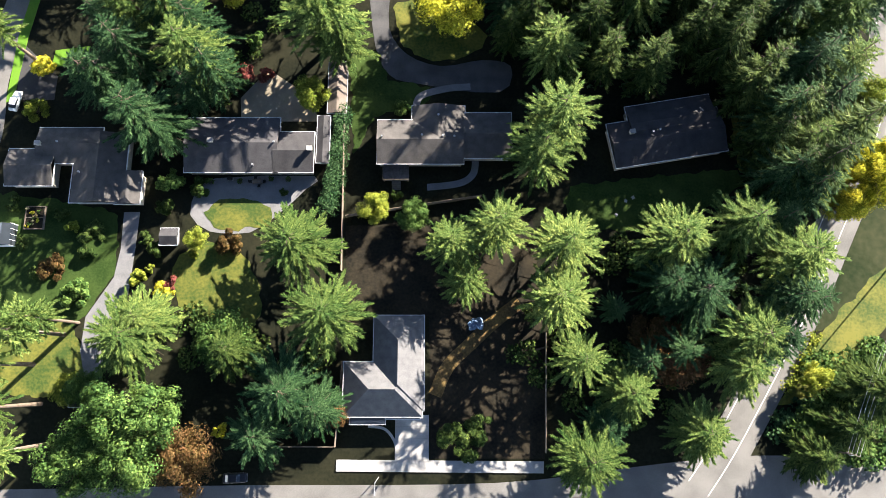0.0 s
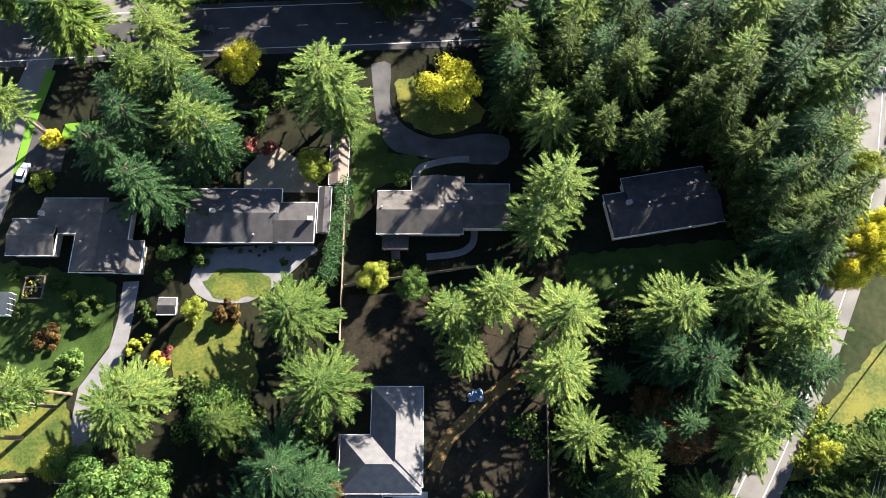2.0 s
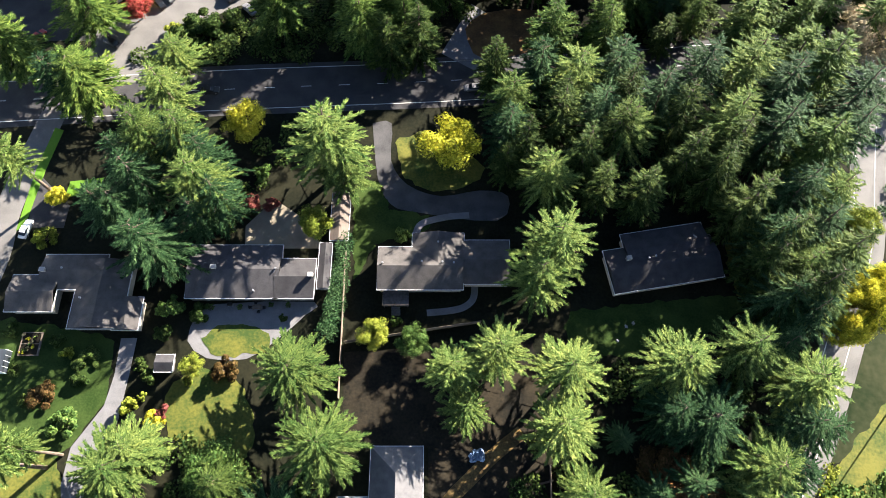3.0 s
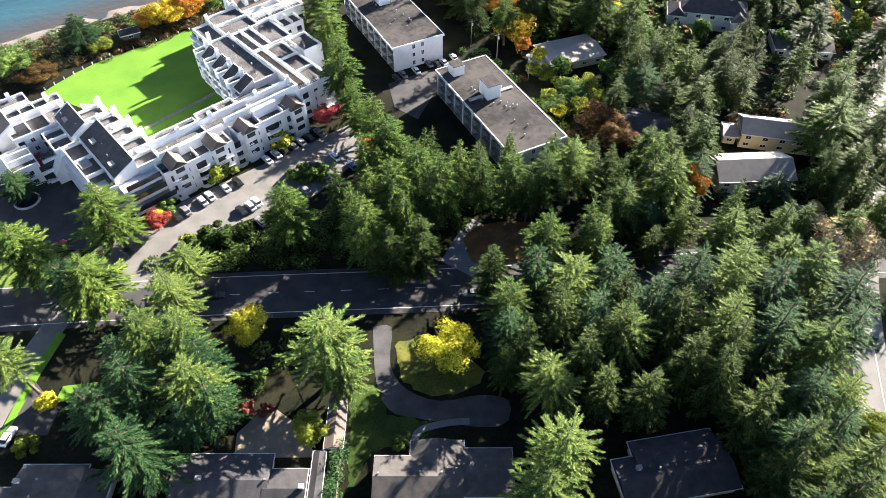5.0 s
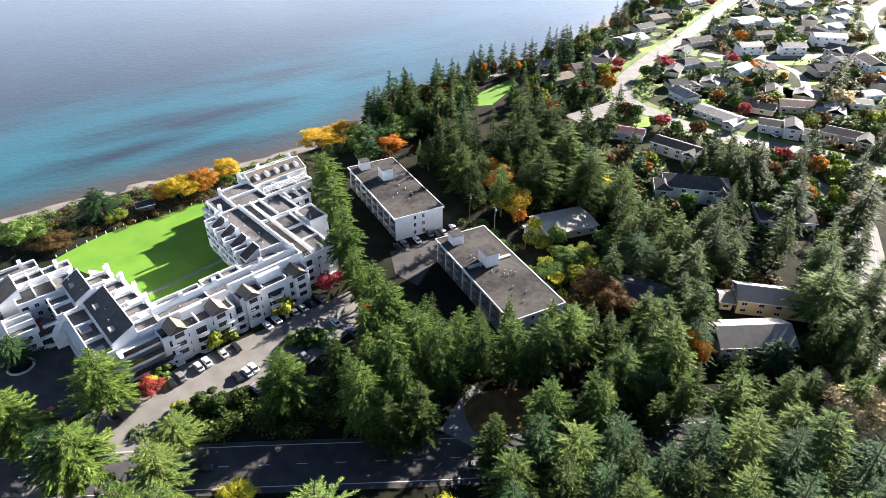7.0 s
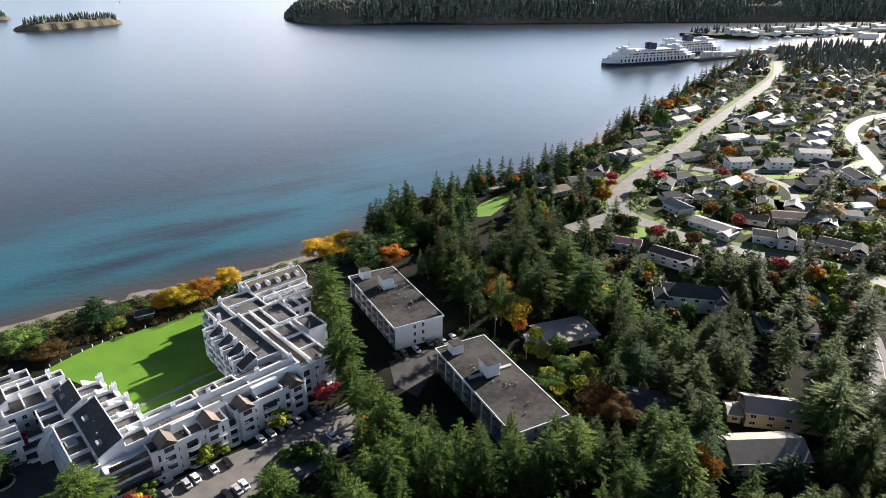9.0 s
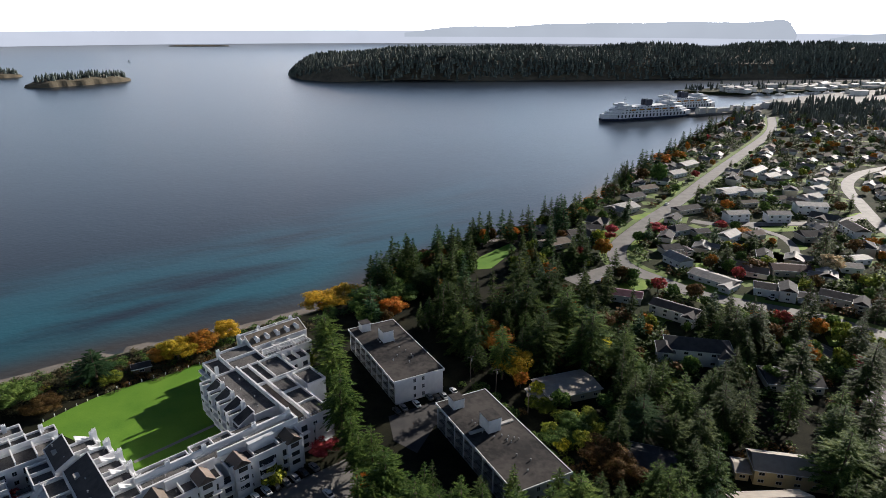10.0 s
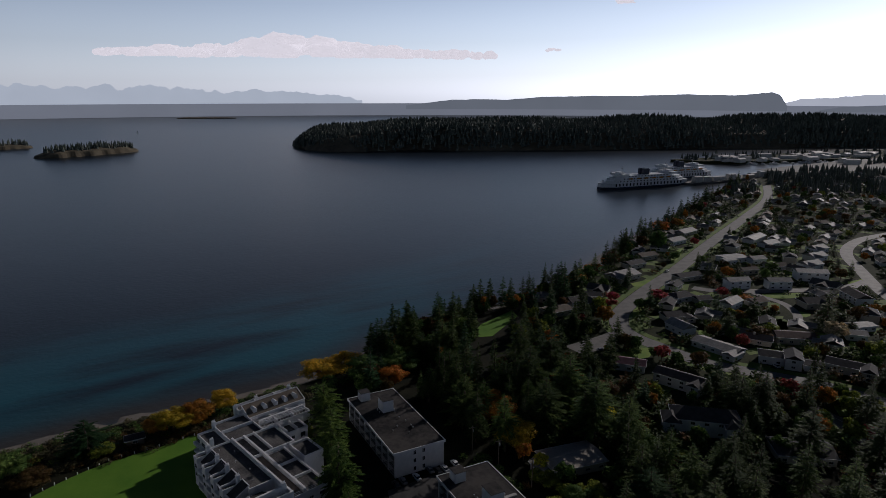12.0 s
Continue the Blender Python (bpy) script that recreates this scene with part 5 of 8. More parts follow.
divide(r1, 21.5, -9.2, 44.5, -3.6, 9.6, 3, 1.4)
divide(r1, 0.5, -4.2, 45.0, 0.0, 10.8, 3, 0.8)
divide(r1, 17.0, 0.7, 29.0, 7.5, 9.5, 2, 1.3)
divide(r1, 1.0, 6.5, 33.0, 11.0, 3.2, 4, 1.2)
handrail(r1, (1.0, 10.7), (33.0, 10.7), 3.8)
for x, y, z in ((4, -2.2, 10.8), (7.5, -1.4, 10.8), (13, -2.6, 10.8), (24, -2.0, 10.8), (27, -1.2, 10.8), (33, -2.6, 10.8), (39, -1.6, 10.8), (10, 3.5, 9.5), (22, 4.2, 9.5), (8, -7.0, 9.0), (30, -8.0, 9.6), (37, -8.2, 9.6)):
    vent(r1, x, y, z)
for x in (9.0, 20.2, 33.0):
    for st in range(3):
        bow_balcony(r1, x, -10.05 if x < 20 else -9.25, 0.25 + 2.9 * st, 2.1)
front(r1, -1.0, 19.0, -10.0, 3, 3.4, -1.5)
front(r1, 22.0, 44.0, -9.2, 3, 3.4, -1.5)

# the block at the end of the lawn
r2 = empty("apartment_building", CONDO, "white stepped apartment block with dark gables facing the lawn", "apartment building", "seaside apartments")
terrace(r2, 46.0, -3.0, 58.0, 24.0, 9.4, 0.8)
terrace(r2, 52.0, -3.4, 58.8, 2.0, 6.5, 0.8)
terrace(r2, 38.0, 8.0, 46.0, 38.0, 10.6, 0.7)
part("roof_strip", box(47.0, 0.0, 9.4, 50.0, 36.0, 10.0), M_BROWNROOF, r2, "long flat brown roof strip")
part("spine_wall", box(50.2, -2.6, 9.0, 50.8, 38.0, 11.4), M_WHITE, r2)
part("spine_wall", box(46.0, -2.6, 9.0, 46.6, 38.0, 12.0), M_WHITE, r2)
terrace(r2, 46.0, 24.0, 62.0, 38.0, 10.2, 0.8)
for k in range(4):
    yb = 12.5 + 7.4 * k
    lean_to(r2, 33.0 + 0.4 * k, yb - 3.4, 38.5, yb + 1.2, 8.8, 11.6, "-x")
    terrace(r2, 32.2 + 0.4 * k, yb + 1.2, 38.4, yb + 3.9, 9.6, 0.9)
    stack(r2, 37.6, yb + 2.4, 12.0)
    front_x(r2, yb - 3.2, yb + 1.0, 33.0 + 0.4 * k, 3, 4.2, -1.2)
    window("window", r2, pose(32.2 + 0.4 * k, yb + 2.6, 6.6, 0, 0, -90), 1.4, 1.4)
    window("window", r2, pose(32.2 + 0.4 * k, yb + 2.6, 3.6, 0, 0, -90), 1.4, 1.4)
terrace(r2, 60.0, 14.0, 67.0, 24.0, 9.4, 0.9)
divide(r2, 50.8, -3.0, 58.0, 24.0, 9.4, 3, 1.0)
divide(r2, 46.0, 24.0, 62.0, 38.0, 10.2, 2, 1.2)
handrail(r2, (57.6, -2.6), (57.6, 23.6), 10.2)
handrail(r2, (46.4, -2.7), (57.6, -2.7), 10.2)
for x, y in ((41, 12), (43, 18), (41.5, 25), (44, 31), (40.5, 35)):
    vent(r2, x, y, 10.6)
front(r2, 46.5, 58.0, -3.0, 3, 3.6, -1.5)
front_x(r2, -2.0, 24.0, 58.0, 3, 4.2, 1.2)

# the wing nearest the sea
r3 = empty("apartment_building", CONDO, "white apartment wing with long grey-brown roof beside the beach", "apartment building", "seaside apartments")
lean_to(r3, 58.0, 49.5, 81.0, 55.5, 10.2, 13.0, "-y", M_BROWNROOF)
terrace(r3, 57.0, 55.5, 81.0, 60.5, 10.5, 0.9)
terrace(r3, 59.0, 42.5, 79.0, 49.5, 8.0, 0.9)
part("inner_wall", box(60.0, 45.5, 7.8, 78.0, 46.1, 10.2), M_WHITE, r3)
terrace(r3, 46.0, 38.0, 58.0, 54.0, 9.8, 0.9)
terrace(r3, 40.0, 40.0, 46.0, 52.0, 9.0, 0.9)
terrace(r3, 62.0, 36.0, 74.0, 42.5, 6.2, 0.9)
divide(r3, 57.0, 55.5, 81.0, 60.5, 10.5, 3, 1.2)
divide(r3, 59.0, 42.5, 79.0, 49.5, 8.0, 3, 1.4)
divide(r3, 46.0, 38.0, 58.0, 54.0, 9.8, 2, 1.2)
divide(r3, 62.0, 36.0, 74.0, 42.5, 6.2, 3, 1.6)
part("pergola", merge(*[box(61.0 + 1.1 * k, 43.2, 9.9, 61.15 + 1.1 * k, 45.4, 10.05) for k in range(15)], box(60.6, 43.2, 9.75, 77.4, 43.35, 9.9)), M_WHITE, r3, "white slatted pergola")
handrail(r3, (59.4, 42.8), (78.6, 42.8), 8.8)
for k in range(5):
    part("dormer", wall_with_gable(60.5 + 4.2 * k, 51.0, 62.0 + 4.2 * k, 53.5, 12.2, 0.6, "y", 0), M_WHITE, r3)
for x, y in ((57, 58), (66, 60), (80, 60), (46, 52), (40.6, 41)):
    stack(r3, x, y, 11.6)
front(r3, 62.0, 74.0, 36.0, 2, 3.4, -1.2)
front(r3, 59.5, 79.0, 42.5, 2, 3.4, -1.0)
front_x(r3, 40.0, 54.0, 40.0, 3, 4.0, -1.2)

# the block across the lawn, with big dark roof planes
r4 = empty("apartment_building", CONDO, "white zigzag apartment block with big dark sloping roofs", "apartment building", "seaside apartments")
lean_to(r4, -12.0, -3.5, -5.4, 20.0, 10.2, 13.2, "-x")
lean_to(r4, -13.6, 21.0, -8.4, 34.0, 10.2, 13.0, "-x")
terrace(r4, -17.2, -5.0, -12.0, 19.5, 8.6, 0.9)
terrace(r4, -19.0, 20.0, -13.6, 30.0, 8.6, 0.9)
lean_to(r4, -22.0, 18.0, -17.4, 21.5, 3.0, 9.0, "-x", M_WHITE)
for k, z in enumerate((7.2, 4.4, 1.6)):
    part("walkway", box(-12.0, -8.0 - 1.3 * k, z, 1.2 + 0.4 * k, -3.5, z + 0.9), M_WHITE, r4, "white stepped balcony front")
    part("pane", box(-11.0, -8.2 - 1.3 * k + 0.15, z + 0.95, 0.6, -8.0 - 1.3 * k + 0.3, z + 2.4), M_GLASS, r4)
    part("walkway", box(-18.4 - 0.5 * k, -5.0, z, -17.2, 18.0, z + 0.9), M_WHITE, r4, "white stepped balcony front")
part("skylight", box(-10.6, 13.0, 11.0, -9.2, 15.2, 11.6), M_CONCRETE, r4)
part("skylight", box(-10.8, 0.5, 11.0, -9.4, 2.5, 11.6), M_CONCRETE, r4)
part("skylight", box(-12.4, 28.0, 11.0, -11.2, 30.0, 11.6), M_CONCRETE, r4)
part("roof_box", box(-16.4, 8.0, 8.6, -13.6, 12.0, 9.3), M_CONCRETE, r4, "grey rooftop hatch")
part("roof_box", box(-16.4, -3.5, 8.6, -13.6, -0.5, 9.3), M_CONCRETE, r4, "grey rooftop hatch")
for k, (xa, ya) in enumerate(((-5.4, -4.0), (-5.4, 3.4), (-5.8, 10.8), (-6.8, 18.2), (-8.4, 25.6))):
    terrace(r4, xa, ya, xa + 6.8, ya + 5.0, 10.0 + 0.3 * (k % 2), 0.9)
    lean_to(r4, xa + 2.6, ya + 5.0, xa + 8.4, ya + 7.4, 8.0, 11.4, "+x", M_WHITE)
    stack(r4, xa + 6.6, ya + 4.6, 11.6)
    stack(r4, xa + 7.6, ya + 6.4, 11.0)
    front_x(r4, ya + 0.4, ya + 4.8, xa + 6.8, 3, 4.4, 1.2)
terrace(r4, -26.0, 32.0, -10.0, 40.0, 8.8, 0.9)
terrace(r4, -24.0, 40.0, -8.5, 44.0, 10.6, 0.7)
lean_to(r4, -30.0, 36.0, -24.0, 46.0, 9.0, 12.0, "-x", M_BROWNROOF)
terrace(r4, -31.0, 22.0, -24.0, 32.0, 6.2, 0.9)
terrace(r4, -40.0, 30.0, -31.0, 48.0, 9.0, 0.9)
terrace(r4, -36.0, 48.0, -16.0, 53.0, 9.4, 0.9)
stack(r4, -12, 43, 12.0)
divide(r4, -17.2, -5.0, -12.0, 19.5, 8.6, 3, 1.2)
divide(r4, -19.0, 20.0, -13.6, 30.0, 8.6, 2, 1.2)
divide(r4, -26.0, 32.0, -10.0, 40.0, 8.8, 3)
divide(r4, -24.0, 40.0, -8.5, 44.0, 10.6, 4, 1.3)
divide(r4, -40.0, 30.0, -31.0, 48.0, 9.0, 4)
divide(r4, -31.0, 22.0, -24.0, 32.0, 6.2, 3)
for x, y in ((-9.5, 5.0), (-7.5, 9.0), (-8.6, 10.5), (-10.4, 24.0), (-11.6, 32.0), (-7.0, -1.5)):
    vent(r4, x, y, 11.4)
for st in range(3):
    z = 0.4 + 2.8 * st
    w = part("gallery", box(-24.0 + 0.5 * st, 19.6 + 0.9 * st, z, -19.2, 20.2 + 0.9 * st, z + 0.85), M_WHITE, r4, "white stepped gallery front")
    part("pane", box(-23.8 + 0.5 * st, 20.6 + 0.9 * st, z + 0.9, -19.4, 20.7 + 0.9 * st, z + 2.3), M_GLASS, w)
    handrail(r4, (-12.0, -8.0 - 1.3 * st), (1.0, -8.0 - 1.3 * st), (7.2, 4.4, 1.6)[st] + 0.9)
stack(r4, -20, 52, 11.0)
front(r4, -31.0, -19.5, 22.0, 2, 2.8, -1.2)
front(r4, -26.0, -14.0, 32.0, 3, 3.0, -0.8)
front_x(r4, -4.0, 17.0, -17.2, 3, 4.2, -0.5)


# ---------------------------------------------------------------- houses across the road
def cottage(name, label, x, y, heading, w, d, h, rise, roof, walls, hip=0.0, extra=()):
    return house(name, label, [(-w / 2, -d / 2, w / 2, d / 2, h, rise, "x", hip), *extra], roof, walls, pose(x, y, 0, 0, 0, heading))


M_METALROOF = material("pale_metal_roof", (0.30, 0.27, 0.23), (0.40, 0.36, 0.31), scale=0.6, rough=0.55, bump=0.1)
M_CREAM = material("cream_siding", (0.52, 0.44, 0.26), (0.60, 0.52, 0.33), scale=0.6, rough=0.8)
cottage("house", "open-fronted shed with pale pitched metal roof", 86.7, 135.3, 3, 22, 12, 4.6, 3.0, M_METALROOF, M_SIDING)
cottage("house", "long cream two-storey house with grey metal roof", 101.0, 151.5, -12, 24, 10, 5.2, 2.6, M_METALROOF, M_CREAM, 0.0, [(-16.5, -4, -12, 3, 3.0, 0.8, "x", 0.0)])
cottage("house", "low house with pale flat-pitched roof", 44.1, 197.4, 20, 21, 14, 3.4, 0.9, M_METALROOF, M_SIDING, 0.0, [(-15, -6, -9, 3, 2.8, 0.5, "x", 0.0)])
cottage("house", "large white villa with dark hipped roof and arched windows", 99.3, 221.1, -12, 25, 12, 6.4, 3.0, M_SHINGLE, M_WHITE, 0.8, [(-16, -8, -9, 2, 5.6, 2.0, "y", 0.8), (6, -9, 12, 0, 5.6, 2.0, "y", 0.8)])
cottage("house", "bungalow with brown roof among dark trees", 126.7, 203.1, -8, 20, 13, 3.2, 1.8, M_SHINGLE, M_SIDING)
cottage("house", "dark-roofed house behind autumn bushes", 61.1, 157.6, -20, 16, 12, 3.0, 1.6, M_SHINGLE, M_BARK)
M_PURPLE = material("purple_shingles", (0.15, 0.07, 0.09), (0.22, 0.11, 0.13), scale=0.5, fine=5, rough=0.9)
M_PLUMROOF = material("plum_shingles", (0.045, 0.026, 0.026), (0.080, 0.046, 0.044), scale=0.5, fine=5, rough=0.9, bump=0.4)
# pale shingles, lifted further so the colour carries the low sun's glare
M_GLAREROOF = material("glare_pale_shingles", (0.19, 0.186, 0.18), (0.32, 0.31, 0.30), scale=0.5, fine=4, rough=0.7, bump=0.3, obrand=0.3)
cottage("house", "white house with dull purple roof", 87.0, 277.3, -21, 14.8, 9.0, 3.6, 1.6, M_PURPLE, M_WHITE, 0.0, ())
cottage("house", "white two-storey house with dark roof and roof windows", 103.6, 259.2, -42, 21.0, 9.5, 4.8, 1.8, M_SHINGLE, M_WHITE, 0.0, [(5.5, -7.5, 11.5, 0, 4.6, 1.6, 'y', 0.0)])
cottage("house", "long house with pale roof beside the street", 137.3, 298.9, -52, 23.9, 11.0, 3.2, 1.5, M_GLAREROOF, M_WHITE, 0.0, [(6.5, -9.0, 13.0, 1.0, 3.0, 1.4, 'y', 0.0)])
cottage("house", "low house with dark plum-brown shingle roof", 181.5, 311.2, -12, 19.4, 12.0, 3.6, 1.6, M_PLUMROOF, M_SIDING, 0.0, ())
cottage("house", "white bungalow with pale grey roof", 215.9, 314.8, -18, 10.4, 9.0, 3.4, 1.4, M_GLAREROOF, M_WHITE, 0.0, ())
cottage("house", "dark-roofed house with a white two-storey gable", 157.0, 285.4, -24, 11.6, 10.0, 4.0, 1.6, M_SHINGLE, M_WHITE, 0.0, [(5.0, -8.0, 13.0, 4.0, 5.4, 2.0, 'y', 0.0), (13.2, -6.5, 21.0, 2.5, 3.0, 1.2, 'x', 0.0)])
cottage("house", "long grey house with dark roof and a white gable", 186.8, 273.3, -36, 19.2, 10.0, 4.0, 1.7, M_SHINGLE, M_SIDING, 0.0, [(4.5, -9.0, 11.5, 0.5, 4.6, 1.9, 'y', 0.0)])
cottage("house", "white two-storey house with pale grey roof", 194.1, 405.9, 9, 16.1, 9.0, 5.4, 1.8, M_GLAREROOF, M_WHITE, 0.0, ())
cottage("house", "white two-storey house with grey roof and porch", 220.8, 404.7, 0, 16.0, 9.0, 5.4, 1.8, M_GLAREROOF, M_WHITE, 0.0, ())
cottage("house", "big pale house with a flat-pitched white roof", 253.3, 424.6, -11, 20.6, 12.0, 6.2, 1.6, M_GLAREROOF, M_WHITE, 0.0, ())
cottage("house", "house with a broad grey gabled roof", 249.3, 400.1, -46, 16.5, 13.0, 4.4, 2.6, M_GREYROOF, M_SIDING, 0.0, [(-4.5, -9.0, 4.0, 0, 4.2, 2.2, 'y', 0.0)])
cottage("house", "white house with pale roof in a street row", 269.8, 454.6, 21, 16.2, 11.0, 3.8, 2.2, M_GLAREROOF, M_WHITE, 0.0, [(-8.0, -8.0, -1.0, 0, 3.6, 1.9, 'y', 0.0)])
cottage("house", "white house with pale roof in a street row", 287.4, 479.1, 24, 15.8, 11.0, 3.8, 2.2, M_GLAREROOF, M_WHITE, 0.0, [(-8.0, -8.0, -1.0, 0, 3.6, 1.9, 'y', 0.0)])
cottage("house", "white house with pale roof in a street row", 303.0, 504.2, 27, 15.7, 11.0, 3.8, 2.2, M_GLAREROOF, M_WHITE, 0.0, [(-8.0, -8.0, -1.0, 0, 3.6, 1.9, 'y', 0.0)])
cottage("house", "white house with grey gabled roof and balcony", 254.8, 376.5, -92, 19.3, 11.0, 4.6, 2.4, M_GREYROOF, M_WHITE, 0.0, ())
cottage("house", "dark-roofed house with gabled porch", 221.4, 366.3, 4, 13.0, 12.0, 3.8, 2.4, M_SHINGLE, M_SIDING, 0.0, [(1.0, -9.5, 8.0, 0, 3.6, 2.0, 'y', 0.0)])
cottage("house", "white house with pale steep roof", 172.1, 364.8, 41, 15.5, 9.0, 4.2, 2.2, M_GLAREROOF, M_WHITE, 0.0, ())
cottage("house", "wide white house with nearly flat pale roof", 220.8, 474.2, 18, 20.6, 13.0, 3.8, 0.8, M_GLAREROOF, M_WHITE, 0.0, [(-13.0, -9.0, -2.0, 0, 3.4, 0.6, 'x', 0.0)])
cottage("house", "small white house with pale roof", 237.3, 469.6, 14, 12.6, 9.0, 3.8, 1.8, M_GLAREROOF, M_WHITE, 0.0, ())
cottage("house", "low house with brown roof behind autumn trees", 217.2, 440.3, 12, 13.7, 8.0, 3.4, 1.4, M_BROWNROOF, M_SIDING, 0.0, ())
cottage("house", "dark-roofed house beside the winding street", 168.0, 424.2, 23, 19.8, 10.0, 3.4, 2.0, M_SHINGLE, M_SIDING, 0.0, ())
cottage("house", "white-fronted bungalow with dark hipped roof", 147.4, 379.2, 25, 15.3, 11.0, 3.4, 2.2, M_SHINGLE, M_WHITE, 0.7, ())
cottage("house", "low dark-roofed bungalow behind hedges", 158.6, 373.9, 12, 10.0, 9.0, 3.2, 1.6, M_SHINGLE, M_SIDING, 0.0, ())
cottage("house", "dark-roofed house with carport", 129.6, 343.6, 11, 11.5, 10.0, 3.2, 2.0, M_SHINGLE, M_SIDING, 0.0, [(5.0, -8.0, 11.0, 0, 2.8, 1.0, 'y', 0.0)])
cottage("house", "grey-white house with its gable end to the street", 128.0, 325.4, -67, 14.0, 10.5, 3.8, 2.4, M_GLAREROOF, M_WHITE, 0.0, ())
cottage("house", "low white flat-roofed house", 226.8, 327.5, 11, 13.7, 8.0, 3.2, 0.8, M_GLAREROOF, M_WHITE, 0.0, ())
cottage("house", "low house with broad brown roof on the bank top", 65.8, 353.6, 29, 17.1, 12.0, 3.2, 1.2, M_BROWNROOF, M_SIDING, 0.0, ())
cottage("house", "grey-roofed house with cross gables above the sea", 81.9, 369.9, 18, 15.0, 11.0, 3.6, 2.0, M_GREYROOF, M_WHITE, 0.0, [(2.0, -9.5, 9.5, 0, 3.4, 2.2, 'y', 0.0)])
cottage("house", "dark-roofed house on the bank top", 92.7, 380.6, 0, 10.6, 9.0, 3.2, 1.8, M_SHINGLE, M_SIDING, 0.0, ())
cottage("house", "house with steep twin grey gables", 99.6, 392.9, -26, 13.8, 11.0, 3.8, 2.6, M_GREYROOF, M_SIDING, 0.0, [(-2.0, -9.0, 5.0, 0, 3.8, 2.6, 'y', 0.0)])
cottage("house", "large house with pale brown roof and white gable", 124.2, 426.4, 35, 22.6, 14.0, 3.6, 2.2, M_GLAREROOF, M_SIDING, 0.0, [(-12.0, -9.0, -4.0, 2.0, 3.6, 2.4, 'y', 0.0)])
cottage("house", "house with dark gabled roof on the sea side", 140.4, 456.9, 30, 16.5, 11.0, 3.4, 2.0, M_SHINGLE, M_SIDING, 0.0, ())
cottage("house", "house with brown gabled roof on the sea side", 157.1, 481.7, 25, 16.8, 11.0, 3.4, 2.0, M_BROWNROOF, M_SIDING, 0.0, ())
cottage("house", "white house with light roof beside the street", 197.7, 534.0, 35, 19.1, 12.0, 3.4, 2.2, M_GLAREROOF, M_WHITE, 0.0, ())
cottage("house", "house with pale roof farther along the street", 220.2, 569.6, 40, 22.8, 12.0, 3.4, 2.2, M_GLAREROOF, M_SIDING, 0.0, ())
cottage("house", "white house with light roof in gardens", 273.2, 523.1, 30, 17.0, 11.0, 3.6, 2.0, M_GLAREROOF, M_WHITE, 0.0, ())
cottage("house", "white house with bright pale roof", 270.6, 543.5, 45, 28.3, 11.0, 3.6, 2.0, M_GLAREROOF, M_WHITE, 0.0, ())
cottage("shed", "small grey beach hut above the shingle", -113.4, 211.1, 30, 7, 5, 2.6, 1.2, M_SHINGLE, M_WOOD)


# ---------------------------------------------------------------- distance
# leaf colour lifted to grey-green: air haze is painted into it
M_ISLE = leaf("haze_paled_woods", (0.080, 0.096, 0.084), (0.130, 0.148, 0.124), scale=0.02, trans=0.1, vary=0.25)


M_ISLEROCK = material("island_rock", (0.070, 0.060, 0.042), (0.150, 0.125, 0.085), scale=0.06, fine=0.5, rough=0.95, bump=0.4)


def spike(vs, fs, x, y, z, h, r, rng):
    """A small far conifer: two stacked ragged cones."""
    for z0, z1, rr in ((z, z + h * 0.62, r), (z + h * 0.35, z + h, r * 0.62)):
        o, n = len(vs), 5
        a0 = rng.uniform(0, 6)
        vs += [(x + rr * rng.uniform(0.7, 1.2) * math.cos(a0 + 6.283 * i / n), y + rr * rng.uniform(0.7, 1.2) * math.sin(a0 + 6.283 * i / n), z0) for i in range(n)] + [(x, y, z1)]
        fs += [(o + i, o + (i + 1) % n, o + n) for i in range(n)]


def island(name, label, cx, cy, length, depth, height, heading, trees, tree_h, rough=0.25, rock=3.0, bare=0.0, seed=1, blunt=4):
    """A low wooded island: a rocky shelf, a rounded hill and its conifers."""
    rng = random.Random(seed)
    m = pose(cx, cy, SEA, 0, 0, heading)
    ob = empty(name, m, label, "island")
    nu, nw = 40, 10

    def hill(u, w):
        e = max(0.0, 1 - abs(u) ** blunt) * max(0.0, 1 - w * w) ** 0.6
        return rock * min(1, 6 * e) + height * e * (0.8 + rough * noise.noise(Vector((u * 4, w * 2, seed))))

    v, f = [], []
    for i in range(nu + 1):
        u = -1 + 2 * i / nu
        for j in range(nw + 1):
            w = -1 + 2 * j / nw
            wid = depth / 2 * max(0.02, 1 - abs(u) ** (blunt - 1)) ** 0.5 * (1 + 0.25 * noise.noise(Vector((u * 5, w, seed + 3))))
            v.append((u * length / 2, w * wid, hill(u, w) - 1.0))
    for i in range(nu):
        for j in range(nw):
            a = i * (nw + 1) + j
            f.append((a, a + nw + 1, a + nw + 2, a + 1))
    part("shore", (v, f), M_ISLEROCK, ob)
    vs, fs = [], []
    for _ in range(trees):
        u, w = rng.uniform(-1 + bare, 1 - bare * 0.6), rng.uniform(-1, 1) * (1.0 if not bare else 0.6)
        wid = depth / 2 * max(0.02, 1 - abs(u) ** (blunt - 1)) ** 0.5
        h = tree_h * rng.uniform(0.65, 1.2)
        spike(vs, fs, u * length / 2, w * wid, hill(u, w) - 2.5, h, h * (0.34 if trees > 1000 else 0.24), rng)
    if trees:
        tagged(part("canopy", (vs, fs), M_ISLE, ob, "dense conifer wood with haze in its grey-green colour"), kind="stuff")
    return ob


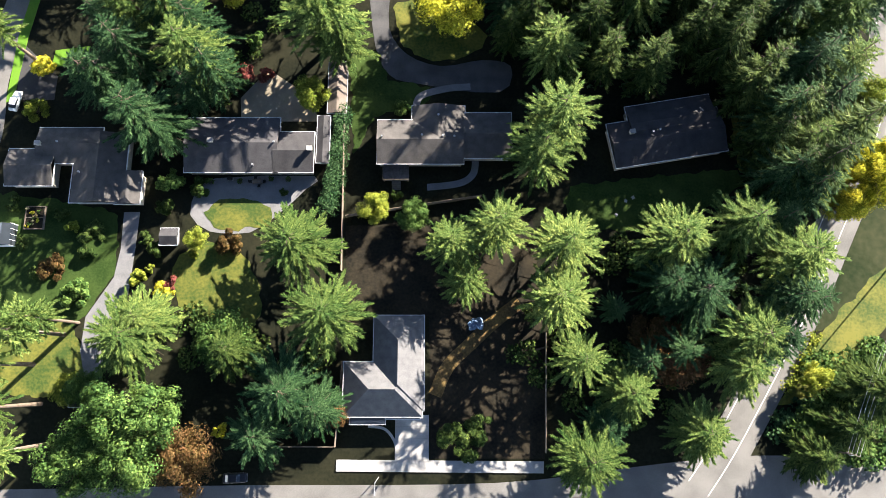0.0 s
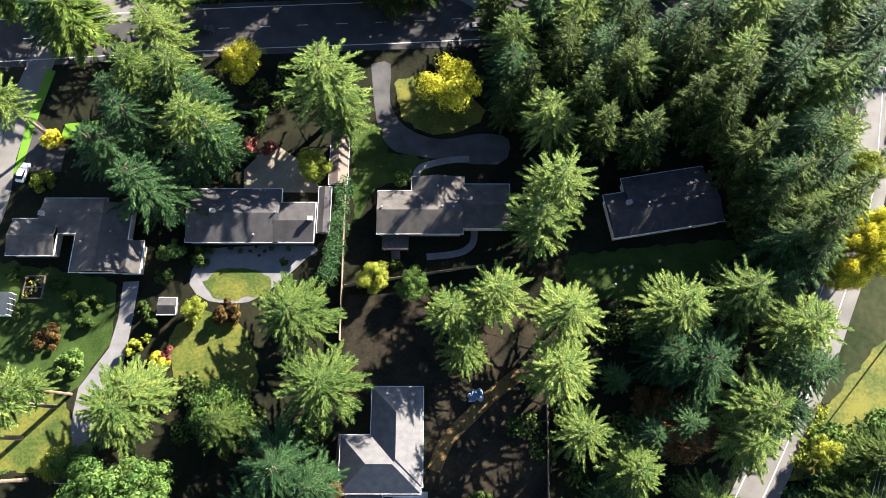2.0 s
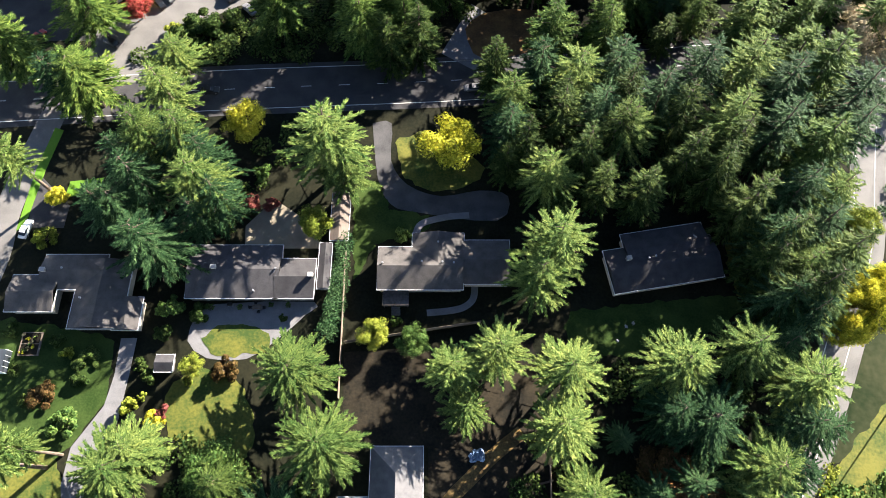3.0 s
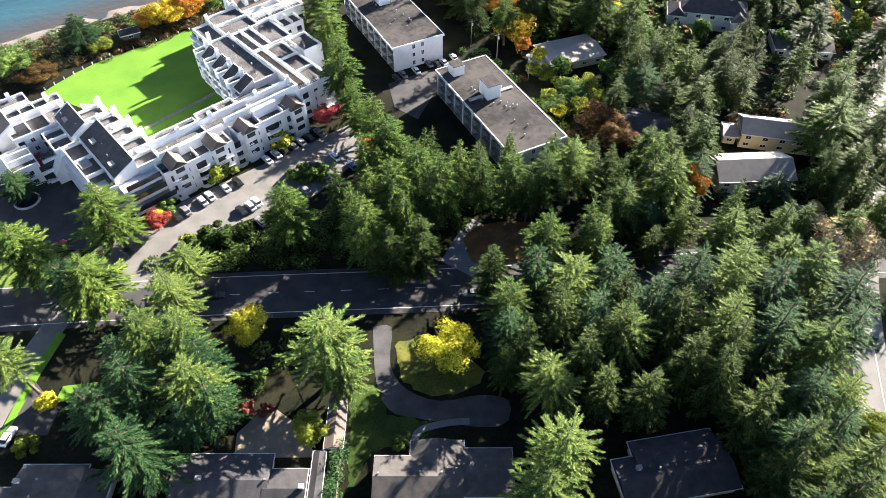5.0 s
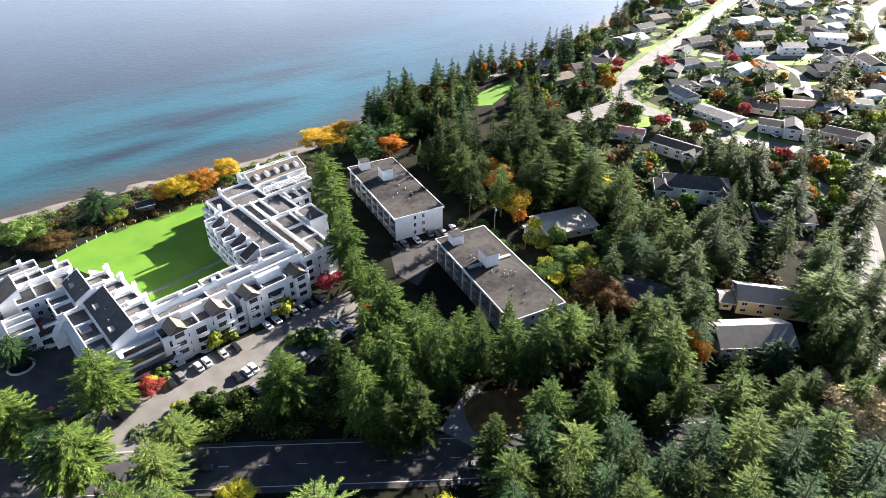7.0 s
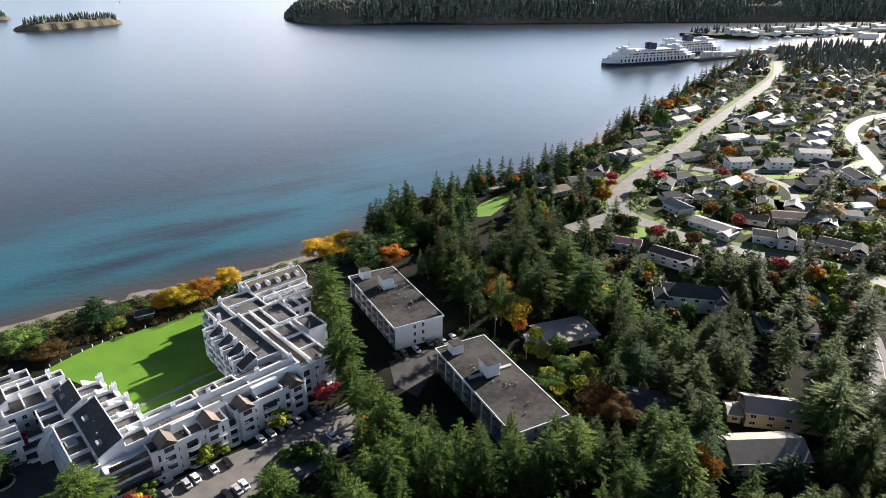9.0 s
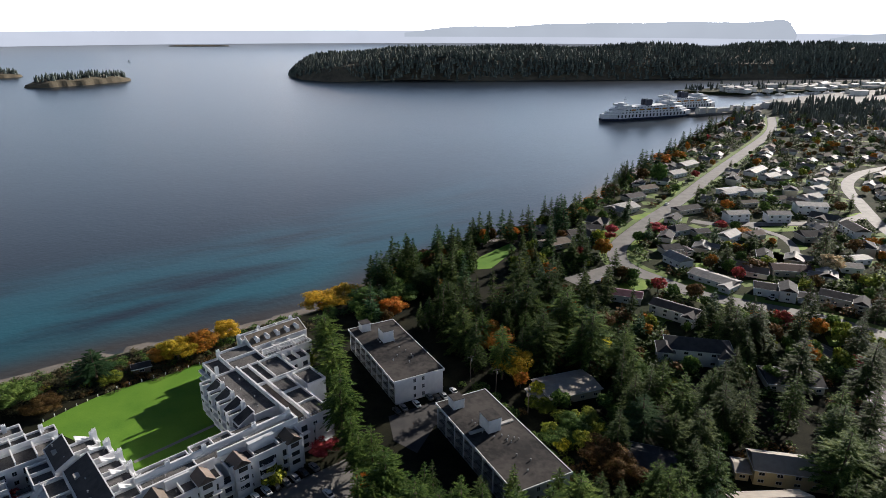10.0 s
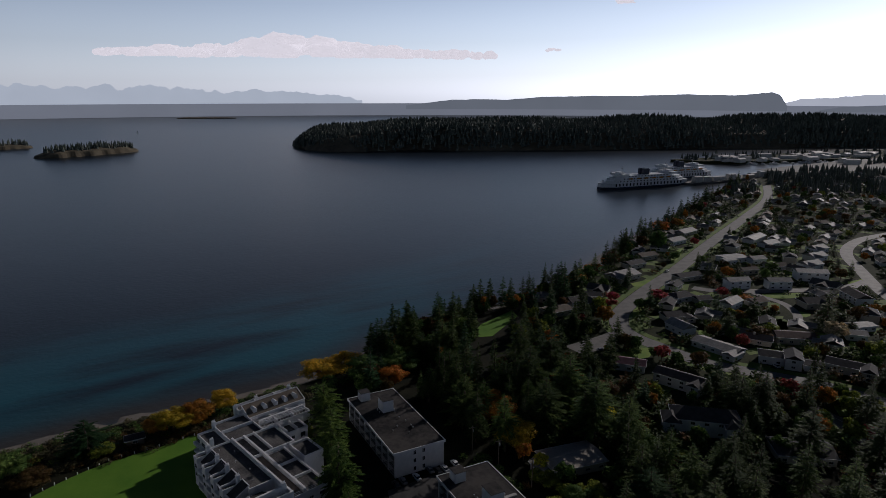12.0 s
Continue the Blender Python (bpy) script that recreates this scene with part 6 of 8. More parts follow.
island("wooded_island", "long low island covered in dark conifers", 655, 1885, 2145, 490, 73, 5.0, 15000, 14, 0.35, 3.0, 0.0, 2, 16)
island("small_island", "small rocky island with a stand of conifers", -822, 1490, 240, 80, 15, 57, 160, 15, 0.3, 5.0, 0.22, 5)
island("small_island", "rocky islet with conifers", -1150, 1620, 200, 80, 10, 40, 110, 15, 0.3, 5.0, 0.2, 7)
island("reef", "low bare rocky reef", -930, 1130, 90, 22, 1.0, 30, 0, 1, 0.3, 2.5, 0.0, 8)
island("reef", "low bare rocky reef", -1330, 3650, 330, 60, 4, 4, 0, 1, 0.3, 5, 0.0, 9)


# self-lit backdrop colour: daylight and air haze are baked into the emission
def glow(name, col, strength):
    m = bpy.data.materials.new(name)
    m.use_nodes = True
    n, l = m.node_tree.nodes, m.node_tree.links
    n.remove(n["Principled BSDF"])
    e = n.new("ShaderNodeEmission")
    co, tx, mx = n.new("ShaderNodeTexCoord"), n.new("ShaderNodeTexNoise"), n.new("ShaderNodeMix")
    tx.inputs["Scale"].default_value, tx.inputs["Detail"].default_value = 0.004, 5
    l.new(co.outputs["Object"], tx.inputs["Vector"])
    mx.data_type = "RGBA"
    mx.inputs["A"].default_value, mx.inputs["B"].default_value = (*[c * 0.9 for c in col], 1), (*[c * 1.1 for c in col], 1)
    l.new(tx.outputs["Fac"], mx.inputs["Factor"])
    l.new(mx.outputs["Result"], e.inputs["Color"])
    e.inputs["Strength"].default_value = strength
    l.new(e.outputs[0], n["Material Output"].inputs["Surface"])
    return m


def ridge(name, label, mat, dist, tops, rough, seed, foot=SEA - 3, steps=12):
    """A far range of hills on the horizon. tops: bearings (degrees clockwise from +y) and heights in metres; rough: jaggedness in metres."""
    v, f, spots = [], [], []
    for (a0, h0), (a1, h1) in zip(tops, tops[1:]):
        spots += [(a0 + (a1 - a0) * k / steps, h0 + (h1 - h0) * k / steps) for k in range(steps)]
    spots.append(tops[-1])
    for bearing, h in spots:
        a = radians(bearing)
        h += rough * noise.fractal(Vector((bearing * 0.9, seed, 0)), 0.8, 2.0, 6)
        for r, z in ((dist, foot), (dist, foot + (h - foot) * 0.55), (dist + 60, h), (dist + 120, foot)):
            v.append((r * math.sin(a), r * math.cos(a), z))
    for i in range(len(spots) - 1):
        for k in range(3):
            f.append((4 * i + k, 4 * i + k + 1, 4 * i + k + 5, 4 * i + k + 4))
    return lone(name, (v, f), mat, label, "backdrop", "structure")


# haze and brightness of the distance are painted into these glowing colours
M_FARSEA = glow("glowing_far_sea", (0.37, 0.41, 0.47), 1.0)
M_FARHILL = glow("painted_haze_hills", (0.30, 0.34, 0.385), 1.0)
M_PALEHILL = glow("painted_pale_haze_hills", (0.95, 1.02, 1.10), 1.0)
M_MOUNTAIN = glow("painted_haze_mountains", (0.95, 1.07, 1.17), 1.0)
ridge("backdrop_sea", "glowing upright strip standing for the sea at the horizon", M_FARSEA, 4250, [(-60, 61.8), (60, 61.8)], 0.0, 1, steps=60)
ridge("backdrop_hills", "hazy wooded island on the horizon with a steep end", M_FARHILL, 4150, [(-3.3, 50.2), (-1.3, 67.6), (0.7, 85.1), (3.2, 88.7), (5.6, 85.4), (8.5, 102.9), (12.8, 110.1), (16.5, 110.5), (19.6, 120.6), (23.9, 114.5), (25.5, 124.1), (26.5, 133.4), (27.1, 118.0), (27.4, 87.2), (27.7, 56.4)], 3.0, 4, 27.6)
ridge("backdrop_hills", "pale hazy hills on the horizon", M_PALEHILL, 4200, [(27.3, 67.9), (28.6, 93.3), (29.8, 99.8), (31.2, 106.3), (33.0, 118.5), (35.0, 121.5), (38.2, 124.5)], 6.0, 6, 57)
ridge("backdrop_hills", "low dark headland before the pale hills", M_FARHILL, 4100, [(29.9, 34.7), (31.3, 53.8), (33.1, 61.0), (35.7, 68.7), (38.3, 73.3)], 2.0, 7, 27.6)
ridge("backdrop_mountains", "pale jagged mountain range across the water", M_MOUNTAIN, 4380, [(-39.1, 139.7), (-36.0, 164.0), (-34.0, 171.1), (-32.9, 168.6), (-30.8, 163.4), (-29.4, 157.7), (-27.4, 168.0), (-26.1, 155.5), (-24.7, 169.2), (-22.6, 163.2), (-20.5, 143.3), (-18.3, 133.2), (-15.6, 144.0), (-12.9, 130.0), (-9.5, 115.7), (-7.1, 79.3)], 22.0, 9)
# ---------------------------------------------------------------- clouds
M_CLOUD = material("cloud_self_lit", (0.30, 0.30, 0.31), (0.38, 0.37, 0.37), scale=0.006, rough=1.0, trans=0.5, spec=0.0)
# emission added in place of sunlight scattered through the cloud
M_CLOUD.node_tree.nodes["Principled BSDF"].inputs["Emission Color"].default_value = (1.0, 0.97, 0.97, 1)
M_CLOUD.node_tree.nodes["Principled BSDF"].inputs["Emission Strength"].default_value = 2.8


def cloud(bearing, elevation, width, height, puffs, seed):
    """A bank of cumulus puffs far out over the sea."""
    rng = random.Random(seed)
    d = 4000.0
    bm = bmesh.new()
    for k in range(puffs):
        s = rng.uniform(-1, 1)
        r = height * rng.uniform(0.35, 0.8) * (1 - 0.6 * abs(s))
        m = Matrix.Translation((s * width / 2, rng.uniform(-60, 60), rng.uniform(0, 0.5) * height * (1 - abs(s)))) @ Matrix.Diagonal((r * 1.9, r, r * 0.75, 1))
        bmesh.ops.create_icosphere(bm, subdivisions=3, radius=1, matrix=m)
    for q in bm.verts:
        w = noise.noise_vector(q.co * (3.2 / height)) * height * 0.18 + noise.noise_vector(q.co * (7.0 / height)) * height * 0.05
        q.co += w
        q.co.z = max(q.co.z, -height * 0.22 + 0.1 * w.z)
    for g in bm.faces:
        g.smooth = True
    a, e = radians(bearing), radians(elevation)
    lone("backdrop_cloud", bm, M_CLOUD, "white flat-based cumulus cloud bank low over the sea", "cloud", "structure", "", pose(d * math.sin(a), d * math.cos(a), EYE + d * math.tan(e), 0, 0, -bearing))


cloud(-11.5, 3.2, 2300, 85, 80, 3)
cloud(-12.5, 3.5, 900, 110, 40, 4)
cloud(-23, 3.0, 500, 60, 22, 5)
cloud(15, 7.2, 100, 26, 8, 7)
cloud(9.5, 3.5, 110, 22, 7, 8)
cloud(-37, 3.0, 130, 60, 9, 9)


# ---------------------------------------------------------------- ferries and terminal
M_NAVY = material("navy_hull_paint", (0.015, 0.022, 0.045), (0.025, 0.032, 0.060), scale=0.1, rough=0.4)


def ferry(x, y, heading, length, label):
    """A double-ended car ferry: hull, stacked decks, bridge houses, masts and funnels."""
    ob = empty("ferry", pose(x, y, SEA, 0, 0, heading), label, "ferry", "moored ferries")
    b, L = 13.5, length / 2

    def plan(l, w, nose):
        return [(-l, -w * 0.35), (-l + nose, -w), (l - nose, -w), (l, -w * 0.35), (l, w * 0.35), (l - nose, w), (-l + nose, w), (-l, w * 0.35)]

    part("hull", prism(plan(L, b, 22), -2, 3.0), M_NAVY, ob, "dark navy hull")
    for k, (l, w, z0, z1) in enumerate(((L - 1, b, 3.0, 9.0), (L - 9, b - 0.6, 9.0, 12.5), (L - 16, b - 1.2, 12.5, 16.0), (L - 26, b - 3.0, 16.0, 19.0))):
        dk = part("deck", prism(plan(l, w, 20 - 3 * k), z0 + 0.01, z1), M_WHITE, ob, "white superstructure deck")
        n = int(l / 4)
        for sgn in (-1, 1):
            for i in range(n):
                xx = -l + 20 + (2 * l - 40) * i / max(1, n - 1)
                part("pane", box(xx - 1.2, sgn * w - 0.06, z0 + 1.2, xx + 1.2, sgn * w + 0.06, z1 - 0.7), M_GLASS, dk)
    for s in (-1, 1):
        part("bridge", merge(box(s * (L - 36) - 6, -b - 1.5, 19, s * (L - 36) + 6, b + 1.5, 22.0), box(s * (L - 36) - 4, -6, 22, s * (L - 36) + 4, 6, 24)), M_WHITE, ob, "white wheelhouse")
        part("mast", merge(tube((s * (L - 40), 0, 22), (s * (L - 40), 0, 33), 0.5, 0.2), box(s * (L - 40) - 0.3, -3, 28.5, s * (L - 40) + 0.3, 3, 29)), M_METAL, ob)
    part("funnel", merge(box(-6, -7, 19, 4, -2, 27), box(-5, -6.5, 27, 3, -2.5, 28)), M_NAVY, ob, "dark funnel")
    part("funnel", merge(box(-6, 2, 19, 4, 7, 27), box(-5, 2.5, 27, 3, 6.5, 28)), M_NAVY, ob, "dark funnel")
    for k in range(6):
        part("lifeboat", soft_box(-34 + 14 * k - 3.5, -b - 0.8, 13.6, -34 + 14 * k + 3.5, -b + 1.2, 15.6, 0.5), M_ORANGE, ob)
    return ob


ferry(305, 972, 22, 162, "large white car ferry with a dark hull at its berth")
ferry(395, 1075, 25, 140, "white car ferry moored behind another")
lone("causeway", prism([(372, 996), (384, 978), (560, 1072), (640, 1150), (610, 1190), (540, 1110)], SEA - 4, SEA + 3), M_STREET, "grey ferry dock reaching out from the shore", "dock", "structure")
slab("terminal", [(520, 1075), (700, 1190), (900, 1300), (980, 1240), (800, 1120), (620, 1030)], M_STREET, "paved ferry terminal apron", "car park", 0.1)
lone("breakwater", prism(smooth_line([(470, 1330), (560, 1290), (760, 1330), (1100, 1420), (1500, 1560), (1500, 1620), (1000, 1560), (700, 1440), (560, 1370)], 4), SEA - 4, SEA + 5), M_GARDEN, "low wooded spit beyond the ferry dock", "spit", "structure")

# ---------------------------------------------------------------- neighbourhood
slab("gardens", [(52, 215), (60, 330), (110, 440), (180, 560), (275, 705), (372, 845), (470, 962), (600, 1040), (1050, 1200), (1050, 900), (420, 470), (230, 215)], M_GARDEN, "gardens and verges between the houses", "ground", 0.012)
ROADPTS = np.array([p for line in (FAR, CROSS, BEND, SPUR, LOOP) for a, b in zip(line, line[1:]) for p in (a, ((a[0] + b[0]) / 2, (a[1] + b[1]) / 2))])
COASTPTS = np.array(smooth_line(COAST, 24))
TAKEN = [(o.matrix_world.translation.x, o.matrix_world.translation.y, 13.0) for o in scene.objects if o.parent is None and o.name.startswith(("house", "apartment", "shed"))]


def clear(x, y, gap, road, shore):
    q = np.array((x, y))
    if np.min(np.hypot(*(ROADPTS - q).T)) < road or np.min(np.hypot(*(COASTPTS - q).T)) < shore:
        return False
    return all((x - a) ** 2 + (y - b) ** 2 > (gap + c) ** 2 for a, b, c in TAKEN)


def inland(x, y):
    """True on the land side of the coast."""
    i = int(np.argmin(np.hypot(*(COASTPTS - np.array((x, y))).T)))
    a, b = COASTPTS[max(i - 1, 0)], COASTPTS[min(i + 1, len(COASTPTS) - 1)]
    return (b[0] - a[0]) * (y - a[1]) - (b[1] - a[1]) * (x - a[0]) < 0


M_PALEROOF = material("weathered_grey_roof", (0.12, 0.117, 0.113), (0.22, 0.213, 0.205), scale=0.4, fine=4, rough=0.7, obrand=0.3)
M_WALLS = material("pale_house_walls", (0.58, 0.56, 0.52), (0.70, 0.68, 0.65), scale=0.4, rough=0.8, obrand=0.2)
FAR_HOUSES = []
# the bank-top lawn and the gap before it stay open
TAKEN += [(28, 333, 17.0), (25, 312, 14.0), (24, 292, 12.0), (22, 274, 8.0)]


def far_house(k, x, y, heading):
    """One of six plain suburban houses; later ones share its meshes."""
    if len(FAR_HOUSES) > k:
        return copy_thing(FAR_HOUSES[k], pose(x, y, 0, 0, 0, heading))
    rr = random.Random(50 + k)
    w, d = rr.uniform(11, 14.5), rr.uniform(8, 10)
    label = ("bungalow with dark gabled roof and pale walls", "bungalow with brown gabled roof", "pale house with weathered grey roof and side wing", "two-storey house with dark hipped roof",
             "house with brown roof and front gable", "low house with grey roof and garage")[k]
    h = 5.2 if k == 3 else 3.0
    wings = [(-w / 2, -d / 2, w / 2, d / 2, h, 2.0, "x", 0.8 if k == 3 else 0.0)]
    if k in (2, 4, 5):
        wings.append((w / 2 - 6, -d / 2 - 4, w / 2 + 0.5, d / 2 - 2, 2.9, 1.5, "y", 0.0))
    return_ob = house("house", label, wings, (M_SHINGLE, M_BROWNROOF, M_PALEROOF, M_SHINGLE, M_BROWNROOF, M_PALEROOF)[k], (M_WALLS, M_SIDING)[k % 2], pose(x, y, 0, 0, 0, heading), [(w / 4, 1.0, h + 2.0)], (), "few")
    tagged(return_ob, group="suburban houses")
    FAR_HOUSES.append(return_ob)
    return return_ob


rh = random.Random(21)
count = 0
tries = 0
while count < 150 and tries < 9000:
    tries += 1
    y = 300 + 725 * rh.random() ** 1.1
    x = rh.uniform(0.15 * y, 0.80 * y)
    if not inland(x, y) or not clear(x, y, 3.0, 12.5, 40.0):
        continue
    i = int(np.argmin(np.hypot(*(ROADPTS - np.array((x, y))).T)))
    j = min(i + 1, len(ROADPTS) - 1) if i + 1 < len(ROADPTS) and math.dist(ROADPTS[i], ROADPTS[min(i + 1, len(ROADPTS) - 1)]) < 60 else i - 1
    d = ROADPTS[j] - ROADPTS[i]
    head = math.degrees(math.atan2(d[1], d[0])) + rh.choice((0, 0, 180, 90)) + rh.uniform(-6, 6)
    far_house(count % 6, x, y, head)
    TAKEN.append((x, y, 8.5))
    count += 1

# the larger trees among the houses
plant("dark_fir_tree", [(94.1, 186.5, 20, 6), (130.2, 165.7, 22, 7), (110.6, 150.1, 16, 5), (126.0, 231.4, 20, 5.5)])
plant("slim_fir_tree", [(75.6, 174.1, 22, 6), (116.6, 157.8, 22, 7), (117.5, 147.5, 18, 6), (61.5, 135.8, 18, 6)])
plant("dark_fir_tree", [(116.1, 233.2, 20, 4.2), (127.4, 236.7, 21, 4.4), (145.5, 235.0, 20, 5), (166.6, 266.4, 17, 3.0), (207.6, 327.5, 24, 6.5), (219.0, 323.4, 10, 4), (162.2, 222.4, 21, 6), (204.0, 427.4, 14, 4), (186.7, 427.0, 12, 3.4), (182.4, 427.0, 12, 3), (151.0, 318.3, 14, 6), (189.3, 252.8, 16, 4), (68.5, 323.3, 13, 4.2), (301.3, 478.7, 14, 4), (283.4, 443.3, 12, 4)])
plant("orange_tree", [(89.6, 337.6, 10, 5.2), (197.7, 428.7, 8, 4.5), (186.7, 375.2, 4, 6), (88.8, 410.9, 8, 7), (83.7, 413.6, 8, 6), (116.7, 477.8, 9, 7), (201.8, 582.5, 10, 9), (221.2, 601.5, 10, 9)], far=True)
plant("red_tree", [(105.2, 377.5, 6, 4.2), (100.8, 366.0, 5, 3.8), (176.9, 386.3, 6, 4), (134.0, 380.1, 6, 6), (146.1, 248.5, 8, 5)], far=True)
plant("green_tree", [(174.1, 505.9, 17, 7.5), (94.4, 292.8, 4, 3), (102.5, 290.5, 5, 3.4), (238.9, 448.6, 6, 5), (268.4, 487.4, 7, 7), (152.1, 358.0, 6, 4)], far=True)
plant("pale_tree", [(204.4, 313.7, 10, 6.5)], far=True)
plant("brown_tree", [(164.7, 313.0, 7, 6), (235.5, 342.5, 8, 6)], far=True)
plant("lime_tree", [(174.1, 320.0, 6, 5), (211.4, 291.1, 8, 6)], far=True)
plant("yellow_tree", [(102.4, 460.3, 9, 8)], far=True)
plant("dark_fir_tree", [(124.2, 475.2, 22, 4.5), (135.5, 494.5, 22, 4.5), (145.9, 508.9, 22, 4.5), (147.1, 504.7, 22, 4.5), (51.1, 396.1, 22, 4.5), (53.9, 389.6, 22, 4.5), (64.6, 389.7, 22, 4.5), (67.2, 383.3, 22, 4.5), (126.2, 457.4, 22, 4.5), (82.0, 417.3, 22, 4.5)])
TAKEN += [(o.matrix_basis.translation.x, o.matrix_basis.translation.y, 3.0) for o in scene.objects if o.parent is None and "_tree" in o.name and o.matrix_basis.translation.y > 220]
# trees between the houses, on the bank and in the far woods
rows = {k: [] for k in ("dark_fir_tree", "cedar_tree", "green_tree", "lime_tree", "orange_tree", "brown_tree", "red_tree", "yellow_tree")}
kinds = ["green_tree"] * 6 + ["dark_fir_tree"] * 5 + ["brown_tree"] * 4 + ["cedar_tree"] * 2 + ["orange_tree"] * 3 + ["lime_tree"] * 3 + ["red_tree"]
count = tries = 0
while count < 320 and tries < 9000:
    tries += 1
    y = 212 + 640 * rh.random() ** 1.2
    x = rh.uniform(0.10 * y, 0.80 * y)
    if not inland(x, y) or not clear(x, y, 1.5, 8.5, 34.0):
        continue
    kind = rh.choice(kinds)
    h = rh.uniform(9, 17) if "fir" in kind or "cedar" in kind else rh.uniform(4, 8.5)
    rows[kind].append((x, y, h, h * (0.22 if h > 8.9 else 0.48)))
    TAKEN.append((x, y, 2.0))
    count += 1
for n in (150,):
    seg = [p for p in COASTPTS if -60 < p[0] < 420 and p[1] > 280]
    for k in range(n):
        i = rh.randrange(len(seg) - 1)
        q = seg[i] + (seg[i + 1] - seg[i]) * rh.random()
        d = seg[i + 1] - seg[i]
        d = d / np.hypot(*d)
        off = rh.uniform(22, 40)
        if not clear(q[0] + d[1] * off, q[1] - d[0] * off, -2.0, 0.0, 0.0):
            continue
        kind = rh.choice(["dark_fir_tree"] * 5 + ["cedar_tree"] * 2 + ["green_tree"] * 3 + ["orange_tree"] * 2 + ["brown_tree"] * 2)
        h = rh.uniform(13, 24) if "fir" in kind or "cedar" in kind else rh.uniform(7, 11)
        rows[kind].append((q[0] + d[1] * off, q[1] - d[0] * off, h, h * (0.21 if h > 9.9 else 0.5)))
count = 0
while count < 110:
    s, q = rh.random(), rh.random()
    x, y = -38 + 100 * s + 62 * q, 250 + 170 * q - 22 * s
    if not inland(x, y) or not clear(x, y, -3.0, 9.0, 26.0):
        continue
    kind = rh.choice(["dark_fir_tree"] * 8 + ["cedar_tree"] * 3 + ["green_tree"] * 3 + ["orange_tree", "brown_tree", "lime_tree"])
    h = rh.uniform(12, 23) if "fir" in kind or "cedar" in kind else rh.uniform(6, 10)
    rows[kind].append((x, y, h, h * (0.20 if h > 11.9 else 0.45)))
    count += 1
for kind, r in rows.items():
    plant(kind, r, far=True)


def woods(name, label, mat, spots, seed):
    """Far woods, one mass of small ragged conifers and round crowns."""
    rng = random.Random(seed)
    vs, fs = [], []
    for x, y, z in spots:
        h = rng.uniform(7, 16)
        spike(vs, fs, x, y, z - 0.5, h, h * rng.uniform(0.2, 0.34), rng)
    return lone(name, (vs, fs), mat, label, "woods", "stuff")


spots = []
while len(spots) < 1000:
    y = rh.uniform(800, 1500)
    x = rh.uniform(0.34 * y, 0.85 * y)
    if inland(x, y) and noise.noise(Vector((x * 0.006, y * 0.006, 3))) > -0.12 and np.min(np.hypot(*(COASTPTS - np.array((x, y))).T)) > 36 and np.min(np.hypot(*(ROADPTS - np.array((x, y))).T)) > 12 and not (y > 1080 and x < 0.60 * y):
        spots.append((x, y, 0))
woods("far_woods", "woods behind the far houses, greyed by painted haze", M_ISLE, spots, 31)
spots = [(rh.uniform(500, 1400), 0, SEA + 5) for _ in range(260)]
spots = [(x, 1345 + (x - 500) * 0.25 + rh.uniform(-30, 50), z) for x, _, z in spots]
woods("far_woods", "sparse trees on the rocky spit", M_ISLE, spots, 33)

M_SHEDROOF = material("shed_roof", (0.25, 0.25, 0.26), (0.55, 0.55, 0.55), scale=0.05, rough=0.7, obrand=0.4)
for k in range(110):
    x = rh.uniform(560, 1550)
    y = 1330 + (x - 560) * 0.27 + rh.uniform(-60, 30) if k < 75 else rh.uniform(1120, 1300) + (x - 560) * 0.12
    z = SEA + 5 if k < 75 else 0
    if k >= 75 and not inland(x, y):
        continue
    w, d, h = rh.uniform(10, 34), rh.uniform(8, 16), rh.uniform(4, 9)
    ob = empty("harbour_building", pose(x, y, z, 0, 0, rh.uniform(-20, 40)), "pale harbour building by the ferry terminal", "building", "harbour buildings")
    part("wall", box(-w / 2, -d / 2, -0.5, w / 2, d / 2, h), M_WALLS, ob)
    part("roof", gable(-w / 2, -d / 2, w / 2, d / 2, h, 1.6, "x", 0.4), M_SHEDROOF, ob)
for k in range(11):
    t = k / 10
    w, d, h = rh.uniform(10, 20), rh.uniform(6, 10), rh.uniform(4, 9)
    ob = empty("harbour_building", pose(398 + 165 * t + rh.uniform(-4, 4), 998 + 82 * t + rh.uniform(-4, 4), SEA + 3, 0, 0, 27 + rh.uniform(-4, 4)), "pale low shed on the ferry dock", "building", "harbour buildings")
    part("wall", box(-w / 2, -d / 2, -0.2, w / 2, d / 2, h), M_WALLS, ob)
    part("roof", gable(-w / 2, -d / 2, w / 2, d / 2, h, 1.0, "x", 0.3), M_SHEDROOF, ob)
hulls = []
rm = random.Random(63)
for k in range(170):
    x = rm.uniform(600, 1500)
    y = 1300 + (x - 560) * 0.25 + rm.uniform(-55, -8)
    L, w, a = rm.uniform(4, 9), rm.uniform(1.3, 2.6), rm.choice((0.2, 1.8)) + rm.uniform(-0.1, 0.1)
    c, q = math.cos(a), math.sin(a)
    turn = lambda pts: [(x + c * u - q * v, y + q * u + c * v) for u, v in pts]
    hulls.append(prism(turn([(-L, -w), (L * 0.5, -w), (L, 0), (L * 0.5, w), (-L, w)]), SEA - 0.4, SEA + 1.6))
    hulls.append(prism(turn([(-L * 0.5, -w * 0.7), (L * 0.3, -w * 0.7), (L * 0.3, w * 0.7), (-L * 0.5, w * 0.7)]), SEA + 1.6, SEA + 3.4))
    if k % 3 == 0:
        hulls.append(tube((x, y, SEA + 1.5), (x, y, SEA + rm.uniform(11, 17)), 0.14, 0.08, 4))
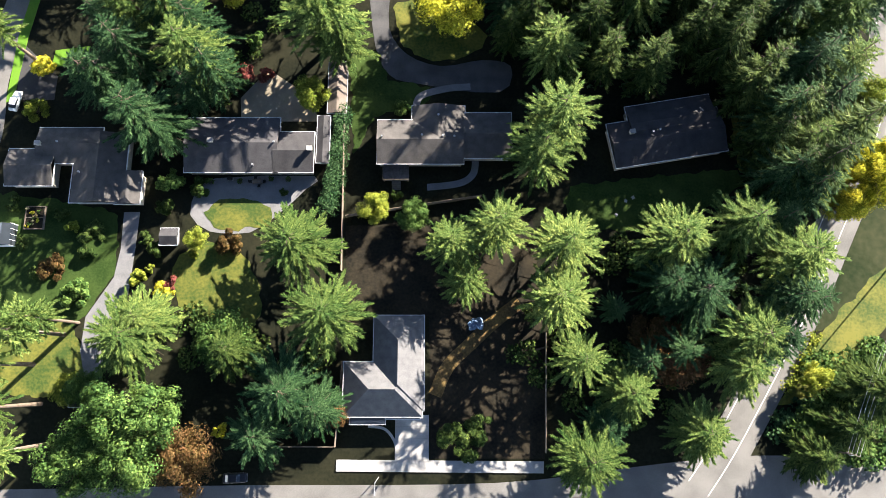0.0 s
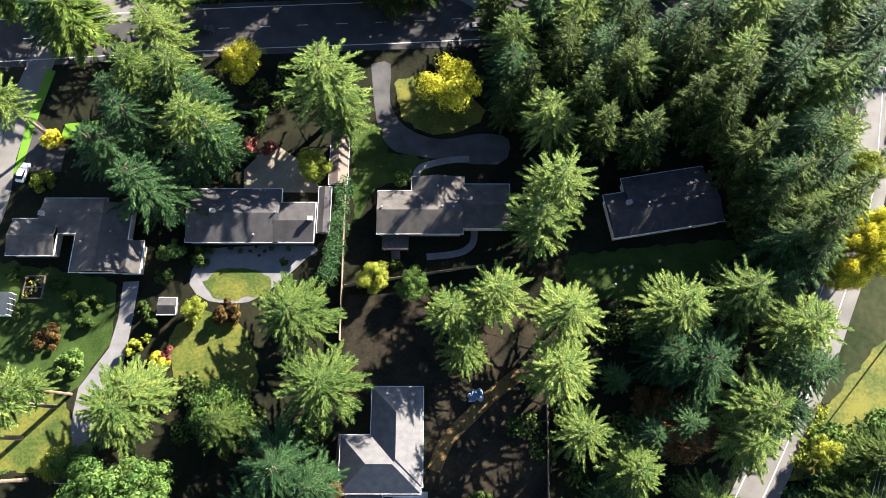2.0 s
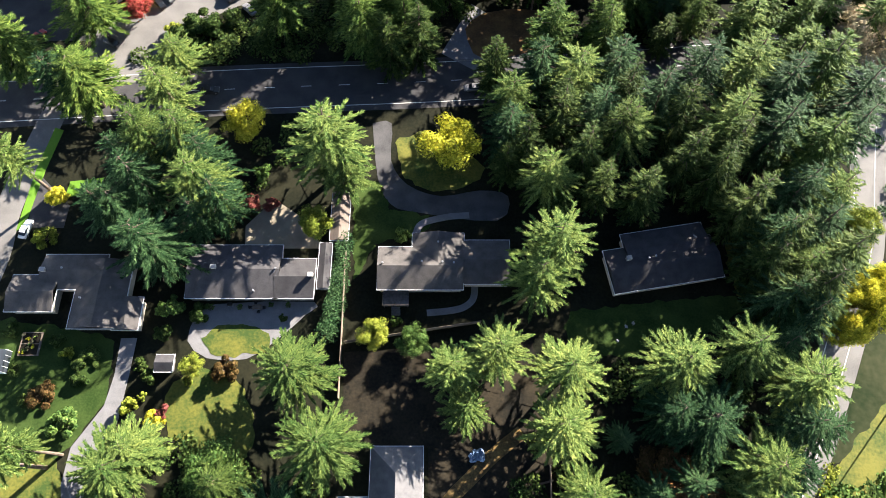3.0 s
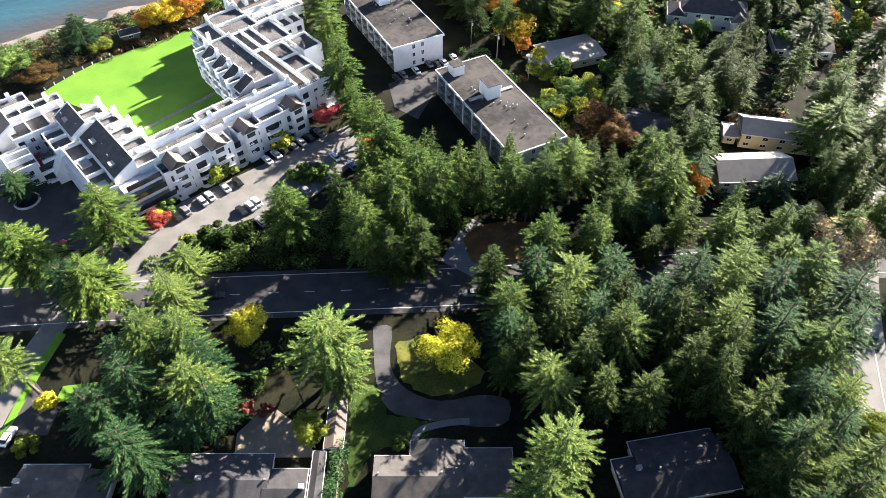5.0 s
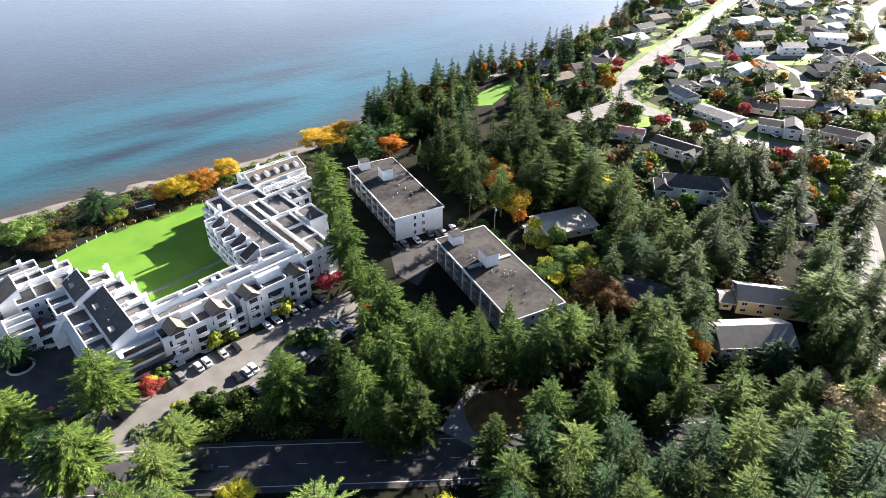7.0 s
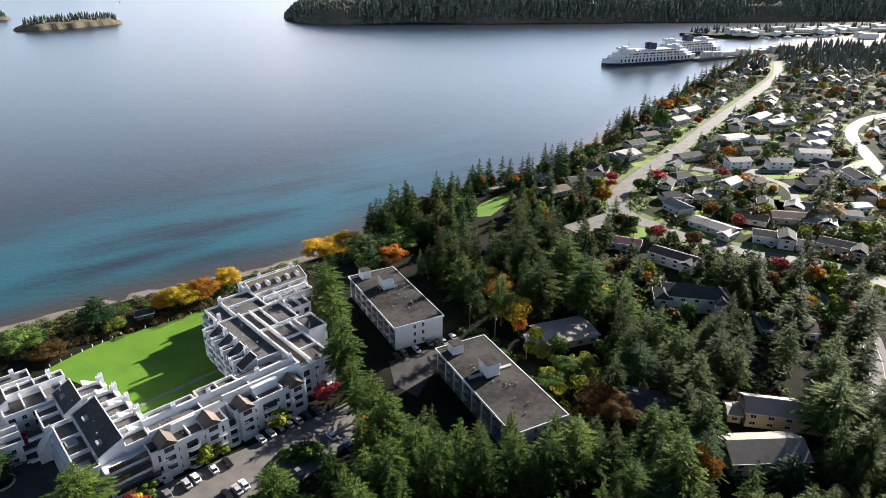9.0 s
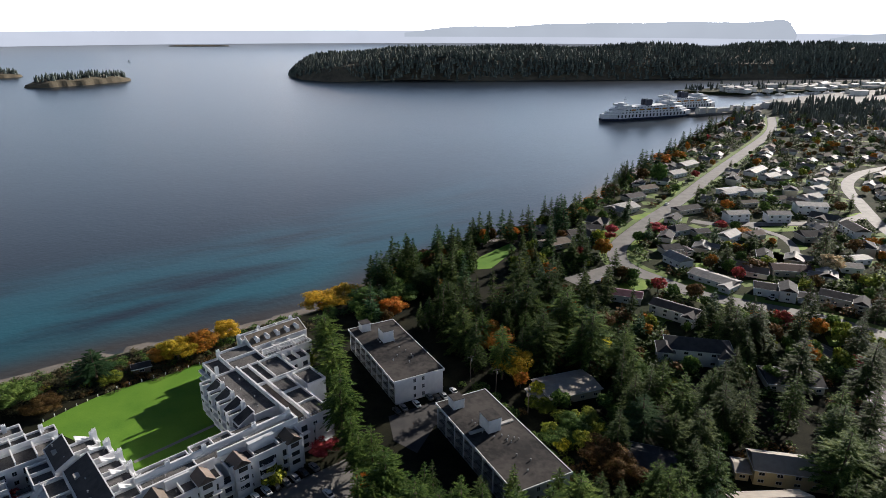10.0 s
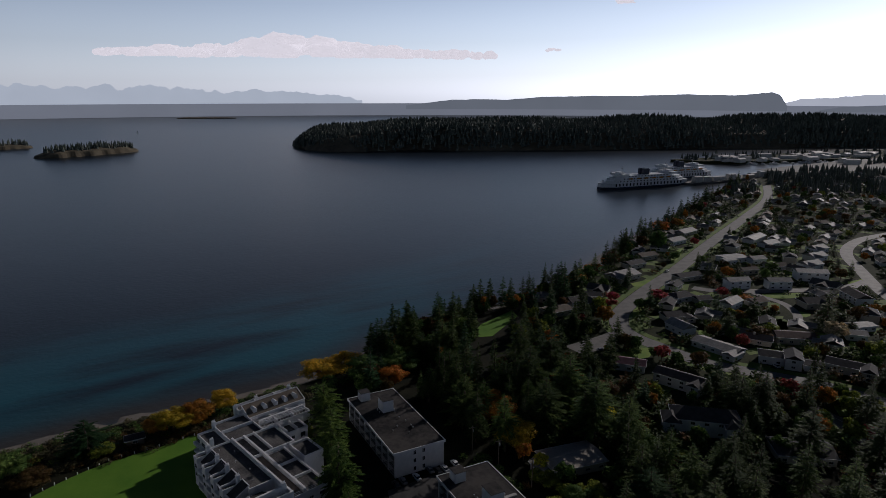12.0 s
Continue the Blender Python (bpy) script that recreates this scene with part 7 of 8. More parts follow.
lone("moored_boats", merge(*hulls), M_WHITE, "many small white boats moored in the marina", "boats", "stuff")
for side in (-7.6, 7.6):
    lone("verge", ribbon(FAR, 4.0, -0.1, 0.03, side), M_GRASS, "mown grass verge along the winding street", "verge", "structure")
lawns = []
for k in range(460):
    y = 225 + 480 * rh.random()
    x = rh.uniform(0.2 * y, 0.78 * y)
    if inland(x, y) and clear(x, y, -8.5, 7, 34):
        a, w, d = rh.uniform(0, 3), rh.uniform(5, 10), rh.uniform(3, 6)
        c, s = math.cos(a), math.sin(a)
        lawns.append(prism([(x + c * p - s * q, y + s * p + c * q) for p, q in ((-w, -d), (w, -d * 0.8), (w * 0.9, d), (-w * 0.8, d))], -0.1, 0.022))
lone("lawns", merge(*lawns), M_GRASS, "small bright lawns among the houses", "grass", "stuff")


# ---------------------------------------------------------------- thickets
def thicket(name, label, mat, spots, seed, size=0.6, thick=26):
    """Undergrowth that nobody could count: low clumps of leaves over a stretch of ground. spots: x, y, radius, height."""
    rng = random.Random(seed)
    vs, fs = [], []
    for x, y, r, h in spots:
        low = ground_z(x, y)
        for k in range(int(thick * r * r) + 12):
            a, q = rng.uniform(0, 6.283), math.sqrt(rng.random())
            z = h * math.sqrt(max(0.02, 1 - q * q)) * rng.uniform(0.35, 1.0) + low
            p = Vector((x + r * q * math.cos(a), y + r * q * math.sin(a), z))
            d = Vector((rng.gauss(0, 1), rng.gauss(0, 1), rng.gauss(0, 0.5))).normalized()
            sd = Vector((-d.y, d.x, rng.uniform(-0.6, 0.6))).normalized()
            ls = size * rng.uniform(0.6, 1.4)
            sprays(vs, fs, p, d, sd, ls, ls * rng.uniform(0.3, 0.5), ls * rng.uniform(-0.1, 0.2), rng)
    return lone(name, (vs, fs), mat, label, "undergrowth", "stuff")


rt = random.Random(77)


def strip(a, b, n, spread, r, h):
    return [(a[0] + (b[0] - a[0]) * k / n + rt.uniform(-spread, spread), a[1] + (b[1] - a[1]) * k / n + rt.uniform(-spread, spread), r * rt.uniform(0.7, 1.3), h * rt.uniform(0.7, 1.3)) for k in range(n + 1)]


hedge = thicket("hedge", "tall clipped dark green hedge beside the fence", M_CEDAR, strip((-20.6, 54.6), (-23.0, 34.2), 16, 0.3, 2.0, 4.0), 3, 0.32, 80)
tagged(hedge, category="hedge")
thicket("undergrowth", "dark undergrowth on the woodland floor", M_DARK, strip((-70, 104), (0, 110), 22, 4, 2.4, 2.0) + strip((-20, 118), (30, 128), 18, 6, 2.4, 2.2) + strip((30, 110), (140, 125), 30, 5, 2.4, 2.2), 5)
thicket("undergrowth", "dark shrubs between the flats and the houses", M_GREEN, strip((36, 148), (10, 205), 26, 4, 2.2, 2.4) + strip((40, 170), (75, 190), 18, 6, 2.2, 2.4) + strip((60, 170), (110, 205), 24, 9, 2.4, 2.6), 6)
thicket("undergrowth", "autumn-brown shrubs in the gardens", M_BROWN, strip((38, 150), (62, 165), 12, 5, 2.0, 2.0) + strip((30, 190), (60, 220), 16, 8, 2.0, 2.0) + strip((-126, 196), (-84, 226), 26, 2.0, 1.7, 1.5), 7)
thicket("undergrowth", "rough shrubs along the top of the bank", M_BANK, strip((-170, 190), (-100, 222), 40, 6, 2.4, 1.8) + strip((-100, 222), (-60, 250), 26, 5, 2.4, 1.8), 8)
thicket("undergrowth", "yellow-green shrubs in the gardens", M_LIME, strip((38, 160), (50, 178), 9, 3, 1.8, 1.8) + strip((66, 205), (84, 235), 10, 6, 1.8, 1.8), 9)
thicket("undergrowth", "dark shrubs under the trees of the plots", M_DARK, strip((-60, 12), (-22, 0), 22, 4, 2.2, 1.6) + strip((16, 12), (44, -6), 22, 7, 2.2, 1.6) + strip((24, 26), (60, 22), 20, 5, 2.0, 1.5) + strip((-44, 60), (-36, 84), 10, 4, 2, 1.4), 10)
thicket("undergrowth", "dense wild shrubs beside the side street", M_GREEN, strip((71.0, -0.4), (87.9, 3.9), 16, 4, 2.4, 3.0) + strip((67.8, -9.8), (87.1, -8.7), 20, 5, 2.6, 3.4), 13)
thicket("undergrowth", "yellow-green shrubs along the road edge", M_LIME, strip((65.7, -1.5), (72.2, 9.3), 16, 0.7, 0.9, 1.0), 14, 0.45)
thicket("undergrowth", "green shrubs and saplings at the corner", M_CEDAR, strip((62.6, -8.3), (68.3, -5.2), 8, 2, 1.6, 1.8), 15)
thicket("undergrowth", "dark undergrowth in the tall woods", M_CEDAR, strip((30, 68), (110, 88), 40, 8, 2.4, 1.6) + strip((60, 60), (100, 66), 20, 6, 2.2, 1.6), 11)
WOOD = ((12, 212), (22, 206), (30, 214), (16, 226), (6, 236), (-6, 244), (26, 232), (38, 228), (48, 236), (40, 246), (62, 178), (72, 184), (80, 176), (90, 186), (100, 180), (112, 176), (118, 190), (66, 196),
    (104, 200), (122, 168), (52, 160), (128, 150), (118, 138), (60, 118), (74, 124), (86, 116), (-12, 122), (2, 120), (-26, 118), (-40, 112), (10, 128), (124, 128), (70, 148), (58, 140))
plant("dark_fir_tree", [(x, y, rt.uniform(15, 23), rt.uniform(4.2, 6.0)) for x, y in WOOD[::2] if not in_clearing(x, y)])
plant("slim_fir_tree", [(x, y, rt.uniform(15, 23), rt.uniform(4.2, 6.0)) for x, y in WOOD[1::2] if not in_clearing(x, y)])
plant("dark_fir_tree", [(x, y, rt.uniform(22, 27), rt.uniform(3.6, 4.6)) for x, y in ((0, 236), (8, 240), (14, 246), (22, 252), (-2, 250), (10, 256), (30, 250), (52, 212), (60, 186))])
plant("green_tree", [(x, y, rt.uniform(6, 9), rt.uniform(3, 4)) for x, y in ((40, 186), (56, 186), (70, 214), (60, 224), (92, 208), (108, 216), (120, 204), (84, 164), (66, 130), (130, 180))], far=True)

thicket("undergrowth", "green shrubs on the sea bank", M_GREEN, strip((-165, 196), (-100, 230), 30, 5, 2.0, 2.4) + strip((-100, 226), (-60, 256), 24, 5, 2.2, 2.6) + strip((-56, 256), (-10, 300), 24, 7, 2.4, 3.0), 12)
lone("garden_path", ribbon([(-92.5, 158.5), (-73.0, 179.0)], 1.3, -0.1, 0.09), M_PAVER, "straight grey path across the lawn", "path", "structure")
ROADPTS = np.vstack((ROADPTS, np.array(SIDE), np.array(MAIN)))
grove = {"dark_fir_tree": [], "cedar_tree": [], "slim_fir_tree": [], "green_tree": [], "lime_tree": [], "brown_tree": []}
low = []
tries = 0
while len(low) < 260 and tries < 9000:
    tries += 1
    x, y = rt.uniform(30, 165), rt.uniform(118, 262)
    if x > 0.80 * y + 8 or (x < 42 and y < 190) or not clear(x, y, -2.5, 9.0, 30):
        continue
    low.append((x, y, rt.uniform(1.6, 3.0), rt.uniform(1.2, 3.2)))
    if len(low) % 6 == 0 and not in_clearing(x, y) and clear(x, y, 2.0, 9.0, 30) and clear(x * 1.12, y * 1.12, 0.0, 0.0, 0.0):
        kind = rt.choice(["dark_fir_tree"] * 4 + ["cedar_tree"] * 3 + ["slim_fir_tree"] * 3 + ["green_tree"] * 3 + ["lime_tree", "brown_tree"])
        h = rt.uniform(13, 20) if "fir" in kind or "cedar" in kind else rt.uniform(5, 8)
        grove[kind].append((x, y, h, h * (0.29 if h > 10.9 else 0.45)))
for kind, r in grove.items():
    plant(kind, r, far=kind in ("green_tree", "lime_tree", "brown_tree"))
thicket("undergrowth", "dark shrubs and hedges in the gardens", M_DARK, low[0::3], 31, 0.8, 16)
thicket("undergrowth", "green shrubs and hedges in the gardens", M_GREEN, low[1::3], 32, 0.8, 16)
thicket("undergrowth", "brown autumn shrubs in the gardens", M_BROWN, low[2::6], 33, 0.8, 16)
bank = [(x, y, r, h) for x, y, r, h in strip((-178, 184), (-86, 226), 90, 6, 1.9, 1.8)]
thicket("undergrowth", "brown bramble along the lawn's sea edge", M_BROWN, bank[0::3], 34, 0.6, 18)
thicket("undergrowth", "green bramble along the lawn's sea edge", M_GREEN, bank[1::3], 35, 0.6, 18)
thicket("undergrowth", "yellowing bramble along the lawn's sea edge", M_LIME, bank[2::9], 36, 0.6, 18)
thicket("undergrowth", "olive scrub between the lawn and the beach", M_BANK, strip((-150, 182), (-90, 224), 60, 5, 2.2, 1.6) + strip((-158, 196), (-104, 232), 46, 5, 2.2, 1.8), 37, 0.55, 20)
thicket("undergrowth", "dark shrubs between the car park and the road", M_DARK, strip((-66, 104), (-26, 112), 26, 3, 2.6, 2.6) + strip((-50, 112), (-26, 122), 16, 4, 2.4, 2.4), 38, 0.6, 20)
belt = []
while len(belt) < 52:
    x, y = rt.uniform(-78, 135), rt.uniform(103, 138)
    if x < -24:
        continue
    if -6 < x < 22 and y < 124 or in_clearing(x, y):
        continue
    if all((x - a) ** 2 + (y - b) ** 2 > 22 for a, b in belt):
        belt.append((x, y))
plant("slim_fir_tree", [(x, y, rt.uniform(22, 26), rt.uniform(3.8, 4.8)) for x, y in ((-22, 108), (-18, 116), (-12, 110), (-8, 122), (-20, 126), (-14, 132), (-4, 130), (-9, 106), (-3, 114))])
plant("slim_fir_tree", [(x, y, rt.uniform(15, 24), rt.uniform(3.2, 4.8)) for x, y in belt[::2]])
plant("dark_fir_tree", [(x, y, rt.uniform(13, 22), rt.uniform(3.2, 4.6)) for x, y in belt[1::2]])
M_ORANGELITTER = material("fallen_leaves", (0.090, 0.050, 0.022), (0.230, 0.125, 0.045), scale=0.3, fine=2.0, bump=0.4, rough=0.95)
slab("leaf_bank", [(5.4, 112.3), (10.0, 117.3), (23.7, 118.3), (25.5, 108.4), (13.6, 102.9), (7.3, 104.7)], M_ORANGELITTER, "bank covered with orange fallen leaves", "ground", 0.07, 2)
gs = {0: [], 1: [], 2: []}
while len(gs[0]) < 900:
    y = 205 + 720 * rt.random() ** 1.3
    x = rt.uniform(0.16 * y, 0.80 * y)
    if inland(x, y) and clear(x, y, 0.6, 10.0, 30):
        gs[0 if rt.random() < 0.72 else rt.choice((1, 2))].append((x, y, rt.uniform(1.6, 4.4), rt.uniform(2.0, 6.5)))
thicket("garden_shrubs", "dark green garden shrubs and hedges between the houses", M_DARK, gs[0], 21, 1.5, 5)
thicket("garden_shrubs", "autumn brown garden shrubs between the houses", M_BROWN, gs[1], 22, 1.3, 5)
thicket("garden_shrubs", "green garden shrubs between the houses", M_GREEN, gs[2], 23, 1.3, 5)

# ---------------------------------------------------------------- cars
def car_paint(name, c):
    return material(name, c, tuple(min(1, q * 1.15 + 0.005) for q in c), scale=0.6, rough=0.28, spec=0.6)


PAINT = {"white": car_paint("white_car_paint", (0.75, 0.75, 0.75)), "black": car_paint("black_car_paint", (0.012, 0.012, 0.014)), "grey": car_paint("grey_car_paint", (0.18, 0.18, 0.19)),
         "silver": car_paint("silver_car_paint", (0.45, 0.45, 0.46)), "red": car_paint("red_car_paint", (0.35, 0.02, 0.02)), "blue": car_paint("blue_car_paint", (0.03, 0.06, 0.16))}
CARS = {}


def loft(sections):
    """A closed body through rounded cross-sections: x, half width, bottom, top."""
    v, f, n = [], [], 8
    for x, w, z0, z1 in sections:
        m = 0.22 * min(w, (z1 - z0))
        v += [(x, -w + m, z0), (x, w - m, z0), (x, w, z0 + m), (x, w, z1 - m), (x, w - m, z1), (x, -w + m, z1), (x, -w, z1 - m), (x, -w, z0 + m)]
    for k in range(len(sections) - 1):
        for i in range(n):
            f.append((k * n + i, k * n + (i + 1) % n, (k + 1) * n + (i + 1) % n, (k + 1) * n + i))
    return v, f + [tuple(range(n - 1, -1, -1)), tuple(range(len(v) - n, len(v)))]


def car(x, y, heading, paint, state="parked", z=0.05):
    """A saloon car with wheels, glasshouse and lamps; repeats share its meshes."""
    m = pose(x, y, z, 0, 0, heading)
    if (paint, state) in CARS:
        return copy_thing(CARS[paint, state], m)
    ob = empty("car", m, {"parked": "%s car parked on asphalt", "road": "%s car on the main road"}[state] % paint, "car", "parked cars" if state == "parked" else "")
    body = part("body", loft([(-2.25, 0.70, 0.42, 0.78), (-2.15, 0.84, 0.28, 0.92), (-1.2, 0.90, 0.24, 0.98), (0.9, 0.90, 0.24, 0.95), (1.9, 0.84, 0.26, 0.80), (2.22, 0.70, 0.36, 0.66)]), PAINT[paint], ob)
    part("glasshouse", loft([(-1.75, 0.66, 0.90, 0.97), (-1.15, 0.72, 0.90, 1.38), (0.35, 0.72, 0.90, 1.38), (1.05, 0.68, 0.88, 0.96)]), M_GLASS, ob, "dark car windows")
    part("roof", loft([(-1.15, 0.66, 1.34, 1.43), (-0.3, 0.68, 1.36, 1.47), (0.4, 0.66, 1.34, 1.43)]), PAINT[paint], ob)
    for wx in (-1.35, 1.35):
        for wy in (-0.80, 0.80):
            w = part("wheel", tube((wx, wy - 0.11, 0.33), (wx, wy + 0.11, 0.33), 0.33, 0.33, 12), M_RUBBER, ob)
            part("rim", tube((wx, wy - 0.12, 0.33), (wx, wy + 0.12, 0.33), 0.19, 0.19, 10), M_METAL, w)
    for wy in (-0.55, 0.55):
        part("headlight", box(2.10, wy - 0.17, 0.55, 2.21, wy + 0.17, 0.68), M_LINE, body)
        part("tail_light", box(-2.22, wy - 0.17, 0.66, -2.14, wy + 0.17, 0.80), M_RED, body)
    CARS[paint, state] = ob
    return ob


for (x, y), paint in zip(((-71.9, 120.2), (-70.0, 122.3), (-66.4, 126.0), (-64.8, 128.0), (-61.3, 131.4), (-58.3, 133.8), (-51.5, 143.1), (-49.4, 145.7), (-47.2, 147.5), (-44.9, 149.4), (-42.7, 151.3), (-40.6, 153.5), (-38.0, 156.0)),
                         ("black", "grey", "silver", "white", "white", "black", "white", "white", "black", "grey", "silver", "black", "grey")):
    car(x, y, 132.5, paint)
for (x, y), paint in zip(((-54.9, 122.3), (-52.7, 124.0), (-51.4, 125.7), (-48.8, 118.1), (-46.4, 119.9), (-38.7, 130.5), (-33.4, 135.4), (-37.5, 140.3), (-31.8, 144.6), (-27.0, 126.4), (-26.3, 140.5)),
                         ("black", "silver", "white", "grey", "black", "grey", "white", "black", "white", "silver", "blue")):
    car(x, y, 132.5, paint)
for x, y, h, paint in ((-81.3, 107.7, 150, "black"), (-84.8, 120.0, 60, "black"), (-99.8, 109.6, 60, "red"), (-9.0, 189.1, 118, "white"), (-13.4, 186.9, 118, "grey"), (-15.5, 184.8, 118, "black"), (-4.7, 193.4, 118, "grey"),
                       (-2.0, 193.0, 118, "black"), (0.4, 194.2, 118, "silver"), (3.9, 197.2, 118, "white"), (-38.6, -17.6, 2, "black"), (-89.5, 57.3, 80, "white"), (-125.4, 133.4, 30, "white"), (39.5, 184.0, 140, "grey"),
                       (78.6, 298.2, 20, "grey"), (166.0, 342.2, 160, "white"), (160.8, 443.5, 45, "white"), (156.4, 279.0, 100, "white"), (183.8, 282.2, 60, "silver"), (95.6, 126.1, 20, "black")):
    car(x, y, h, paint)
car(-55.2, 93.4, 3, "black", "road")
car(7.1, 94.1, 183, "grey", "road")

# ---------------------------------------------------------------- fences, sheds, poles, small things
def fence(a, b, height, label, mat=M_WOOD):
    """A panel fence with posts from a to b."""
    a, b = Vector((a[0], a[1])), Vector((b[0], b[1]))
    n = max(1, round((b - a).length / 2.4))
    ob = empty("fence", pose(a.x, a.y, 0, 0, 0, math.degrees(math.atan2(b.y - a.y, b.x - a.x))), label, "fence")
    s = (b - a).length / n
    for k in range(n + 1):
        part("post", box(k * s - 0.06, -0.06, -0.2, k * s + 0.06, 0.06, height + 0.12), mat, ob)
    for k in range(n):
        part("panel", merge(box(k * s + 0.07, -0.03, 0.08, (k + 1) * s - 0.07, 0.03, height), box(k * s + 0.07, -0.06, height - 0.02, (k + 1) * s - 0.07, 0.06, height + 0.04)), mat, ob)
    return ob


fence((-20.7, 63.9), (-20.2, 21.4), 1.7, "weathered wooden fence between two gardens")
fence((-19.7, 32.4), (7.5, 36.6), 1.6, "weathered wooden back fence")
fence((19.7, 9.2), (19.0, -13.0), 1.6, "thin grey wooden fence along the plot")
fence((-33.5, -12.0), (-20.3, -12.0), 1.6, "dark wooden fence with pale cap")
fence((-20.3, -12.0), (-19.4, 3.7), 1.6, "dark wooden fence with pale cap")
for (ax, ay), (bx, by), k in [((-131.8, 179.1), (-119.2, 196.9), 7), ((-117.0, 199.1), (-90.1, 218.7), 9)]:
    for i in range(k):
        post = soft_box(-0.12, -0.12, -0.1, 0.12, 0.12, 1.0, 0.02)
        lone("bollard", post, M_WHITE, "short white wooden post along the lawn", "post", "", "posts along the lawn", pose(ax + (bx - ax) * i / (k - 1), ay + (by - ay) * i / (k - 1), 0))
fence((-40.2, 87.2), (-51.0, 86.6), 1.8, "wooden fence along the main road")


def shed(label, a, b, z, rise, along, roof, walls):
    return tagged(house("shed", label, [(*rect(a, b), z, rise, along, 0.0)], roof, walls, None, (), (), "few"), category="shed")


shed("long narrow shed with brown shingle roof", (-23.9, 65.1), (-20.0, 53.8), 2.5, 0.6, "y", M_BROWNROOF, M_WOOD)
shed("long dark lean-to shed beside the hedge", (-25.8, 53.2), (-23.2, 43.1), 2.5, 0.4, "y", M_SHINGLE, M_WOOD)
shed("small garden shed with dark roof", (-56.0, 29.6), (-52.5, 26.2), 2.2, 0.7, "x", M_SHINGLE, M_DECK)
shed("small shed under tall trees", (-70.2, -1.7), (-67.9, -4.8), 2.2, 0.6, "y", M_SHINGLE, M_WOOD)

deck = empty("porch_deck", pose(-9.7, 41.6, 0), "grey wooden back porch deck with a short stair", "deck")
part("floor", box(-2.6, -1.8, 1.0, 2.6, 2.0, 1.15), M_DECK, deck)
part("railing", merge(box(-2.6, -1.85, 1.95, 2.6, -1.78, 2.03), box(-2.65, -1.8, 1.95, -2.58, 2.0, 2.03), *[box(-2.6 + 0.4 * k, -1.84, 1.1, -2.56 + 0.4 * k, -1.8, 1.98) for k in range(14)]), M_WOOD, deck)
for px, py in ((-2.4, -1.6), (2.4, -1.6), (-2.4, 1.7), (2.4, 1.7)):
    part("post", box(px - 0.08, py - 0.08, -0.1, px + 0.08, py + 0.08, 1.0), M_WOOD, deck)
for k in range(5):
    part("step", box(-0.9, -2.15 - 0.32 * k, 0.78 - 0.2 * k, 0.9, -1.82 - 0.32 * k, 0.88 - 0.2 * k), M_DECK, deck)
path = lone("garden_path", ribbon(smooth_line([(6.5, 44.4), (5.9, 41.4), (3.0, 39.5), (-3.4, 38.7)], 5), 1.4, -0.1, 0.07), M_PAVER, "curved grey garden path", "path", "structure")
path = lone("garden_path", ribbon(smooth_line([(-5.9, 56.2), (-4.7, 58.8), (0.7, 60.4), (5.6, 60.8)], 5), 1.5, -0.1, 0.075), M_PAVER, "curved grey front path", "path", "structure")
lone("garden_path", ribbon(smooth_line([(-14.3, -8.4), (-11.1, -8.9), (-9.1, -11.5), (-8.9, -14.5)], 5), 0.5, -0.1, 0.1), M_CONCRETE, "pale concrete edging by the drive", "path", "structure")
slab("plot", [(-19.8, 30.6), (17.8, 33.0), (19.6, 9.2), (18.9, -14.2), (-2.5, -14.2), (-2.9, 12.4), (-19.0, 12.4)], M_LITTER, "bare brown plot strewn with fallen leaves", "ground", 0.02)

# golden colour paints the sun that falls through a gap in the trees
M_SUNSTREAK = material("dry_grass", (0.060, 0.042, 0.020), (0.210, 0.135, 0.045), scale=0.35, fine=2.5, bump=0.4, rough=0.95, spread=0.35, detail=8)
lone("dry_grass", ribbon(smooth_line([(14.9, 15.2), (9.5, 11.1), (5.1, 7.0), (0.7, 2.6), (-1.7, -2.7)], 6), 2.6, -0.1, 0.03), M_SUNSTREAK, "golden grass strip painting a streak of sunlight across the plot", "grass", "stuff")
lone("fallen_log", tube((0, 0, 0.2), (3.4, 0.4, 0.25), 0.22, 0.16, 8), M_BARK, "pale fallen log beside the fence", "log", "", "", pose(16.9, 5.7, 0, 0, 0, 8))

pv = empty("kerb_panels", pose(0, 0, 0), "row of pale concrete pavement panels", "pavement", "", "structure")
xa, ya = -20.1, -15.5
xb, yb = 18.6, -15.8
for k in range(21):
    s0, s1 = k / 21, (k + 1) / 21
    x0, x1 = xa + (xb - xa) * s0 + 0.02, xa + (xb - xa) * s1 - 0.02
    yc = ya + (yb - ya) * s0
    part("panel", box(x0, yc - 1.0, 0.1, x1, yc + 1.0, 0.17), M_CONCRETE, pv)

tarp = bmesh.new()
bmesh.ops.create_grid(tarp, x_segments=14, y_segments=10, size=1)
for q in tarp.verts:
    e = max(0, 1 - q.co.x ** 4) * max(0, 1 - q.co.y ** 4)
    w = 1 + 0.55 * noise.noise(Vector((math.atan2(q.co.y, q.co.x) * 1.3, 3.1, 0)))
    q.co = Vector((q.co.x * 1.5 * math.sqrt(1 - q.co.y ** 2 / 2) * w, q.co.y * 1.25 * math.sqrt(1 - q.co.x ** 2 / 2) * w, max(0.0, e * (0.55 + 0.9 * noise.noise(q.co * 4.1))) + 0.03))
bmesh.ops.solidify(tarp, geom=list(tarp.faces), thickness=0.02)
M_TARP = material("blue_tarpaulin", (0.09, 0.16, 0.27), (0.20, 0.28, 0.38), scale=1.2, rough=0.4, bump=0.2)
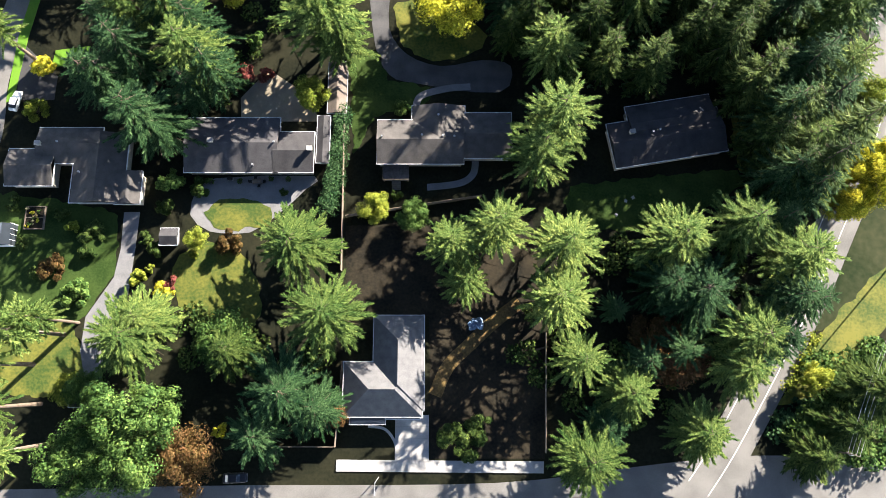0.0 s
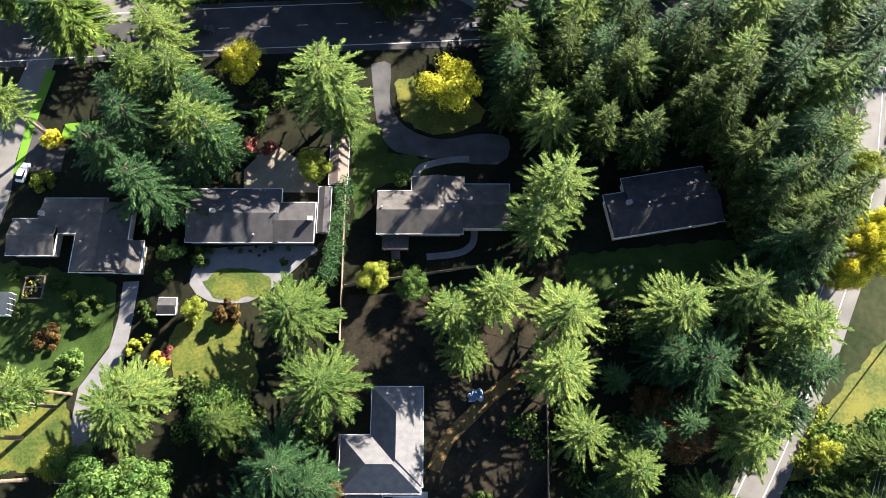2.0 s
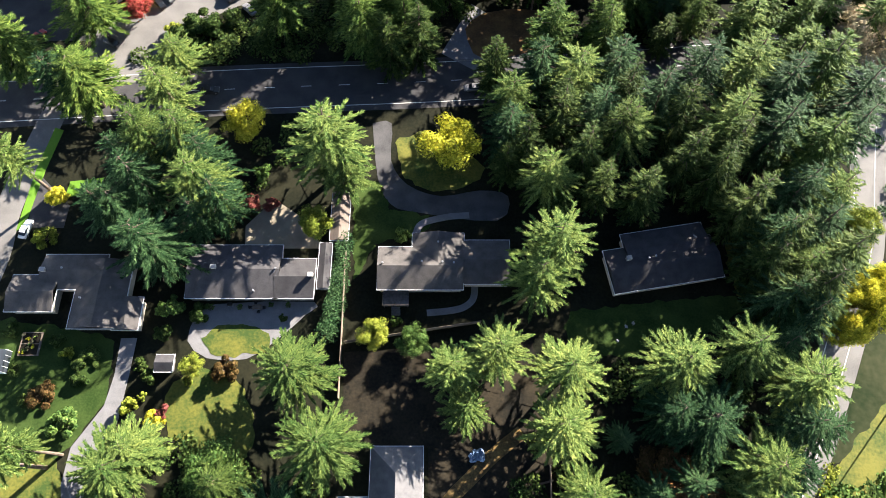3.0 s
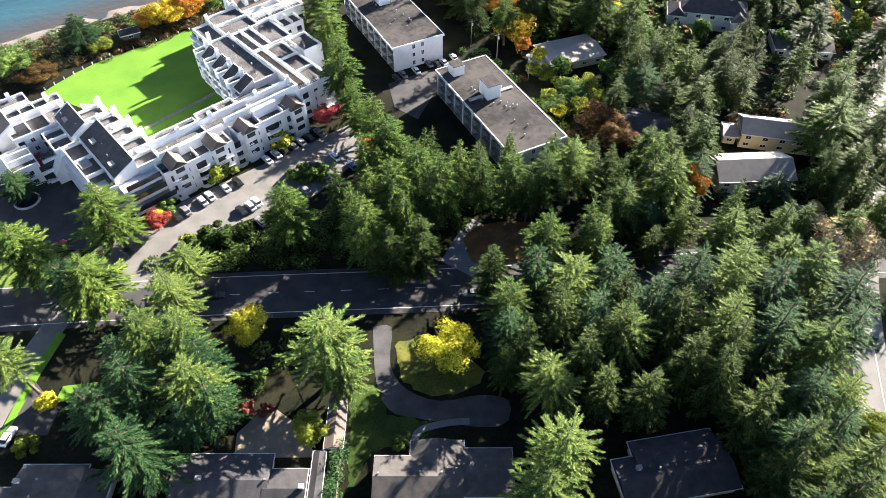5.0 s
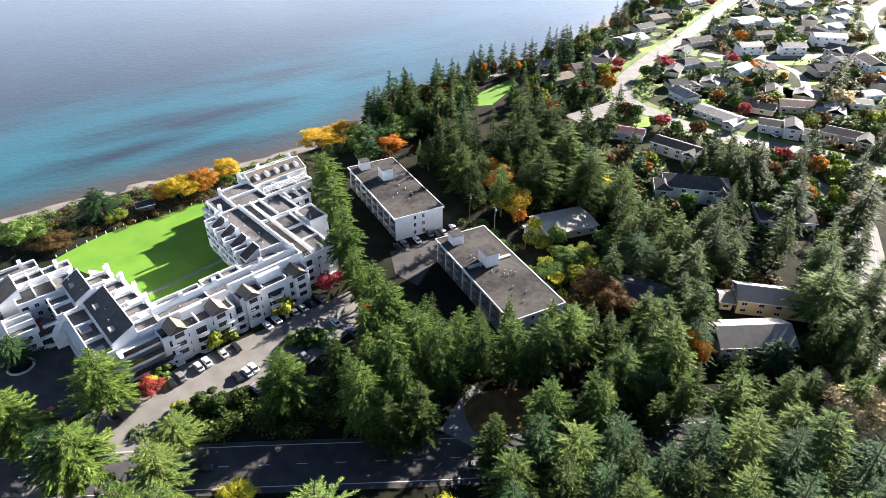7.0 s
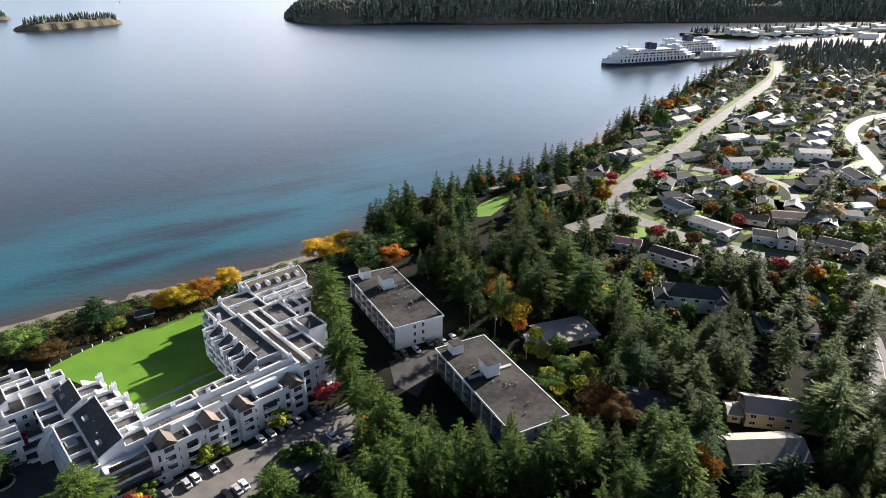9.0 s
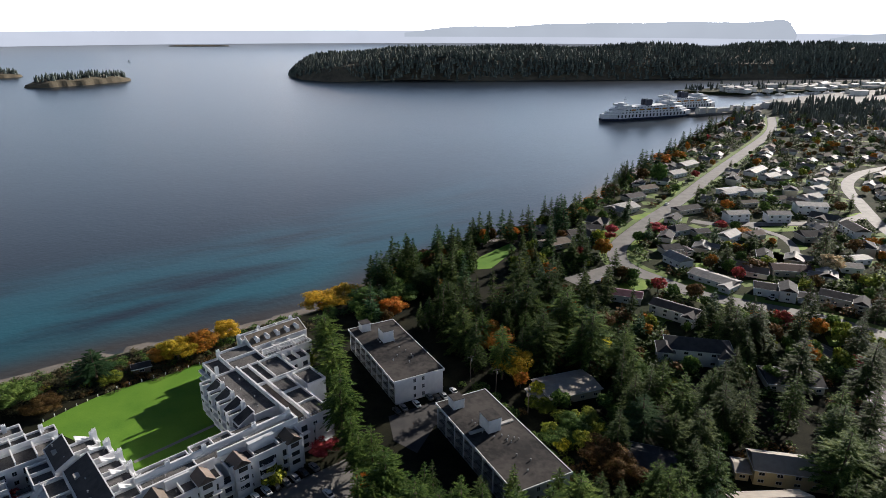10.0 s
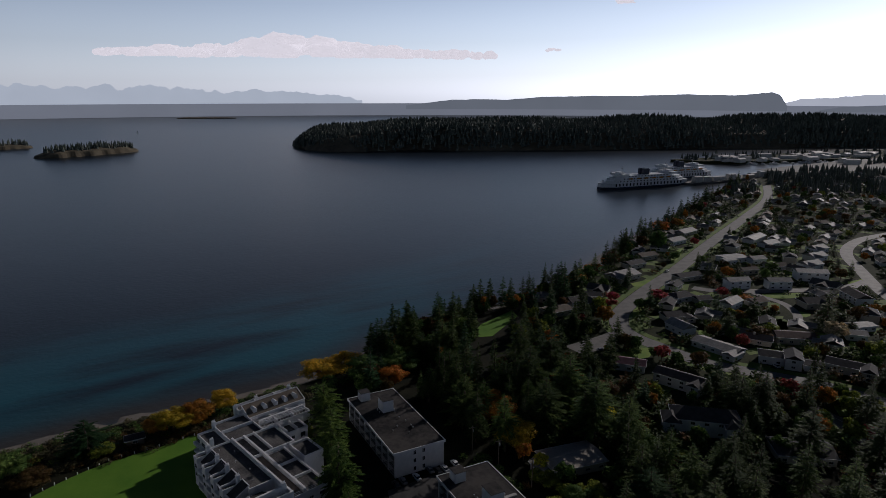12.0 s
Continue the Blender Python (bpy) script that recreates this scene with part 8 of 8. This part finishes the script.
lone("tarpaulin", tarp, M_TARP, "heap covered with a pale blue tarpaulin", "tarpaulin", "", "", pose(6.3, 11.0, 0.02, 0, 0, 25))

lamp = empty("street_lamp", pose(-12.1, -17.5, 0), "grey street lamp beside the pavement", "street lamp")
part("pole", tube((0, 0, 0), (0, 0, 7.0), 0.09, 0.06, 8), M_METAL, lamp)
part("arm", tube((0, 0, 6.9), (0, -1.6, 7.2), 0.05, 0.04, 6), M_METAL, lamp)
part("head", soft_box(-0.14, -2.1, 7.1, 0.14, -1.5, 7.28, 0.04), M_METAL, lamp)


def pole(x, y, heading, h=11.0):
    ob = empty("utility_pole", pose(x, y, 0, 0, 0, heading), "grey wooden utility pole with a crossarm", "utility pole", "utility poles")
    part("mast", tube((0, 0, -0.3), (0, 0, h), 0.17, 0.11, 8), M_WOOD, ob)
    part("crossarm", box(-1.2, -0.06, h - 0.9, 1.2, 0.06, h - 0.75), M_WOOD, ob)
    for k in (-1.05, -0.4, 0.4, 1.05):
        part("insulator", tube((k, 0, h - 0.76), (k, 0, h - 0.55), 0.05, 0.04, 6), M_CONCRETE, ob)
    part("transformer", tube((0.35, 0, h - 2.4), (0.35, 0, h - 1.5), 0.22, 0.22, 8), M_METAL, ob)
    return Vector((x, y, h - 0.55)), heading


def wires(p, q):
    """Sagging wires between two poles."""
    ob = empty("overhead_wire", Matrix(), "sagging overhead power wires between poles", "wire")
    for k in (-1.05, -0.4, 0.4, 1.05):
        ends = [e + Vector((math.cos(radians(h)) * k, math.sin(radians(h)) * k, 0)) for e, h in (p, q)]
        pts = [ends[0].lerp(ends[1], s / 8) - Vector((0, 0, 1.1 * 4 * (s / 8) * (1 - s / 8))) for s in range(9)]
        part("wire", merge(*[tube(a, b, 0.022, 0.022, 4) for a, b in zip(pts, pts[1:])]), M_METAL, ob)


ps = [pole(*q) for q in ((10.2, 204.2, 20), (18.8, 195.3, 20), (28.8, 184.4, 20))]
ps = [pole(*q) for q in ((70.4, -12.3, -20), (88.0, 21.8, -20), (118, 96, -20))]
for p, q in zip(ps, ps[1:]):
    wires(p, q)

bed = empty("raised_bed", pose(-82.4, 32.2, 0), "wooden raised garden bed with plants", "garden bed")
part("frame", merge(box(-2, -2.4, 0, 2, -2.2, 0.5), box(-2, 2.2, 0, 2, 2.4, 0.5), box(-2, -2.2, 0, -1.8, 2.2, 0.5), box(1.8, -2.2, 0, 2, 2.2, 0.5), box(-1.8, -0.1, 0, 1.8, 0.1, 0.5)), M_WOOD, bed)
part("soil", box(-1.8, -2.2, 0, 1.8, 2.2, 0.4), M_LITTER, bed)
for k in range(9):
    vx, vy = rt.uniform(-1.5, 1.5), -1.9 + 0.45 * k
    v, f, _ = broadleaf(400 + k, 0.7, 0.55, 5, 120, 0.22, 0.0)
    part("plant", ([(a + vx, b + vy, c + 0.35) for a, b, c in v], f), (M_YELLOW, M_GREEN, M_PALE)[k % 3], bed)
green = empty("greenhouse", pose(-87.4, 28.5, 0), "small glass greenhouse with white frame", "greenhouse")
part("glazing", wall_with_gable(-1.6, -2.2, 1.6, 2.2, 1.8, 0.8, "y", 0), M_GLASS, green)
part("frame", merge(*[box(-1.65, -2.2 + 1.1 * k - 0.04, 0, 1.65, -2.2 + 1.1 * k + 0.04, 1.86) for k in range(5)]), M_WHITE, green)
ring = empty("fountain", pose(-115.1, 126.4, 0), "round stone fountain in the turning circle", "fountain")
part("rim", merge(*[tube((3.2 * math.cos(k * 0.393), 3.2 * math.sin(k * 0.393), 0.35), (3.2 * math.cos(k * 0.393 + 0.393), 3.2 * math.sin(k * 0.393 + 0.393), 0.35), 0.35, 0.35, 6) for k in range(16)]), M_CONCRETE, ring)
part("basin", tube((0, 0, -0.1), (0, 0, 0.2), 3.0, 3.0, 24), M_SEA, ring)
boat = empty("sailing_boat", pose(-1064.1, 2251.1, SEA), "small white sailing boat under sail", "boat")
part("hull", loft([(-5, 1.2, -0.3, 1.0), (0, 1.7, -0.4, 1.0), (3, 1.2, -0.3, 1.1), (5.5, 0.2, 0.2, 1.3)]), M_WHITE, boat)
part("mast", tube((0.5, 0, 1), (0.5, 0, 14), 0.1, 0.06), M_METAL, boat)
part("sail", ([(0.4, 0, 2), (-4.5, 0.5, 2), (0.4, 0, 13.5), (0.4, 0.06, 2), (-4.5, 0.56, 2), (0.4, 0.06, 13.5)], [(0, 1, 2), (5, 4, 3), (0, 3, 4, 1), (1, 4, 5, 2), (2, 5, 3, 0)]), M_WHITE, boat)


def garden_table(x, y, turn, label):
    ob = empty("garden_table", pose(x, y, 0.06, 0, 0, turn), label, "table")
    part("tabletop", soft_box(-0.9, -0.5, 0.70, 0.9, 0.5, 0.75, 0.02), M_WOOD, ob)
    for px in (-0.8, 0.8):
        for py in (-0.4, 0.4):
            part("leg", box(px - 0.04, py - 0.04, 0, px + 0.04, py + 0.04, 0.70), M_WOOD, ob)
    return ob


def garden_chair(x, y, turn, mat, label):
    ob = empty("garden_chair", pose(x, y, 0.06, 0, 0, turn), label, "chair", "garden chairs")
    part("seat", soft_box(-0.28, -0.28, 0.40, 0.28, 0.28, 0.46, 0.02), mat, ob)
    part("backrest", soft_box(-0.28, 0.24, 0.46, 0.28, 0.30, 0.95, 0.02), mat, ob)
    for px in (-0.24, 0.24):
        for py in (-0.24, 0.24):
            part("leg", box(px - 0.03, py - 0.03, 0, px + 0.03, py + 0.03, 0.40), mat, ob)
    return ob


tx, ty = -38.0, 39.8
garden_table(tx, ty, 5, "wooden garden table on the patio")
for dx, dy, turn in ((-1.4, 0, 90), (1.4, 0, -90), (-0.4, 0.9, 0), (0.4, -0.9, 180)):
    garden_chair(tx + dx, ty + dy, turn, M_RUBBER, "dark garden chair round the patio table")
for x, y, turn in ((38.3, 36.4, 30), (36.8, 35.7, 80), (34.7, 32.8, 140)):
    garden_chair(x, y, turn, M_CONCRETE, "pale garden chair on the shaded lawn")
grill = empty("barbecue", pose(-43.5, 40.3, 0.06), "black barbecue beside the house wall", "barbecue")
part("firebox", soft_box(-0.5, -0.3, 0.6, 0.5, 0.3, 1.0, 0.05), M_RUBBER, grill)
part("lid", loft([(-0.5, 0.28, 0.98, 1.1), (-0.3, 0.3, 0.98, 1.25), (0.3, 0.3, 0.98, 1.25), (0.5, 0.28, 0.98, 1.1)]), M_RUBBER, grill)
for px in (-0.4, 0.4):
    part("leg", box(px - 0.04, -0.25, 0, px + 0.04, 0.25, 0.6), M_METAL, grill)
for x, y, r in ((-47.3, 39.8, 0.5), (-35.2, 40.3, 0.4), (-31.7, 40.3, 0.45), (-41.5, 39.8, 0.4)):
    ob = empty("plant_pot", pose(x, y, 0.06), "round clay plant pot with a small shrub", "plant pot", "patio pots")
    part("pot", tube((0, 0, 0), (0, 0, 0.5), r * 0.7, r, 12), M_BARK, ob)
    rp = random.Random(int(x * 10))
    v, f = [], []
    for k in range(90):
        d = Vector((rp.gauss(0, 1), rp.gauss(0, 1), rp.gauss(0.5, 0.8))).normalized()
        sprays(v, f, Vector((0, 0, 0.5)) + d * r * rp.uniform(0.3, 1.1), d, Vector((-d.y, d.x, 0.2)).normalized(), 0.3, 0.1, 0.03, rp)
    part("shrub", (v, f), M_GREEN, ob)
dish = empty("satellite_dish", pose(ex + 6.5, ey + 4.8, 4.6, 0, 0, 40), "pale satellite dish on the roof", "satellite dish")
part("reflector", tube((0, 0, 0.9), (0.12, 0, 1.0), 0.55, 0.45, 14), M_CONCRETE, dish)
part("mount", tube((0, 0, -0.6), (0, 0, 0.9), 0.05, 0.05, 6), M_METAL, dish)

# driftwood and stones on the beach
rb = random.Random(90)
for k in range(26):
    near = [p for p in SHORELINE if -190 < p[0] < -60 and p[1] > 200]
    p = near[rb.randrange(len(near))]
    x, y = p[0] + rb.uniform(7, 11), p[1] - rb.uniform(7, 11)
    L = rb.uniform(3, 9)
    log = lone("driftwood_log", tube((-L / 2, 0, 0), (L / 2, 0, 0.05), 0.32, 0.2, 7), M_WOOD, "bleached driftwood log on the beach", "log", "", "driftwood", pose(x, y, ground_z(x, y) + 0.25, 0, 0, rb.uniform(0, 180)))
